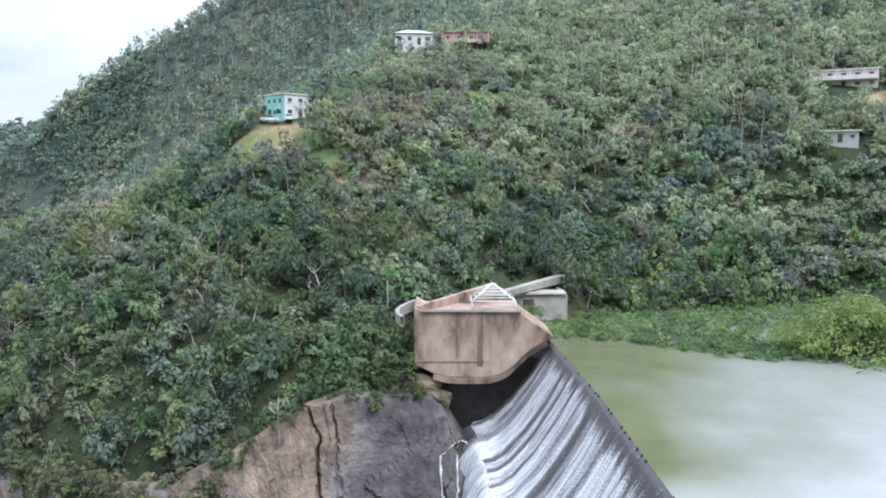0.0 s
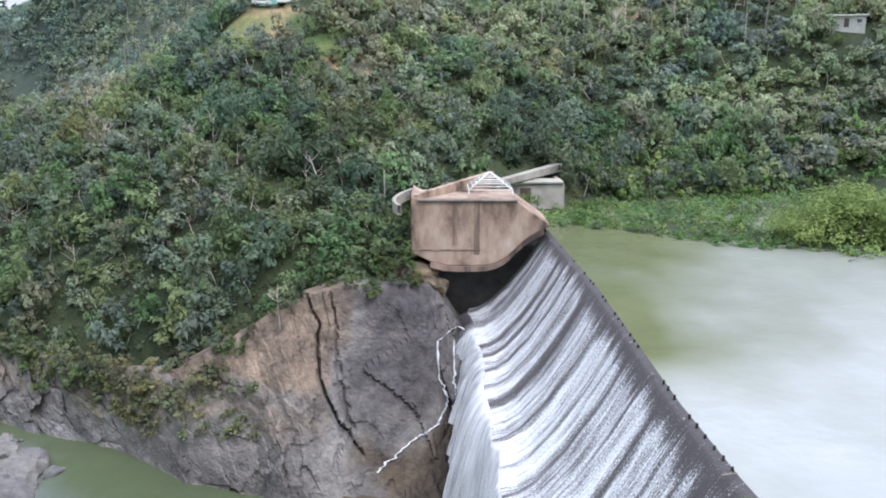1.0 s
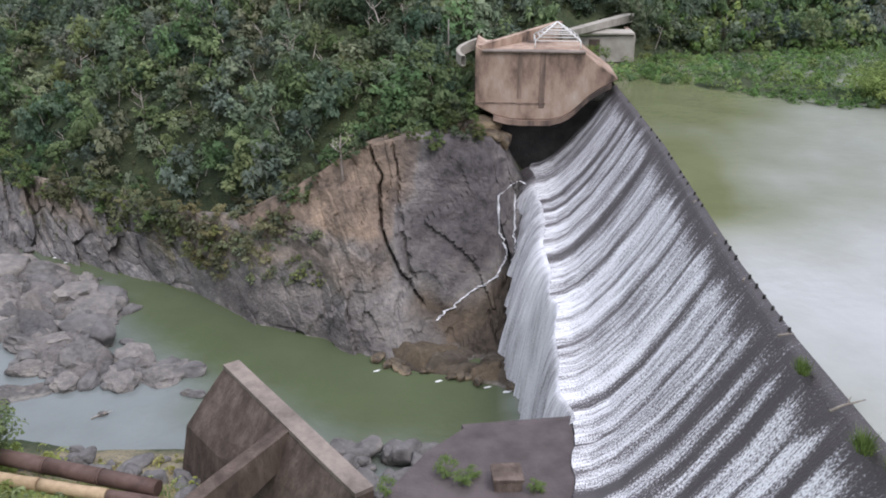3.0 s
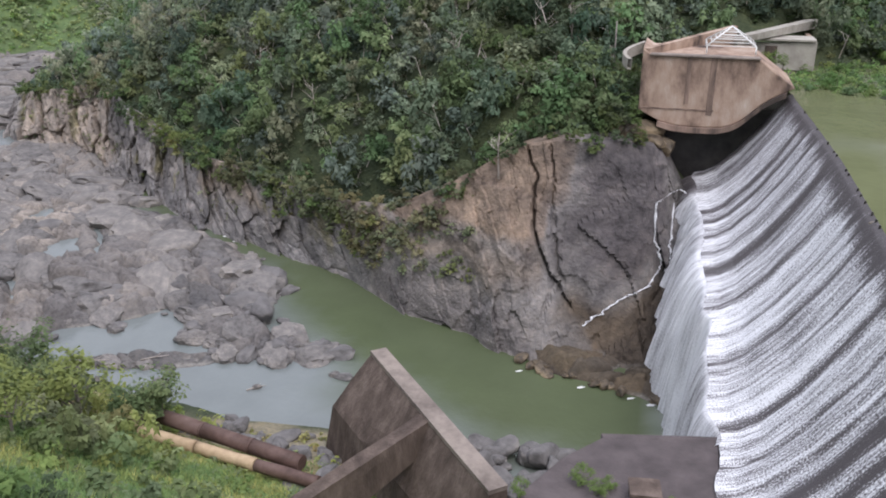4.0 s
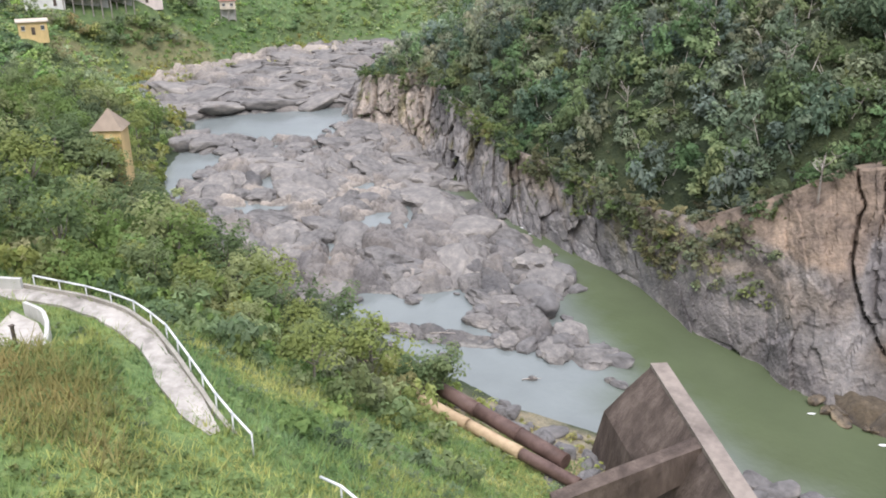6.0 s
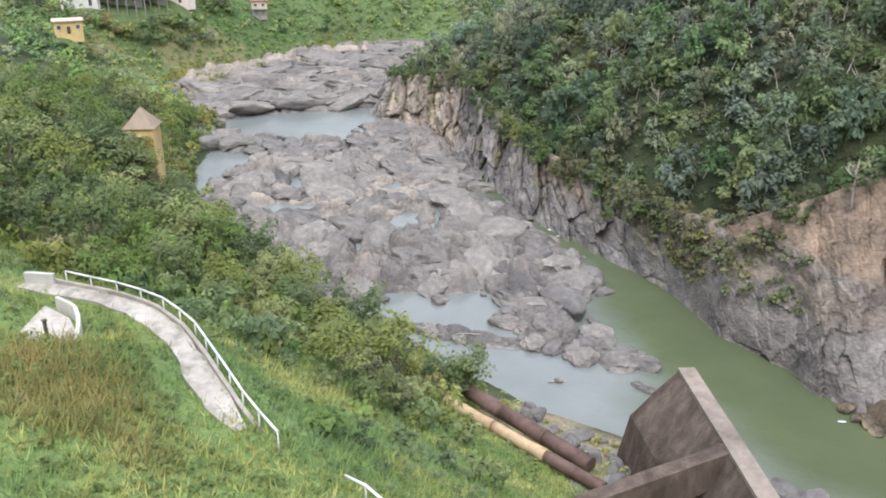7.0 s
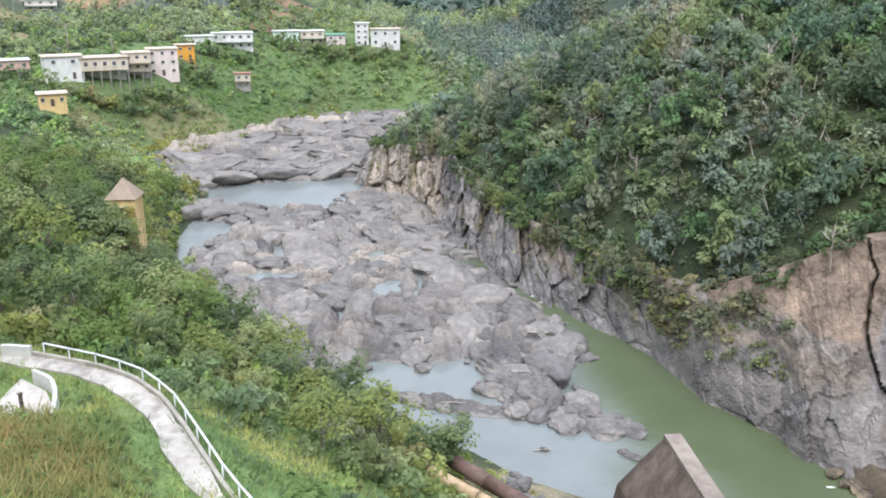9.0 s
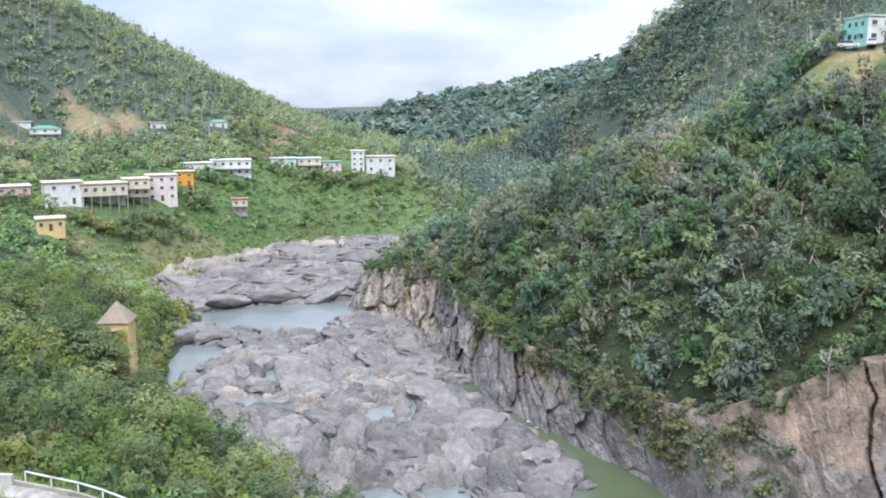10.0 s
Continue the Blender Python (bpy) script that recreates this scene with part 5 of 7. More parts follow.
def boulder(x, y, z, size, label="rounded grey boulder in the river bed", group="river boulders", kinds=ROCKS):
    ob = new("boulder", kinds[int(rng.integers(0, 10))])
    ob.matrix_world = pose(x, y, z, *(rng.random(3) * (14, 14, 360))) @ Matrix.Diagonal((size * (0.8 + 0.5 * rng.random()), size, size * (0.7 + 0.4 * rng.random()), 1))
    tagged(ob, label, "boulder", group)


sx, sy = rng.uniform(-160, -40, 1500), rng.uniform(78, 180, 1500)
sd = np.maximum(inside(sx, sy, BED), inside(sx, sy, STRIP) + 0.5)
for k in np.where(sd > 0.8)[0][:62]:
    if all(math.hypot(sx[k] - q[0], sy[k] - q[1]) > 7 for q in POOLS):
        boulder(sx[k], sy[k], 0.5 + 0.5 * rng.random(), 0.8 + 1.5 * rng.random() ** 2, "angular grey block lodged in the river rock")
for x, y, s in ((-71, 91, 1.1), (-41.5, 92, 1.7), (-38.4, 91.7, 1.9), (-56, 110, 1.6), (-53, 108, 1.2), (-54, 103.5, 1.0), (-57, 79, 0.8), (-71, 77, 1.4), (-35.6, 86.4, 0.9), (-29, 79, 1.3), (-73, 78.5, 1.1)):
    boulder(x, y, 0.1, s, "dark wet boulder standing in the pool")
# the worn slabs that cover the bed, lying along the joints of the rock
def slab_mesh(seed):
    bm = bmesh.new()
    bmesh.ops.create_icosphere(bm, subdivisions=3, radius=1)
    r = np.random.default_rng(500 + seed)
    o = Vector((seed * 5.3, seed * 2.9, 7))
    cuts = [(Vector((r.normal(), r.normal(), 0.35 * r.normal() + 0.1)).normalized(), 0.62 + 0.3 * r.random()) for _ in range(7)] + [(Vector((0.25 * r.normal(), 0.25 * r.normal(), 1)).normalized(), 0.5 + 0.2 * r.random())]
    for v in bm.verts:
        p = v.co * (1.0 + 0.3 * noise.noise(v.co * 0.9 + o))
        for n_, d_ in cuts:
            over = p.dot(n_) - d_
            if over > 0:
                p = p - n_ * over * 0.85
        g = noise.noise(v.co * 1.9 + o * 2)
        p = p * (1 + 0.10 * g + 0.06 * noise.noise(v.co * 4.5 + o) - 0.16 * math.exp(-(g / 0.07) ** 2))
        v.co = p
    for f in bm.faces:
        f.smooth = seed % 3 == 0
    me = bpy.data.meshes.new("slab")
    bm.to_mesh(me)
    bm.free()
    me.materials.append(M_SLAB)
    return me


SLABS = [slab_mesh(k) for k in range(12)]
slab_rng = np.random.default_rng(77)
jx_, jy_ = np.meshgrid(np.arange(-40, 40), np.arange(-40, 40), indexing="ij")
lu_, lv_ = (jx_.ravel() + 0.5 * (jy_.ravel() % 2) + 0.45 * slab_rng.random(jx_.size)) * 6.4, (jy_.ravel() + 0.5 * slab_rng.random(jx_.size)) * 4.3
sx_, sy_ = -100 + lu_ * 0.8 + lv_ * 0.6, 112 - lu_ * 0.6 + lv_ * 0.8
room = np.max([inside(sx_, sy_, q) for q in (BED, STRIP, ISLE)], axis=0)
slabs_n = 0
for k in np.where(room > 0.2)[0]:
    in_pool = False
    for px, py, wide, length, turn in POOLS:
        c, d = math.cos(radians(turn)), math.sin(radians(turn))
        u, v = (sx_[k] - px) * c + (sy_[k] - py) * d, -(sx_[k] - px) * d + (sy_[k] - py) * c
        in_pool |= (u / (length + 3.2)) ** 2 + (v / (wide + 3.4)) ** 2 < 1
    if in_pool or slab_rng.random() < 0.1 or slabs_n > 285:
        continue
    size = (0.7 + 1.0 * slab_rng.random() ** 2) * (0.55 if room[k] < 1.5 else 1.0)
    ob = new("river_rock", SLABS[int(slab_rng.integers(0, 12))])
    ob.matrix_world = pose(sx_[k], sy_[k], -0.1 + 0.75 * slab_rng.random() * min(1, room[k] / 3), *(slab_rng.normal(size=3) * (9, 9, 24) + (0, 0, -37))) @ Matrix.Diagonal((4.5 * size, 3.2 * size, (1.5 + 1.0 * slab_rng.random()) * size ** 0.6, 1))
    tagged(ob, "water-worn grey rock slab bedded in the river", "rock", "worn rocks of the river bed")
    slabs_n += 1
for x, y, size in ((-69.8, 80.4, 0.5), (-67.6, 81.4, 0.45), (-65.6, 81.8, 0.6), (-63.2, 82.4, 0.5), (-61.2, 82.6, 0.55), (-58.0, 82.9, 0.3), (-58.8, 90.6, 0.8), (-56.0, 90.2, 0.6), (-53.6, 90.2, 0.65), (-51.4, 90.6, 0.45),
                   (-49.6, 91.0, 0.5), (-46.6, 91.3, 0.3), (-43.5, 91.9, 0.6), (-39.7, 92.4, 0.65), (-70.8, 89.9, 0.4), (-45.1, 81.4, 0.2), (-64.8, 78.0, 0.2), (-37.2, 86.6, 0.28)):
    ob = new("river_rock", SLABS[int(slab_rng.integers(0, 12))])
    ob.matrix_world = pose(x, y, 0.1, *(slab_rng.normal(size=3) * (8, 8, 30) + (0, 0, 10))) @ Matrix.Diagonal((3.4 * size, 2.4 * size, 2.0 * size, 1))
    tagged(ob, "dark wet rock standing in the grey pool", "rock", "rocks in the pool")
shx, shy = slab_rng.uniform(-256, -165, 900), slab_rng.uniform(132, 285, 900)
shelf_room = inside(shx, shy, SHELF)
taken = []
for k in np.where((shelf_room > 2) & (shx > np.interp(shy, [135, 170, 260], [-196, -226, -236])))[0]:
    if len(taken) > 105 or any(math.hypot(shx[k] - q[0], shy[k] - q[1]) < 5.5 for q in taken):
        continue
    taken.append((shx[k], shy[k]))
    size = 0.8 + 0.9 * slab_rng.random() ** 2
    ob = new("river_rock", SLABS[int(slab_rng.integers(0, 12))])
    ob.matrix_world = pose(shx[k], shy[k], 0.9 + 0.6 * slab_rng.random(), *(slab_rng.normal(size=3) * (6, 6, 25) + (0, 0, 60))) @ Matrix.Diagonal((6.0 * size, 3.4 * size, 1.5 * size, 1))
    tagged(ob, "flat grey rock ledge along the river bend", "rock", "worn rocks of the river bend")
bx_, by_ = rng.uniform(-160, -40, 2600), rng.uniform(78, 180, 2600)
near_edge = np.abs(inside(bx_, by_, BED))
pick = np.where(near_edge < 1.6)[0][:60]
for k in pick:
    boulder(bx_[k], by_[k], 0.05 + 0.3 * rng.random(), 0.35 + 0.8 * rng.random() ** 2)
for k in range(44):
    x, y = rng.uniform(-17, -4.5), rng.uniform(66, 76)
    if inside(np.array([x]), np.array([y]), [(-17, 75), (-11, 76.5), (-5, 76), (-5, 66), (-9, 62), (-14, 68)])[0] > 0:
        boulder(x, y, 0.6 + 1.0 * rng.random(), 0.6 + 0.9 * rng.random(), "brown-grey boulder heaped beside the apron", "boulders by the apron")
for k in range(46):
    u = rng.random()
    x, y = -38 - 92 * u + rng.normal() * 1.2, 71.5 + 12 * max(0, u - 0.35) + rng.normal() * 1.0
    boulder(x, y, 0.5 + 0.5 * rng.random(), 0.4 + 0.9 * rng.random(), "pale boulder on the near bank", "boulders on the near bank")
for x, y, z, s in ((-29.5, 59, 3.2, 2.6), (-28, 62.5, 4.2, 1.3), (-26.5, 60.5, 4.2, 1.5), (-27, 63.5, 3.5, 1.1), (-31, 57.5, 3.5, 1.4), (-34, 58.8, 3.8, 2.2), (-36, 68.6, 1.8, 0.9), (-33, 67.5, 2.0, 1.1), (-40, 69, 1.6, 0.8), (-30, 66.5, 2.2, 0.9), (-44, 69.5, 1.4, 1.0), (-37.5, 70.5, 0.9, 0.7), (-31.5, 69.5, 0.9, 1.0)):
    boulder(x, y, z, s, "large grey boulder at the pipe ends", "boulders at the pipe ends")
for x, y, z, s in ((-3.2, 123.2, 24.6, 2.3), (-4.8, 121.8, 24.4, 2.0), (-1.9, 121.8, 23.4, 1.9), (-0.2, 122.6, 22.6, 1.6)):
    boulder(x, y, z, s, "brown rock wedged under the abutment", "rocks under the abutment", WET)
for k in range(16):
    x = rng.uniform(-16, 4)
    y = np.interp(x, [-19, -12, -4, 6], [99, 94, 92, 89.5]) + rng.normal() * 0.5
    boulder(x, y, 0.1 + 0.3 * rng.random(), 0.4 + 0.6 * rng.random(), "brown wet rock at the foot of the fall", "rocks at the foot of the fall", WET)

for k in range(46):
    x = rng.uniform(-47, -24)
    y = 67.5 + 0.14 * (-24 - x) + rng.normal() * 1.7
    z = max(0.0, float(land(np.array([x]), np.array([y]))[0]))
    boulder(x, y, z + 0.1, 0.25 + 0.55 * rng.random() ** 2, "pale stone on the muddy waterside", "stones on the waterside")

# ---------------------------------------------------------------- foliage
GREENS = np.array([(0.66, 0.74, 0.76), (0.78, 0.92, 0.82), (0.98, 1.05, 0.95), (0.98, 1.2, 0.75), (1.3, 1.3, 0.85), (1.45, 1.4, 1.25), (1.2, 1.15, 1.25), (1.5, 1.25, 1.1)])


def crown(leaves, clumps, seed, leaf, flatness=0.75, rise=0.9, up=1.1):
    """Leaves of one crown about 1 m in radius, three corners each: (n, 3, 3)."""
    r = np.random.default_rng(seed)
    cen = r.normal(size=(clumps, 3))
    cen /= np.linalg.norm(cen, axis=1)[:, None]
    cen *= (0.25 + 0.75 * r.random(clumps) ** 0.8)[:, None] * np.array([1, 1, flatness])
    cen[:, 2] += rise + 0.25 * r.random(clumps)
    rad = 0.16 + 0.26 * r.random(clumps)
    k = r.integers(0, clumps, leaves)
    n = r.normal(size=(leaves, 3))
    n[:, 2] = np.abs(n[:, 2]) * 1.2 - 0.35
    n /= np.linalg.norm(n, axis=1)[:, None]
    p = cen[k] + n * (rad[k] * (0.7 + 0.5 * r.random(leaves)))[:, None] * np.array([1, 1, 0.8])
    n = n + np.array([0, 0, up]) + 0.3 * r.normal(size=(leaves, 3))
    n /= np.linalg.norm(n, axis=1)[:, None]
    t = np.cross(n, r.normal(size=(leaves, 3)))
    t /= np.linalg.norm(t, axis=1)[:, None]
    b = np.cross(n, t)
    s = leaf * (0.55 + 0.9 * r.random(leaves))[:, None]
    return np.stack([p - t * s * 0.6 - b * s * 0.4, p + t * s * 0.6 - b * s * 0.4, p + b * s * 1.1], 1)


def tint_mesh(ob, T):
    a = ob.data.attributes.new("tint", "FLOAT_COLOR", "POINT")
    a.data.foreach_set("color", np.concatenate([T, np.ones((len(T), 1))], 1).astype(np.float32).ravel())


def woods(name, spots, size, leaves, clumps, leaf, label, tints=GREENS, mat=M_LEAF, flatness=0.75, rise=0.9, category="woods", seed=100, pale=None, up=1.1, tallest=1.3):
    """A joined wood: spots (n, 3), size (n,)."""
    kinds = [crown(leaves, clumps, seed + k, leaf, flatness, rise, up) for k in range(14)]
    V, T = [], []
    pick = rng.integers(0, 14, len(spots))
    turn = rng.random(len(spots)) * 6.283
    tall = 0.8 + (tallest - 0.8) * rng.random(len(spots))
    zone = (fbm(spots[:, 0] / 18, spots[:, 1] / 18, 3, 131) + 1) * 0.5 * len(tints)
    shade = tints[np.clip(zone * 1.25 - 0.12 * len(tints) + rng.normal(size=len(spots)) * 1.2, 0, len(tints) - 1).astype(int)] * (0.83 + 0.34 * rng.random((len(spots), 1)))
    shade = shade * (1 + 0.4 * fbm(spots[:, 0] / 30, spots[:, 1] / 30, 3, 133))[:, None]
    dry = np.clip((fbm(spots[:, 0] / 22, spots[:, 1] / 22, 3, 135) - 0.22) * 4, 0, 1)[:, None]
    shade = shade * (1 + dry * np.array([0.28, 0.1, 0.0]))
    # pale paints haze into the leaves: lighter and bluer
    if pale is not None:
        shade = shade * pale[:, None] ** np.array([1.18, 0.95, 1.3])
    for k in range(14):
        who = np.where(pick == k)[0]
        if not len(who):
            continue
        c, s = np.cos(turn[who]), np.sin(turn[who])
        q = kinds[k].reshape(1, -1, 3)
        X = (q[..., 0] * c[:, None] - q[..., 1] * s[:, None]) * size[who, None] + spots[who, 0, None]
        Y = (q[..., 0] * s[:, None] + q[..., 1] * c[:, None]) * size[who, None] + spots[who, 1, None]
        Z = q[..., 2] * (size * tall)[who, None] + spots[who, 2, None]
        V.append(np.stack([X, Y, Z], -1).reshape(-1, 3))
        T.append(np.repeat(shade[who], leaves * 3, axis=0))
    V, T = np.concatenate(V), np.concatenate(T)
    mottle = fbm(V[::3, 0] / 2.2 + V[::3, 2] / 3, V[::3, 1] / 2.2 - V[::3, 2] / 2, 3, 171)
    T = T * np.repeat(1 + 0.35 * mottle, 3)[:, None] * np.repeat(1 + 0.16 * fbm(V[::3, 0] / 7, V[::3, 1] / 7, 2, 177)[:, None] * np.array([1.0, 0.3, 0.2]), 3, axis=0)
    ob = mesh_of(name, V, np.arange(len(V)).reshape(-1, 3), mat)
    tint_mesh(ob, np.clip(T, 0.1, 3))
    return tagged(ob, label, category, kind="stuff")


def scatter(x0, x1, y0, y1, step):
    x, y = np.meshgrid(np.arange(x0, x1, step), np.arange(y0, y1, step), indexing="ij")
    x = (x + (rng.random(x.shape) - 0.5) * step * 1.1).ravel()
    y = (y + (rng.random(y.shape) - 0.5) * step * 1.1).ravel()
    return x, y


def bare_spots(x, y):
    """True where houses and open ground keep the trees away."""
    out = np.zeros(x.shape, bool)
    for cx, cy, ax_, ay_ in ((-35, 199, 10, 6), (-36.5, 190.5, 10, 5.5), (-47, 188, 4, 2.5), (-24, 183, 5, 3), (-20, 176, 2.5, 1.8), (-15, 177, 2.5, 1.8), (8, 221, 8, 6), (21, 222, 5, 4), (46, 211, 4, 2.5), (7, 262, 10, 5), (0, 257, 14, 4), (-8, 264, 9, 6),
                             (-376, 229, 10, 6), (-357, 187, 9, 6), (-328, 176, 7, 6), (-363, 245, 6, 5), (-308, 276, 3, 7), (-316, 296, 4, 9), (-328, 312, 5, 10), (-338, 328, 7, 12), (-382, 382, 9, 10), (-355, 393, 11, 11), (-346, 426, 12, 9), (-312, 403, 8, 6), (-274, 344, 8, 4), (-14, 205, 7, 5), (89, 190, 5, 4), (100, 212, 10, 10),
                             (-390, 200, 14, 12), (-375, 212, 11, 9), (-364, 203, 11, 9), (-378, 194, 11, 9), (-343, 248, 6, 5), (-334, 275, 6, 5), (-352, 242, 10, 7), (-341, 279, 6, 6), (-262, 325, 14, 5), (-300, 330, 9, 8), (-275, 335, 9, 7), (-330, 330, 5, 26), (-370, 232, 6, 14)):
        out |= ((x - cx) / ax_) ** 2 + ((y - cy) / ay_) ** 2 < 1
    return out


# the far bank and the slopes over the lake
x, y = scatter(-180, 135, 105, 330, 3.3)
z = land(x, y)


def wooded(x, y, z):
    ok = (side(x, y, BRINK) > np.where(x < -40, 2.6, 0.9)) & (z > 3) & ~((x > 16) & (x < 130) & (y < 151 + np.clip(x - 20, 0, 200) * 0.27)) & ~((x > -7) & (x < 17) & (y < 140)) & ~((x > 8) & (x < 23) & (y < 157.5)) & ~bare_spots(x, y)
    return ok & (y < np.interp(x, [-180, -141, -91, -54, -41, -14, 16, 60, 135], [205, 195, 220, 216, 222, 282, 296, 310, 300]))


ok = wooded(x, y, z)
big_one = rng.random(ok.sum()) ** 3
# pale grows with distance up the slope, a painted haze
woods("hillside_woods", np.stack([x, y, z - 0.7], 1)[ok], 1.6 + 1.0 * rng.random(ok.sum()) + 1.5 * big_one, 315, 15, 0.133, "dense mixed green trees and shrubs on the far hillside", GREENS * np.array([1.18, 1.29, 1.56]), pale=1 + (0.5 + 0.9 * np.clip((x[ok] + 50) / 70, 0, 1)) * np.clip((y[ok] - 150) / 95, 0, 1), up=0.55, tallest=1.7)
x, y = scatter(-180, 135, 105, 300, 1.9)
z = land(x, y)
ok = wooded(x, y, z)
# darker tint paints the shade between crowns; pale adds haze uphill
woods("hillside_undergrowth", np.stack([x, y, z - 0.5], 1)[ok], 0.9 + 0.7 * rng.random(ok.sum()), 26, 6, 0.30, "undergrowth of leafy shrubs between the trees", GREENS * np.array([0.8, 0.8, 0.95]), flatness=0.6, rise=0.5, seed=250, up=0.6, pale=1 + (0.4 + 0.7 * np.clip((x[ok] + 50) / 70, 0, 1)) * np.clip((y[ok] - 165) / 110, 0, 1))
# shrubs that hang over the brink of the cliff
bl = np.concatenate([along(BRINK[2:], 1.3), along([(-5.6, 117.5, 25.5), (-6.2, 122, 27.5), (-6.6, 128, 29.5), (-7, 136, 31)], 0.9), along([(-8, 116, 25), (-9, 124, 28), (-10, 132, 31)], 1.2), along([(p[0] + 0.4, p[1] - 1.6, p[2] - 2.2) for p in BRINK[5:8]], 1.6)])
bl = bl + np.stack([rng.normal(size=len(bl)) * 0.9, rng.normal(size=len(bl)) * 1.2, -0.2 + rng.normal(size=len(bl)) * 0.6], 1)
woods("brink_shrubs", bl, 0.75 + 0.85 * rng.random(len(bl)), 200, 9, 0.18, "shrubs and grasses hanging over the cliff edge", flatness=0.9, rise=0.4, seed=300)
cl_ok = np.where((S > 44) & (CZ > 2.5) & (V < 1.0) & (fbm(S / 6, CZ / 5, 3, 191) > 0.12))
cl_k = rng.choice(len(cl_ok[0]), min(130, len(cl_ok[0])), replace=False)
cu, cv = cl_ok[0][cl_k], cl_ok[1][cl_k]
cpt = np.stack([(CX + nx[U] * push)[cu, cv], (CY + ny[U] * push)[cu, cv], CZ[cu, cv] - 0.4], 1)
woods("cliff_greenery", cpt, 0.45 + 0.6 * rng.random(len(cpt)), 60, 6, 0.2, "tufts and creepers rooted in the cliff ledges", GREENS[[2, 4, 5, 4, 7]] * 1.25, flatness=0.9, rise=0.3, category="creepers", seed=340)
hg = np.where((S > 40) & (S < 165) & (V > np.interp(S, [40, 60, 66, 76, 80, 84, 165], [0.55, 0.5, 0.75, 0.85, 0.45, 0.85, 0.85]) + 0.22 * fbm(S / 9, CZ / 30, 3, 193)) & (V < 1.02))
hk = rng.choice(len(hg[0]), 330, replace=False)
hu, hv = hg[0][hk], hg[1][hk]
hpt = np.stack([(CX + nx[U] * push)[hu, hv], (CY + ny[U] * push)[hu, hv] - 0.2, CZ[hu, hv] - 0.5], 1)
woods("hanging_shrubs", hpt, 0.7 + 1.0 * rng.random(len(hpt)), 110, 8, 0.18, "shrubs spilling down the upper cliff", GREENS * np.array([1.2, 1.2, 1.25]), flatness=0.9, rise=0.35, category="shrubs", seed=360, up=0.6)
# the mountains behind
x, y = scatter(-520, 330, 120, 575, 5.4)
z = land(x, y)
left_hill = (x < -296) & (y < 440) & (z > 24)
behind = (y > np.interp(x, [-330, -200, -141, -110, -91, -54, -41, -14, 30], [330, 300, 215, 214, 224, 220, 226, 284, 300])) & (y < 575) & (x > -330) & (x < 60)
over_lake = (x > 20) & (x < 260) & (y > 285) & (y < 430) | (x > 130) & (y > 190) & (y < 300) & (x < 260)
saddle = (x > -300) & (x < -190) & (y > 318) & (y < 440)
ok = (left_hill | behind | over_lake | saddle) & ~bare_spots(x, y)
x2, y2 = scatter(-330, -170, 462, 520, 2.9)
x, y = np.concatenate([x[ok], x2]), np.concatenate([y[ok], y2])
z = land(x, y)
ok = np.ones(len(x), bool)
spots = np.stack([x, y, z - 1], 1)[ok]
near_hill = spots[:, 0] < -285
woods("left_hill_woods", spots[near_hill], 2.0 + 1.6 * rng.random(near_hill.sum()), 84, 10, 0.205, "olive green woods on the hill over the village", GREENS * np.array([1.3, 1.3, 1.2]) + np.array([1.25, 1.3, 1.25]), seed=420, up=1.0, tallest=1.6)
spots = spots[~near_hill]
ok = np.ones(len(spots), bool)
# bluish lift over the greens: painted haze on top of storm grey
woods("mountain_woods", spots, 2.2 + 1.8 * rng.random(ok.sum()), 76, 10, 0.20, "grey-green storm-thinned woods on the mountains, haze painted into the tint", GREENS * np.array([0.9, 0.9, 1.0]) + np.array([1.1, 1.22, 2.05]), seed=400, up=1.0, tallest=1.9)
x, y = scatter(-480, 60, 120, 540, 4.6)
z = land(x, y)
ok = ((x < -296) & (y < 430) & (z > 24) | (y > np.interp(x, [-330, -200, -141, -110, -91, -54, -41, -14, 30], [330, 300, 215, 214, 222, 218, 224, 284, 300])) & (y < 520) & (x > -330) | (x > -300) & (x < -190) & (y > 318) & (y < 440)) & ~bare_spots(x, y)
# scrub carries the same painted haze
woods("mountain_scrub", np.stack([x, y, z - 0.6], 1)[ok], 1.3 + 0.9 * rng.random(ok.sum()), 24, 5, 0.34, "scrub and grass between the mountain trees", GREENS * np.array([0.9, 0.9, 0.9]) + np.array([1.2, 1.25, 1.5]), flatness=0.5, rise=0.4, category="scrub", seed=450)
x, y = scatter(-900, -300, 445, 1150, 15)
ok = ~((x < -420) & (y < 640))
x, y = x[ok], y[ok]
z = land(x, y)
# blue-grey lift is distance haze put into the tint
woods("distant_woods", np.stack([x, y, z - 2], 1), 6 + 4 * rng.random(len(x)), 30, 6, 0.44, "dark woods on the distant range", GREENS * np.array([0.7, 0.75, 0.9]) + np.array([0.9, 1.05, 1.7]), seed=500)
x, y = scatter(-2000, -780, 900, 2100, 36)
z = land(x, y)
# strongest painted haze, for the farthest hills
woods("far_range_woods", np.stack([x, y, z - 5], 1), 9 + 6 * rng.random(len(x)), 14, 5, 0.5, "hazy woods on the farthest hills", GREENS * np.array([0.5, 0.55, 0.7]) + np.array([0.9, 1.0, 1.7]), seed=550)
# scrub and tan grass over the bank end of the rock shelf
x, y = scatter(-257, -190, 134, 268, 2.0)
ok = (x < np.interp(y, [135, 170, 260], [-198, -226, -236]) + 5 * fbm(x / 8, y / 8, 3, 195)) & (side(x, y, NEAR_BANK) > -3) & (fbm(x / 7, y / 7, 3, 197) > -0.12)
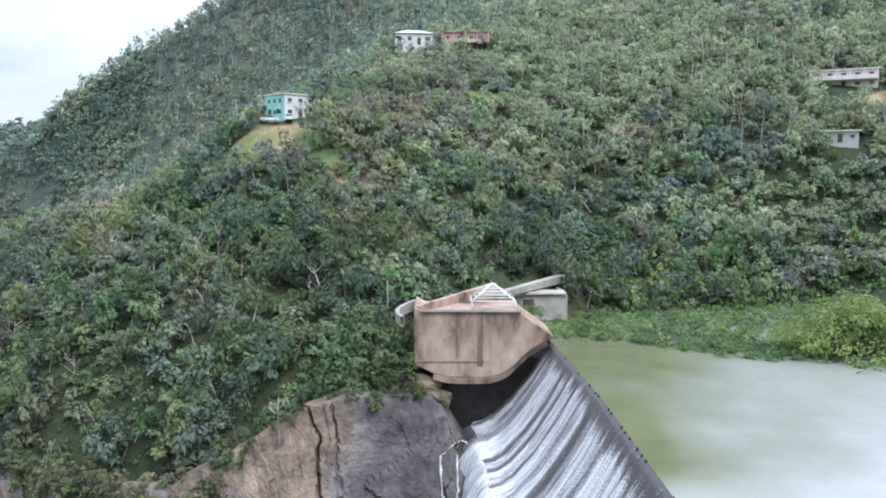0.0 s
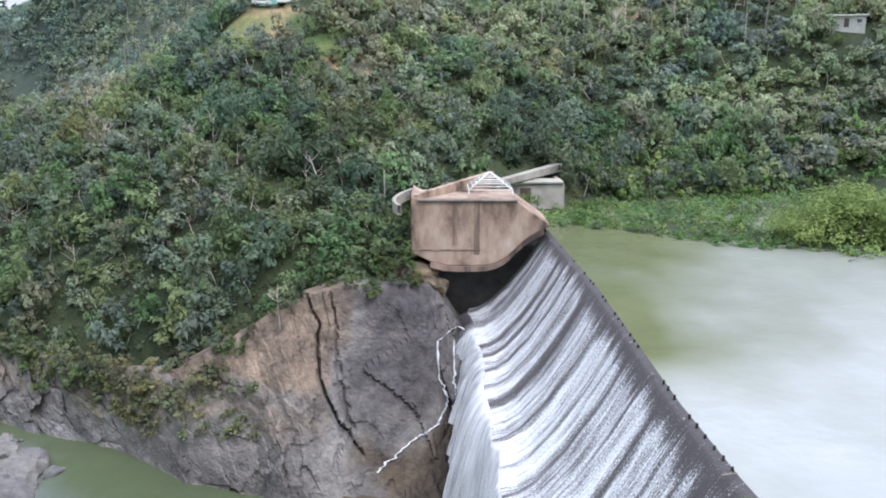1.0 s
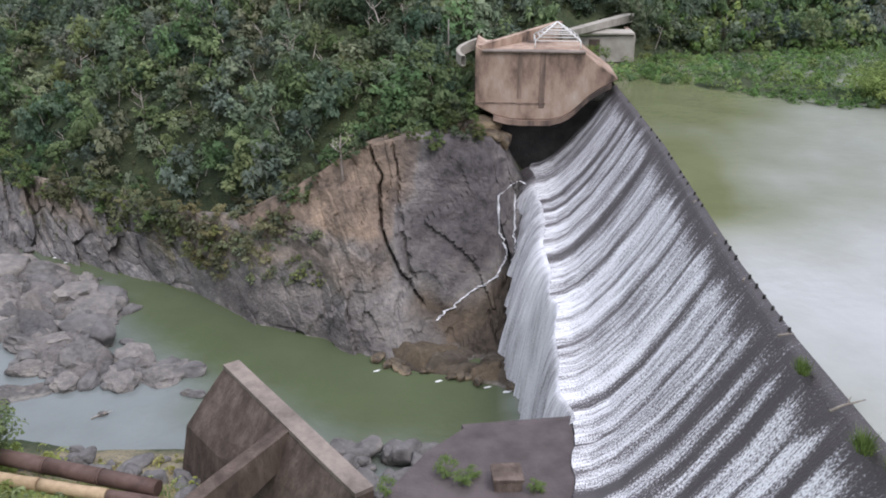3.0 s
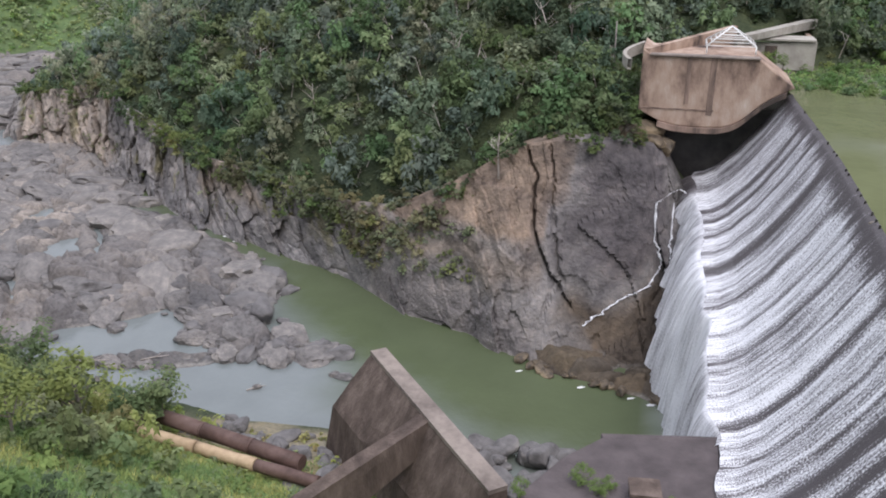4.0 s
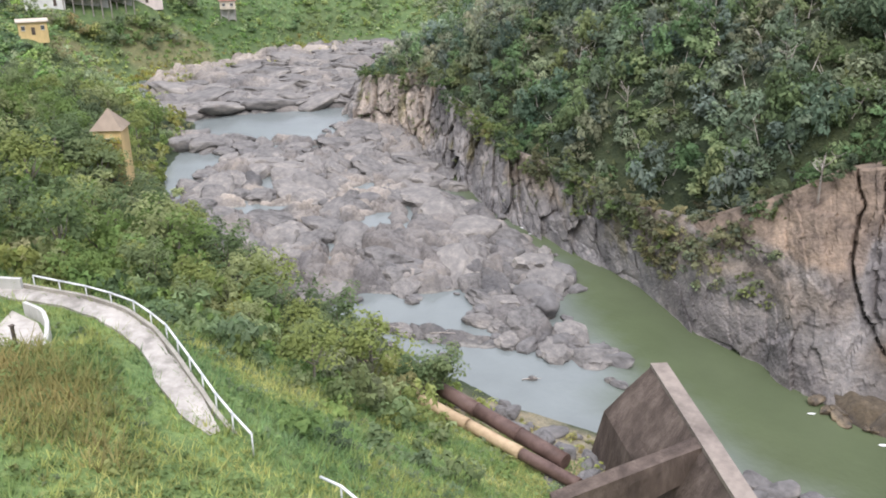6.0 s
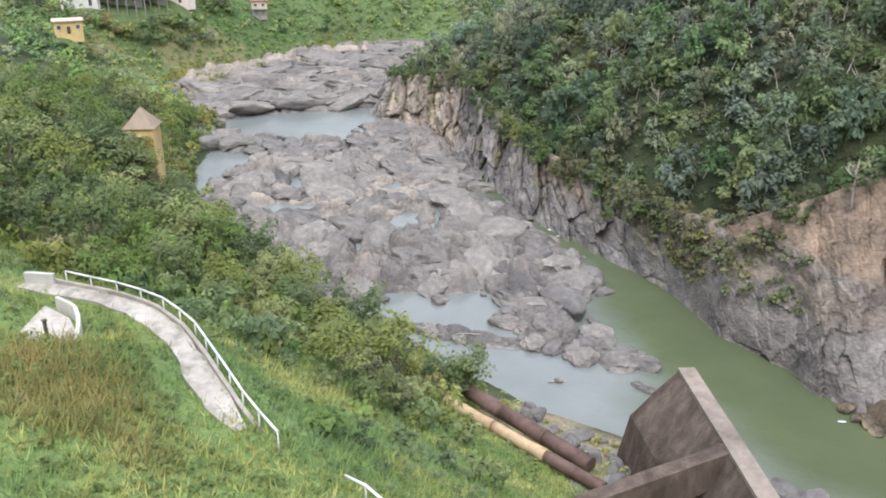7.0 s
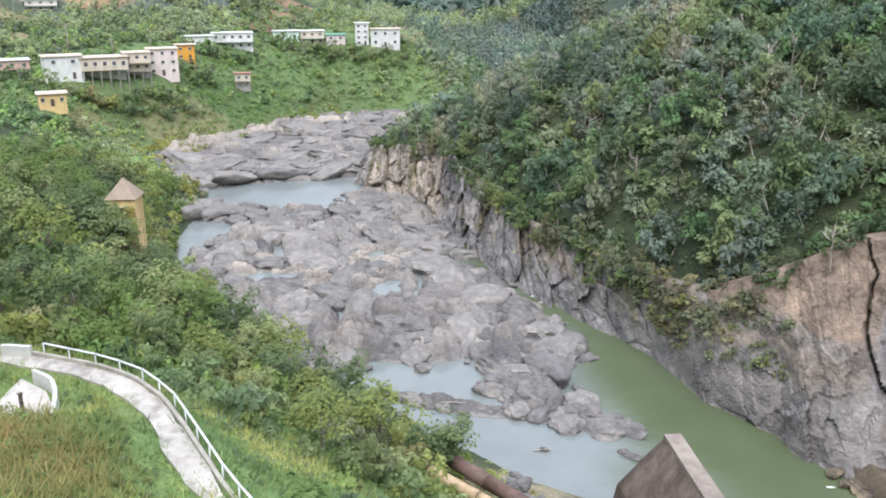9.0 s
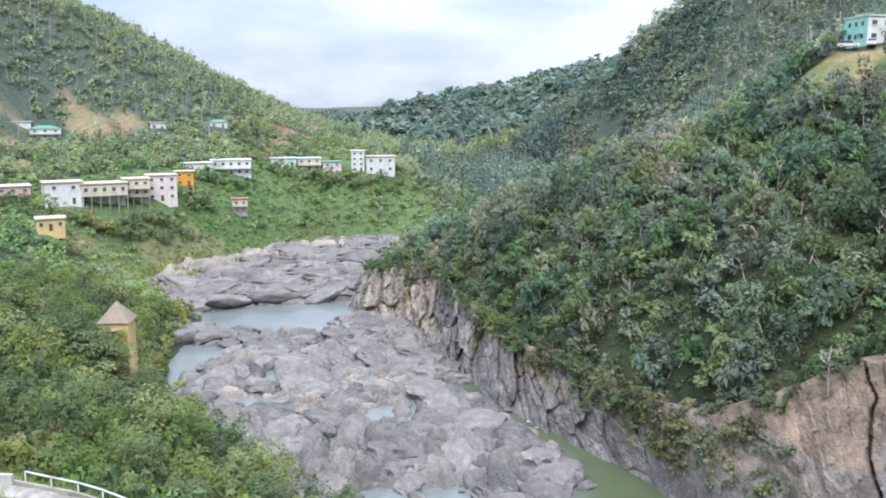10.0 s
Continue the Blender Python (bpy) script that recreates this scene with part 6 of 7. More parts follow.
woods("bank_scrub", np.stack([x, y, np.maximum(land(x, y), 1.0)], 1)[ok], 0.7 + 0.8 * rng.random(ok.sum()), 42, 6, 0.26, "yellow-green scrub and tan grass over the rocky bank", GREENS[[4, 5, 7, 4, 3]] * np.array([1.9, 1.75, 1.15]), flatness=0.6, rise=0.3,
      category="scrub", seed=660)
# the village slope
x, y = scatter(-345, -205, 105, 330, 3.4)
z = land(x, y)
ok = (side(x, y, NEAR_BANK) < -5) & ~bare_spots(x, y) & (rng.random(len(x)) < 0.8)
hs_ = np.array([(-272.9, 157.3), (-267.2, 168.8), (-266.4, 180.9), (-268, 192.5), (-279, 211), (-294, 228), (-289.5, 243), (-291, 275), (-284, 284), (-275, 290), (-265, 297), (-256, 302), (-286, 147), (-245, 136), (-266, 227)])
ok &= np.min(np.hypot(x[:, None] - hs_[None, :, 0] + 5.0, y[:, None] - hs_[None, :, 1] - 3.5), axis=1) > 8.0
woods("village_slope_shrubs", np.stack([x, y, z - 0.8], 1)[ok], 1.1 + 1.7 * rng.random(ok.sum()) ** 3, 85, 8, 0.24, "bright green shrubs and trees on the village slope", GREENS * np.array([2.3, 2.6, 2.1]), seed=600)
x, y = scatter(-300, -205, 125, 325, 2.3)
z = land(x, y)
ok = (side(x, y, NEAR_BANK) < -1) & (z < 27) & (np.min(np.hypot(x[:, None] - hs_[None, :, 0], y[:, None] - hs_[None, :, 1]), axis=1) > 5.5)
woods("village_slope_vines", np.stack([x, y, z - 0.5], 1)[ok], 0.9 + 0.6 * rng.random(ok.sum()), 46, 6, 0.26, "bright creepers and grass over the village slope", GREENS[[2, 3, 4, 3, 6]] * np.array([2.5, 3.0, 2.2]), flatness=0.5, rise=0.35, category="vines", seed=650)
fx_, fy_2 = [], []
for hx, hy in hs_[:14]:
    for k in range(5):
        fx_.append(hx + 6.5 + 3.0 * rng.random() + (k - 2) * 1.2), fy_2.append(hy - 4.0 - 2 * rng.random() + (k - 2) * 3.2)
fx_, fy_2 = np.array(fx_), np.array(fy_2)
fz_ = land(fx_, fy_2)
woods("village_trees", np.stack([fx_, fy_2, fz_ - 0.6], 1), 2.1 + 1.6 * rng.random(len(fx_)), 170, 11, 0.17, "leafy trees below the village houses", GREENS * 1.5, seed=620)
# thicket of the near bank
x, y = scatter(-215, -12, 28, 140, 2.6)
z = land(x, y)
d_n = -side(x, y, NEAR_BANK)
ok = (z > 0.15) & (d_n > np.where(x < -105, -4.5, 2.5)) & (np.abs(side(x, y, PATHWAY)) > 4.5) & (x < -14)
thick = (y > 31 + 0.28 * np.clip(x + 60, -200, 0) * -0.2) & (x < -36) & (y > np.interp(x, [-75, -60, -50, -38, -30], [20, 33, 35, 44, 60]))
ok &= ~((x > -51) & (x < -24) & (y > 55.5) & (y < 68))
ok &= thick | ((rng.random(len(x)) < 0.10) & (y > 30) & (x < -24))
woods("near_thicket", np.stack([x, y, z - 0.5], 1)[ok], 0.9 + 0.9 * rng.random(ok.sum()), 145, 10, 0.2, "leafy thicket on the near bank", GREENS * np.array([1.6, 1.6, 1.4]), seed=700, up=0.6, tallest=1.6)
x, y = scatter(-50, -22, 62, 73, 1.5)
z = land(x, y)
ok = (z > 0.3) & (fbm(x / 4, y / 4, 3, 161) > -0.22)
woods("waterside_scrub", np.stack([x, y, z - 0.3], 1)[ok], 0.45 + 0.5 * rng.random(ok.sum()), 90, 7, 0.2, "thin yellow-green scrub along the waterside", GREENS[[2, 4, 5, 7, 4]] * np.array([1.7, 1.6, 1.3]), flatness=0.7, rise=0.4, category="scrub", seed=720)
# plants along the reservoir
PLANTS = [(16, 131.5), (23, 130), (31, 124.5), (37, 119), (43, 114), (50, 112), (57, 108.5), (80, 98), (110, 120), (90, 162), (60, 163), (41, 155), (24, 151), (16, 140)]
x, y = scatter(14, 112, 96, 164, 1.7)
ok = inside(x, y, PLANTS) > -0.3
woods("reservoir_plants", np.stack([x, y, np.full(x.shape, 29.6)], 1)[ok], 0.9 + 0.6 * rng.random(ok.sum()), 80, 8, 0.19, "bright green water plants crowding the reservoir shore",
      GREENS[[2, 3, 3, 4, 2]] * np.array([1.45, 1.7, 1.5]), flatness=0.6, rise=0.35, category="water plants", seed=800)

x, y = scatter(18, 125, 146, 186, 2.2)
z = land(x, y)
shore = 151 + np.clip(x - 20, 0, 200) * 0.27
ok = (y > shore - 3) & (y < shore + 14 + 8 * fbm(x / 12, y / 12, 3, 163)) & (fbm(x / 9, y / 9, 3, 165) > -0.2) & (x > 23)
woods("shore_creepers", np.stack([x, y, z - 0.2], 1)[ok], 1.0 + 1.2 * rng.random(ok.sum()), 60, 7, 0.24, "bright creepers draped over the trees of the lake shore", GREENS[[2, 3, 4, 3, 1]] * np.array([1.6, 1.8, 1.6]),
      flatness=0.8, rise=0.6, category="creepers", seed=830, up=0.7, tallest=2.2)


def grass_field(name, spots, h, label, tints):
    """Tufts of bent blades."""
    n = len(spots)
    k = 7
    a = rng.random((n, k)) * 6.283
    lean_ = 0.3 + 1.1 * rng.random((n, k))
    hh = h[:, None] * (0.5 + 0.8 * rng.random((n, k)))
    base = spots[:, None, :] + np.stack([np.cos(a) * 0.12, np.sin(a) * 0.12, np.zeros_like(a)], -1)
    w = np.stack([-np.sin(a), np.cos(a), np.zeros_like(a)], -1) * (0.025 + 0.03 * rng.random((n, k)))[..., None]
    tip = base + np.stack([np.cos(a) * lean_ * hh, np.sin(a) * lean_ * hh, hh], -1)
    V = np.stack([base - w, base + w, tip], 2).reshape(-1, 3)
    zone_ = (fbm(spots[:, 0] / 6, spots[:, 1] / 6, 3, 143) * 0.9 + 0.5) * len(tints) + rng.normal(size=n) * 0.8
    T = tints[np.clip(zone_, 0, len(tints) - 1).astype(int)] * (0.7 + 0.6 * rng.random((n, 1)))
    brown = np.clip(1.4 - np.hypot((spots[:, 0] + 42.5) / 4.5, (spots[:, 1] - 19.5) / 3.2) + 0.5 * fbm(spots[:, 0] / 3, spots[:, 1] / 3, 3, 145), 0, 1)[:, None]
    T = np.repeat(T * (1 - 0.8 * brown) + np.array((1.5, 1.05, 0.85)) * (0.6 + 0.6 * rng.random((n, 1))) * 0.8 * brown, k * 3, axis=0)
    ob = mesh_of(name, V, np.arange(len(V)).reshape(-1, 3), M_GRASS)
    tint_mesh(ob, T)
    return tagged(ob, label, "grass", kind="stuff")


x, y = scatter(-90, 8, 8, 66, 0.42)
z = land(x, y)
ok = ((np.abs(side(x, y, PATHWAY) + 0.2) > 0.78 + 0.3 * fbm(x / 1.5, y / 1.5, 2, 147)) | (rng.random(len(x)) < np.clip((x + 39.5) / 4.5, 0, 1))) & (side(x, y, NEAR_BANK) < -0.5) & (y > 12) & (inside(x - 1.5, y + 1.1, [(-58.5, 28.2), (-55.2, 28.6), (-53.1, 27.6), (-51.0, 26.2), (-49.6, 24.2), (-52.4, 21.8), (-56, 24.5)]) < 0)
ok &= fbm(x / 5, y / 5, 3, 141) > -0.75
G_T = np.array([(0.72, 0.95, 0.85), (0.8, 1.02, 0.75), (1.0, 1.1, 0.8), (1.25, 1.2, 0.8), (1.5, 1.3, 0.95)]) * 1.2
grass_field("bank_grass", np.stack([x, y, z - 0.03], 1)[ok], (0.22 + 0.42 * rng.random(ok.sum()) ** 2) * (1 + 0.9 * np.clip(fbm(x[ok] / 5, y[ok] / 5, 3, 149), 0, 1)), "rank green and straw-coloured grass on the near slope", G_T)
x, y = scatter(-49, -28, 12, 26, 0.5)
z = land(x, y)
ok = (fbm(x / 4, y / 4, 3, 155) + 0.9 - np.hypot((x + 41) / 8, (y - 18.5) / 4.5) > 0.1) & (np.abs(side(x, y, PATHWAY)) > 2.2)
grass_field("dry_grass", np.stack([x, y, z - 0.03], 1)[ok], 0.6 + 0.6 * rng.random(ok.sum()), "tall dry brown grass on the slope above the path", np.array([(0.85, 1.0, 0.7), (1.1, 1.0, 0.75), (1.35, 1.1, 0.85), (1.2, 0.95, 0.8)]))
x, y = scatter(-80, 5, 10, 64, 0.95)
z = land(x, y)
ok = (np.abs(side(x, y, PATHWAY)) > 2.0) & (side(x, y, NEAR_BANK) < -1) & (fbm(x / 6, y / 6, 3, 151) > -0.35) & (y > 14) & (inside(x - 1.5, y + 1.1, [(-58.5, 28.2), (-55.2, 28.6), (-53.1, 27.6), (-51.0, 26.2), (-49.6, 24.2), (-52.4, 21.8), (-56, 24.5)]) < -0.4)
woods("bank_vines", np.stack([x, y, z - 0.35], 1)[ok], 0.4 + 0.5 * rng.random(ok.sum()), 36, 6, 0.22, "low leafy vines creeping over the near slope", GREENS[[2, 3, 4, 3]] * 1.5, flatness=0.5, rise=0.3,
      category="vines", seed=900)


# single trees of the near bank
def tree_kind(seed, leaves=1150):
    """Crown and trunk meshes of one kind of tree, about 1 m in radius and 2 m tall."""
    c = crown(leaves, 22, seed, 0.075, 0.8, 1.15).reshape(-1, 3)
    ob = mesh_of("crown", c, np.arange(len(c)).reshape(-1, 3), M_LEAF)
    r = np.random.default_rng(seed)
    bm = bmesh.new()
    me = bpy.data.meshes.new("trunk")
    tops = [(0, 0, 1.2)] + [(0.5 * math.cos(a), 0.5 * math.sin(a), 1.0 + 0.4 * r.random()) for a in r.random(4) * 6.283]
    tmp = [tube([(0, 0, -0.1), (0.03, 0.02, 0.6), tops[0]], 0, 7, True, [0.07, 0.05, 0.02])] + \
          [tube([(0.02, 0.01, 0.4 + 0.1 * k), (tops[k][0] * 0.5, tops[k][1] * 0.5, 0.75), tops[k]], 0, 5, True, [0.035, 0.025, 0.01]) for k in range(1, 5)]
    for b in tmp:
        m2 = bpy.data.meshes.new("limb")
        b.to_mesh(m2)
        b.free()
        bm.from_mesh(m2)
        bpy.data.meshes.remove(m2)
    bm.to_mesh(me)
    bm.free()
    me.materials.append(M_BARK)
    return ob, me


KINDS = []
for k in range(6):
    ob, trunk_me = tree_kind(40 + k)
    tint_mesh(ob, np.tile(GREENS[k] * np.array([1.08, 1.05, 0.9]) * (1.5 + 0.1 * (k % 3)), (len(ob.data.vertices), 1)))
    KINDS.append((ob.data, trunk_me))
    bpy.data.objects.remove(ob)


ob, trunk_me = tree_kind(47)
tint_mesh(ob, np.repeat(np.where(np.random.default_rng(5).random((1150, 1)) < 0.45, np.array([[3.0, 2.2, 0.7]]), np.array([[1.5, 1.5, 0.9]])), 3, axis=0))
KINDS.append((ob.data, trunk_me))
bpy.data.objects.remove(ob)


def tree(x, y, size, kind, label="leafy green tree on the near bank", group="trees of the near bank", z=None, name="tree"):
    z = float(land(np.array([x]), np.array([y]))[0]) if z is None else z
    t_ = thing(name, label, "tree", pose(x, y, z - 0.1, 0, 0, 360 * rng.random()) @ Matrix.Diagonal((size, size, size * (0.9 + 0.4 * rng.random()), 1)), group)
    for nm, me in (("crown", KINDS[kind][0]), ("trunk", KINDS[kind][1])):
        o = new(nm, me)
        o.parent = t_


x, y = scatter(-205, -44, 30, 125, 6.2)
d_n = -side(x, y, NEAR_BANK)
ok = (d_n > 4) & (d_n < 60) & (np.abs(side(x, y, PATHWAY)) > 5.5) & (y > np.interp(x, [-75, -62, -50, -38], [20, 36, 38, 52])) & (np.hypot(x + 124.8, y - 79.6) > 6) & (rng.random(len(x)) < 0.7)
for px_, py_ in zip(x[ok][:170], y[ok][:170]):
    tree(px_, py_, (2.0 if px_ > -70 else 2.6) + 1.7 * rng.random(), int(rng.integers(0, 6)))
for px_, py_, s_, k_ in ((-29.3, 200.2, 1.7, 1), (-22.6, 200, 1.4, 2), (-2.5, 257.5, 2.2, 0), (-13, 259, 2.0, 1), (-17, 262, 2.8, 0), (3.0, 258, 1.6, 2), (-44, 198, 2.0, 4), (94, 212, 1.8, 1), (108, 207, 2.0, 0), (86, 190, 1.4, 3)):
    tree(px_, py_, s_, k_, "round dark green tree beside a hill house", "")
for px_, py_, s_, k_ in ((12.8, 137.5, 1.0, 4), (14.6, 138.5, 1.1, 3), (13.6, 140.5, 1.0, 4), (16.2, 140.5, 1.1, 3), (10.8, 142, 1.0, 4)):
    tree(px_, py_, s_, k_, "leafy bush rooted on the abutment top", "", 33.0 - 1.6 * s_, "bush")
def broad_bush(x, y, size, seed, label):
    """One spreading bush of many fine leaves on a short forked trunk."""
    c = crown(5200, 46, seed, 0.038, 0.62, 0.5, 0.7).reshape(-1, 3)
    ob = thing("bush", label, "bush", pose(x, y, 29.2, 0, 0, 40 * seed) @ Matrix.Diagonal((size, size, size * 1.0, 1)))
    leaves_ = mesh_of("crown", c, np.arange(len(c)).reshape(-1, 3), M_LEAF)
    leaves_.parent = ob
    r = np.random.default_rng(seed)
    tint_mesh(leaves_, np.repeat(np.array([(2.3, 2.5, 1.4)]) * (0.75 + 0.5 * r.random((5200, 1))), 3, axis=0))
    part("trunk", tube([(0, 0, -0.2), (0.05, 0.02, 0.2), (0.1, 0.1, 0.6)], 0, 6, True, [0.06, 0.04, 0.02]), M_BARK, ob)


for k, (px_, py_, s_) in enumerate(((58, 117, 7.0), (51.5, 118.5, 5.2), (65, 114, 6.6), (60, 120.5, 6.8), (71, 117, 7.0))):
    broad_bush(px_, py_, s_, 70 + k, "broad bright green bush standing in the reservoir")
for px_, py_, s_, k_ in ((-119.5, 75.5, 3.2, 5), (-116, 78.5, 3.0, 1), (-113.5, 75, 3.0, 2), (-122.5, 73.8, 3.4, 2), (-117, 72.5, 3.2, 4), (-118, 81.5, 2.6, 3), (-121, 84, 2.4, 0)):
    tree(px_, py_, s_, k_, "leafy tree crowding the tan hut")
tree(-121.2, 77.2, 2.5, 6, "small tree covered in yellow blossom before the tan hut", "", 14.6)
tree(-122.4, 75.6, 2.4, 6, "small tree covered in yellow blossom before the tan hut", "", 14.0)
for px_, py_, s_ in ((-3.4, 52.0, 0.9), (-2.2, 51.2, 0.75), (-1.4, 52.2, 0.6), (2.9, 50.6, 0.6), (3.5, 50.9, 0.45), (-7.5, 49.6, 0.7)):
    tree(px_, py_, s_, 3, "leafy green shrub growing on the apron", "", 15.6, "shrub")
for px_, py_, s_ in ((-3, 45.5, 1.5), (-1, 46.5, 1.2), (5, 44.5, 1.0), (-7.5, 47.0, 1.3), (-16, 55, 1.3), (-19, 52, 1.2), (-13, 52, 1.4)):
    tree(px_, py_, s_, 5, "young leafy shrub before the apron", "", None, "shrub")


# ---------------------------------------------------------------- dead trees, palms, tufts and drift
def dead_tree(x, y, size, seed, label="bare bleached dead tree with forked branches", z=None, lean=0.0):
    r = np.random.default_rng(seed)
    z = float(land(np.array([x]), np.array([y]))[0]) if z is None else z
    t_ = thing("dead_tree", label, "dead tree", pose(x, y, z - 0.2, lean, lean * 0.5, 360 * r.random()), "dead trees")
    top = Vector((0.12 * size * r.normal(), 0.12 * size * r.normal(), size))
    mid = top * 0.5 + Vector((0.05 * size * r.normal(), 0.05 * size * r.normal(), 0))
    part("trunk", tube([(0, 0, 0), mid, top], 0, 6, True, [0.028 * size, 0.02 * size, 0.006 * size]), M_DEAD, t_)
    for k in range(7):
        f = 0.35 + 0.55 * r.random()
        s = Vector((0, 0, 0)).lerp(mid, f * 2) if f < 0.5 else mid.lerp(top, f * 2 - 1)
        a = 6.283 * r.random()
        e = s + Vector((math.cos(a), math.sin(a), 0.5 + 0.6 * r.random())) * size * (0.18 + 0.22 * r.random())
        m = s.lerp(e, 0.5) + Vector((0, 0, -0.03 * size))
        br = part("branch", tube([s, m, e], 0, 5, True, [0.013 * size, 0.009 * size, 0.003 * size]), M_DEAD, t_)
        for q in range(2):
            g = e + Vector((r.normal(), r.normal(), 0.6)) * size * 0.1
            part("twig", tube([m.lerp(e, 0.3 + 0.4 * q), g], 0, 4, True, [0.006 * size, 0.002 * size]), M_DEAD, br)


for k, (x, y, s) in enumerate(((-43, 150, 7), (-40, 152, 6), (-46, 148, 6), (-19, 137, 6), (-16, 139, 5), (-62, 160, 7), (-70, 175, 8), (-24, 160, 6), (-55, 190, 8), (-90, 190, 7), (-100, 180, 6), (-76, 150, 6),
                               (-33, 134, 5), (-60, 138, 5), (10, 185, 7), (40, 200, 8), (62, 215, 9), (50, 225, 9), (70, 235, 9), (30, 240, 9), (55, 205, 8), (84, 240, 9), (-50, 214, 10), (-58, 212, 8))):
    dead_tree(x, y, s, 60 + k)
dead_tree(-21.2, 108.6, 6.0, 99, "pale forked dead tree rooted on the cliff brink", 20.5, 10)
def sticks(name, label, foot, head, wide, fork):
    """Thin bare stems, each with three forks."""
    m = len(foot)
    out = []
    for s0, e0, w in [(foot, head, wide)] + [(foot * (1 - f) + head * f, (foot * (1 - f) + head * f) + np.stack([rng.normal(size=m) * fork, rng.normal(size=m) * fork, fork * (0.3 + rng.random(m))], 1), wide * 0.55) for f in (0.45, 0.62, 0.8)]:
        for q in range(3):
            a, c = q * 2.094, (q + 1) * 2.094
            out.append(np.stack([s0 + np.array([math.cos(a) * w, math.sin(a) * w, 0]), s0 + np.array([math.cos(c) * w, math.sin(c) * w, 0]), e0], 1))
    out = np.concatenate(out).reshape(-1, 3)
    return tagged(mesh_of(name, out, np.arange(len(out)).reshape(-1, 3), M_DEAD), label, "branches", kind="stuff")


x, y = scatter(-480, 260, 190, 570, 7.6)
z = land(x, y)
ok = ((x < -300) & (y < 430) & (z > 40) | (y > 395) & (x > -320) & (x < 60) | (x > 20) & (y > 195) & (y < 400)) & ~bare_spots(x, y) & (rng.random(len(x)) < 0.75)
n = int(ok.sum())
foot_ = np.stack([x[ok], y[ok], z[ok] - 0.5], 1)
head_ = foot_ + np.stack([rng.normal(size=n) * 0.8, rng.normal(size=n) * 0.8, 8 + 5 * rng.random(n)], 1)
sticks("bare_trunks", "grey bare trunks of storm-stripped trees on the upper slopes", foot_, head_, 0.2, 1.4)


x, y = scatter(-175, 130, 108, 290, 4.8)
z = land(x, y)
ok = wooded(x, y, z) & (rng.random(len(x)) < 0.55)
n = int(ok.sum())
foot_ = np.stack([x[ok], y[ok], z[ok] + 0.6], 1)
sticks("bare_branches", "pale bare branches standing out of the hillside scrub", foot_, foot_ + np.stack([rng.normal(size=n) * 1.3, rng.normal(size=n) * 1.0, 2.4 + 2.6 * rng.random(n)], 1), 0.11, 1.3)


def palm(x, y, h, seed, size=2.4):
    r = np.random.default_rng(seed)
    z = float(land(np.array([x]), np.array([y]))[0])
    p = thing("palm_tree", "slender palm tree with drooping fronds", "palm", pose(x, y, z - 0.2, 0, 0, 0), "palms on the hillside")
    part("trunk", tube([(0, 0, 0), (0.2, 0, h * 0.5), (0.1, 0.1, h)], 0, 7, True, [0.22, 0.16, 0.12]), M_BARK, p)
    for k in range(13):
        a = k * 0.483 * 2 + r.random() * 0.4
        bm = bmesh.new()
        prev = None
        for i in range(7):
            u = i / 6
            c = Vector((0.1 + math.cos(a) * size * u, 0.1 + math.sin(a) * size * u, h + 0.9 * size * u * (0.55 + 0.3 * (k % 3)) - size * (0.9 + 0.3 * (k % 2)) * u * u))
            w = Vector((-math.sin(a), math.cos(a), -0.35)) * 0.42 * math.sin(math.pi * min(1, u * 0.9 + 0.12))
            w2 = Vector((math.sin(a), -math.cos(a), -0.35)) * 0.42 * math.sin(math.pi * min(1, u * 0.9 + 0.12))
            row = [bm.verts.new(c + w2), bm.verts.new(c), bm.verts.new(c + w)]
            if prev:
                bm.faces.new((prev[0], prev[1], row[1], row[0]))
                bm.faces.new((prev[1], prev[2], row[2], row[1]))
            prev = row
        o = part("frond", bm, M_LEAF, p)
        tint_mesh(o, np.tile(np.array((1.3, 1.25, 0.9)), (len(o.data.vertices), 1)))


for k, (x, y, h) in enumerate(((-9.4, 169, 7.5), (-48, 197, 5.5), (-20, 180, 6), (-7, 172, 5), (-54, 196, 6), (-13, 250, 8), (-30, 222, 9), (-22, 218, 8), (40, 262, 7))):
    palm(x, y, h, k)


def tuft(x, y, z, size, label):
    n = 260
    r = np.random.default_rng(int(x * 31 + y * 7))
    a, u = r.random(n) * 6.283, r.random(n) ** 0.5
    base = np.stack([np.cos(a) * u * 0.5, np.sin(a) * u * 0.7, np.zeros(n)], 1) * size
    tip = base * 1.7 + np.stack([r.normal(size=n) * 0.2, r.normal(size=n) * 0.2, 0.4 + 0.8 * r.random(n)], 1) * size
    w = np.stack([-np.sin(a), np.cos(a), 0 * a], 1) * 0.035 * size
    V = np.stack([base - w, base + w, tip], 1).reshape(-1, 3)
    o = mesh_of("grass_tuft", V, np.arange(len(V)).reshape(-1, 3), M_GRASS)
    o.location = (x, y, z)
    tint_mesh(o, np.repeat(np.array([(0.8, 0.95, 0.6)]) * (0.6 + 0.8 * r.random((n, 1))), 3, axis=0))
    tagged(o, label, "grass tuft", "tufts on the dam crest")


for x, y, s in ((17.6, 44.4, 0.75), (18.2, 36.9, 0.9), (19.0, 34.6, 0.95)):
    tuft(x, y, 29.9, s, "green grass tuft rooted on the dam crest")
tuft(11.8, 36.0, 21.5, 1.8, "straw-coloured grass tuft on the spillway edge")


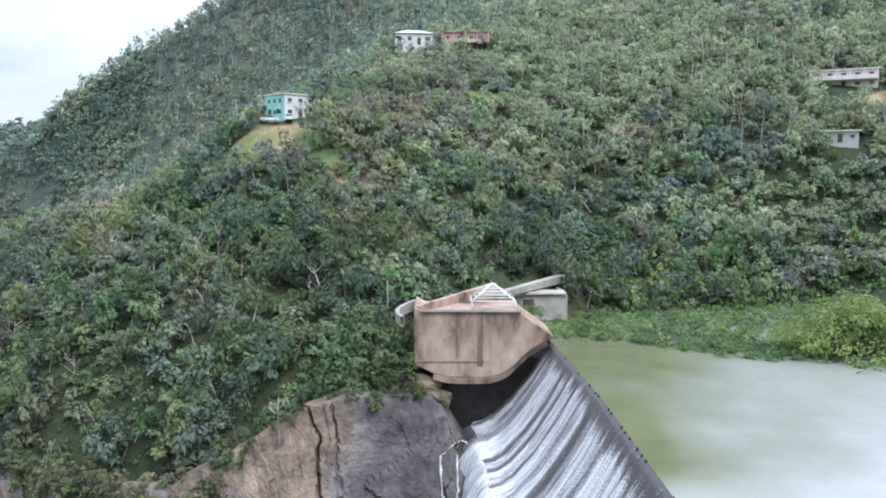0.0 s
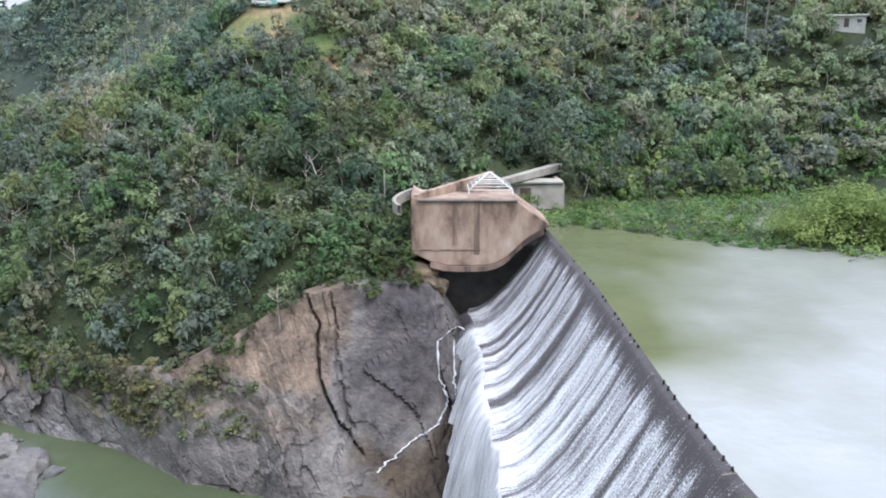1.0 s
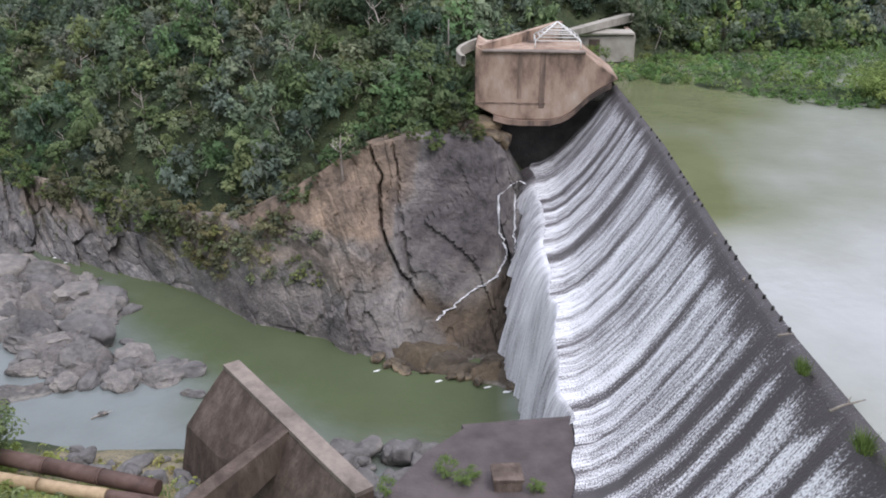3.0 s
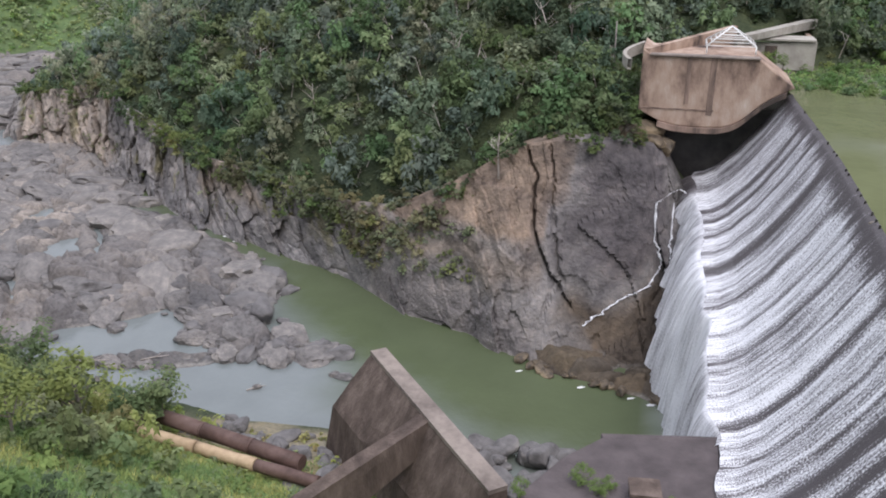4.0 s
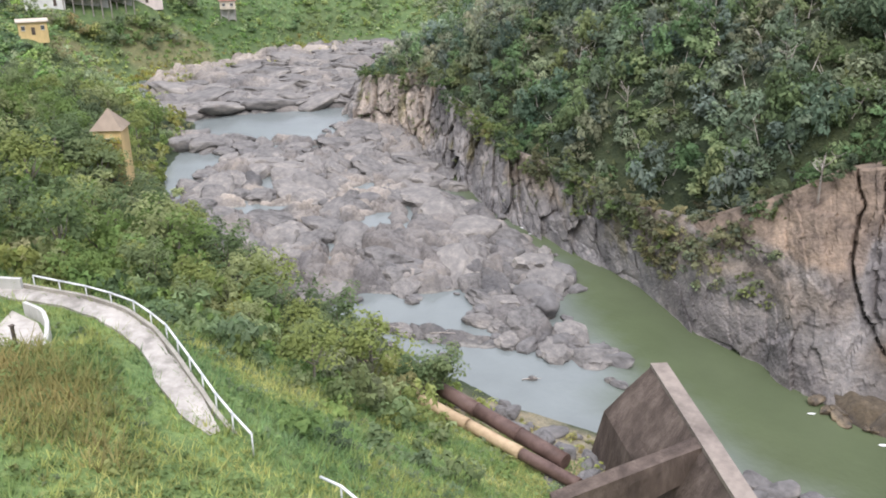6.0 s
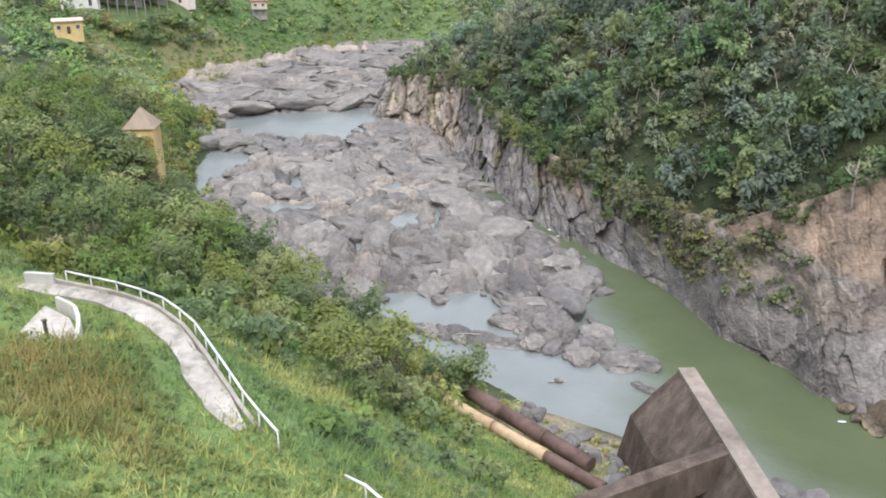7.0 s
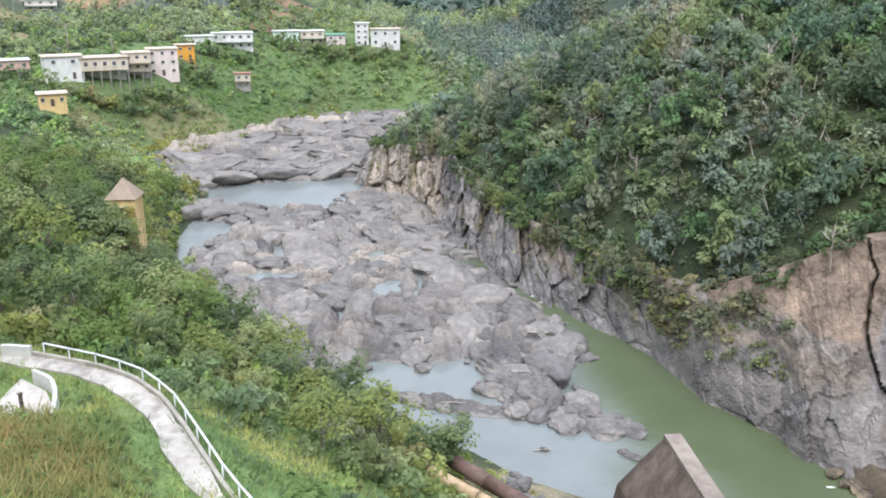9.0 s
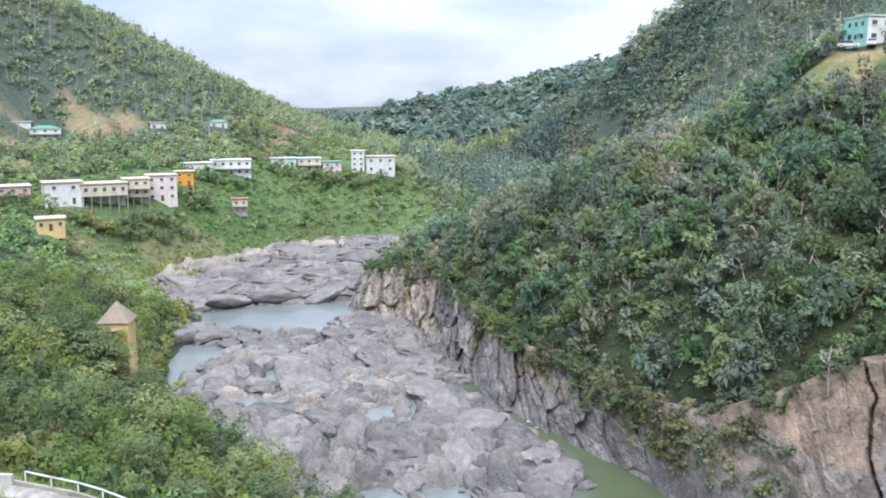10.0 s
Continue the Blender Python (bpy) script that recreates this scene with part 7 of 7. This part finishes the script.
def drift(x, y, z, size, turn, label="bleached driftwood branch stranded at the water"):
    d = thing("driftwood", label, "driftwood", pose(x, y, z, 0, 0, turn), "driftwood")
    part("stem", tube([(-size, 0, 0), (-0.2 * size, 0.1 * size, 0.12 * size), (size, 0, 0.3 * size)], 0, 6, True, [0.09, 0.08, 0.03]), M_BARK if z > 20 else M_DEAD, d)
    part("branch", tube([(0, 0.06 * size, 0.15 * size), (0.5 * size, 0.4 * size, 0.35 * size)], 0, 5, True, [0.05, 0.02]), M_BARK if z > 20 else M_DEAD, d)


for x, y, z, s, t in ((18.6, 40.3, 30.15, 1.1, 20), (17.8, 48.5, 30.1, 0.5, 5), (17.4, 57, 30.1, 0.25, 60), (17.3, 66, 30.1, 0.25, 100), (17.3, 74, 30.1, 0.3, 40), (-45, 81, 0.1, 1.2, 30),
                      (-67, 80, 0.9, 2.4, 10), (-60, 83, 0.9, 1.8, 20), (55, 107, 30.2, 3.0, 15)):
    drift(x, y, z, s, t)

# pale foam where the water drops between the rocks
def foam(x, y, z, size, turn):
    bm = bmesh.new()
    r = np.random.default_rng(int(abs(x * 13 + y)))
    ring = [bm.verts.new((math.cos(a) * size * (0.7 + 0.6 * r.random()), math.sin(a) * size * 0.45 * (0.7 + 0.6 * r.random()), 0.05)) for a in np.linspace(0, 6.283, 13)[:-1]]
    c = bm.verts.new((0, 0, 0.22 * size))
    for i in range(12):
        bm.faces.new((ring[i], ring[(i + 1) % 12], c))
    o = part("foam", bm, M_WHITE, None)
    o.matrix_world = pose(x, y, z, 0, 0, turn)
    tagged(o, "patch of white foam between river rocks", "foam", "foam patches")


for x, y, s in ((-73, 126.5, 1.5), (-70.5, 124.5, 1.0), (-53.5, 106.5, 0.9), (-56, 104.5, 0.8), (-15, 93.5, 0.8), (-7, 91.6, 0.9), (-1, 90.6, 0.9), (1.5, 89.8, 1.1)):
    foam(x, y, 0.04, s * 0.55, 30)


# thin side streams over the rock beside the fall
from mathutils import bvhtree

rock_tree = bvhtree.BVHTree.FromPolygons([v.co[:] for v in cliff.data.vertices], [p.vertices[:] for p in cliff.data.polygons])


def rivulet(points, width, label):
    p = along(points, 0.35)
    r = np.random.default_rng(len(p))
    w = width * (0.25 + 0.9 * r.random(len(p)))
    jx = 0.7 * np.array([noise.noise((i * 0.6, points[0][0], 1.0)) for i in range(len(p))])
    for q in p:
        hit = rock_tree.ray_cast(Vector((q[0], q[1] - 45, q[2])), Vector((0, 1, 0)))[0]
        if hit:
            q[1] = hit.y - 0.12
    p[1:-1, 1] = np.minimum(p[1:-1, 1], (p[:-2, 1] + p[2:, 1]) / 2)
    rows = [np.stack([p[:, 0] + jx + k * w, p[:, 1] - (0.25 if abs(k) < 0.1 else 0.0), p[:, 2]], 1) for k in (-0.5, 0, 0.5)]
    o = mesh_of("side_stream", np.stack(rows, 1).reshape(-1, 3), grid_faces(len(p), 3), M_SPILL, True)
    flowing(o, np.tile(np.arange(3) * width, len(p)), np.repeat(np.arange(len(p)) * 0.5, 3), np.repeat(0.05 + 0.35 * r.random(len(p)), 3))
    tagged(o, label, "stream", "side streams")


rivulet([(-0.3, 116.0, 16.7), (0, 114.0, 12), (1.1, 110.3, 9.2), (-0.1, 106.9, 7.4), (-3.1, 103.9, 6.2), (-5.7, 102.4, 4.9), (-8.3, 100.8, 3.4)], 0.42, "thin white stream sliding down the rock beside the fall")
rivulet([(2.0, 117.0, 15.8), (2.0, 114.7, 11.9), (2.2, 110.4, 9.6), (1.9, 108.8, 8.2)], 0.3, "thin white stream threading the dark ledge")
rivulet([(-0.3, 116.0, 16.7), (1.6, 116.6, 17.2), (3.6, 117.4, 17.6)], 0.35, "white water spilling along the rock shelf")
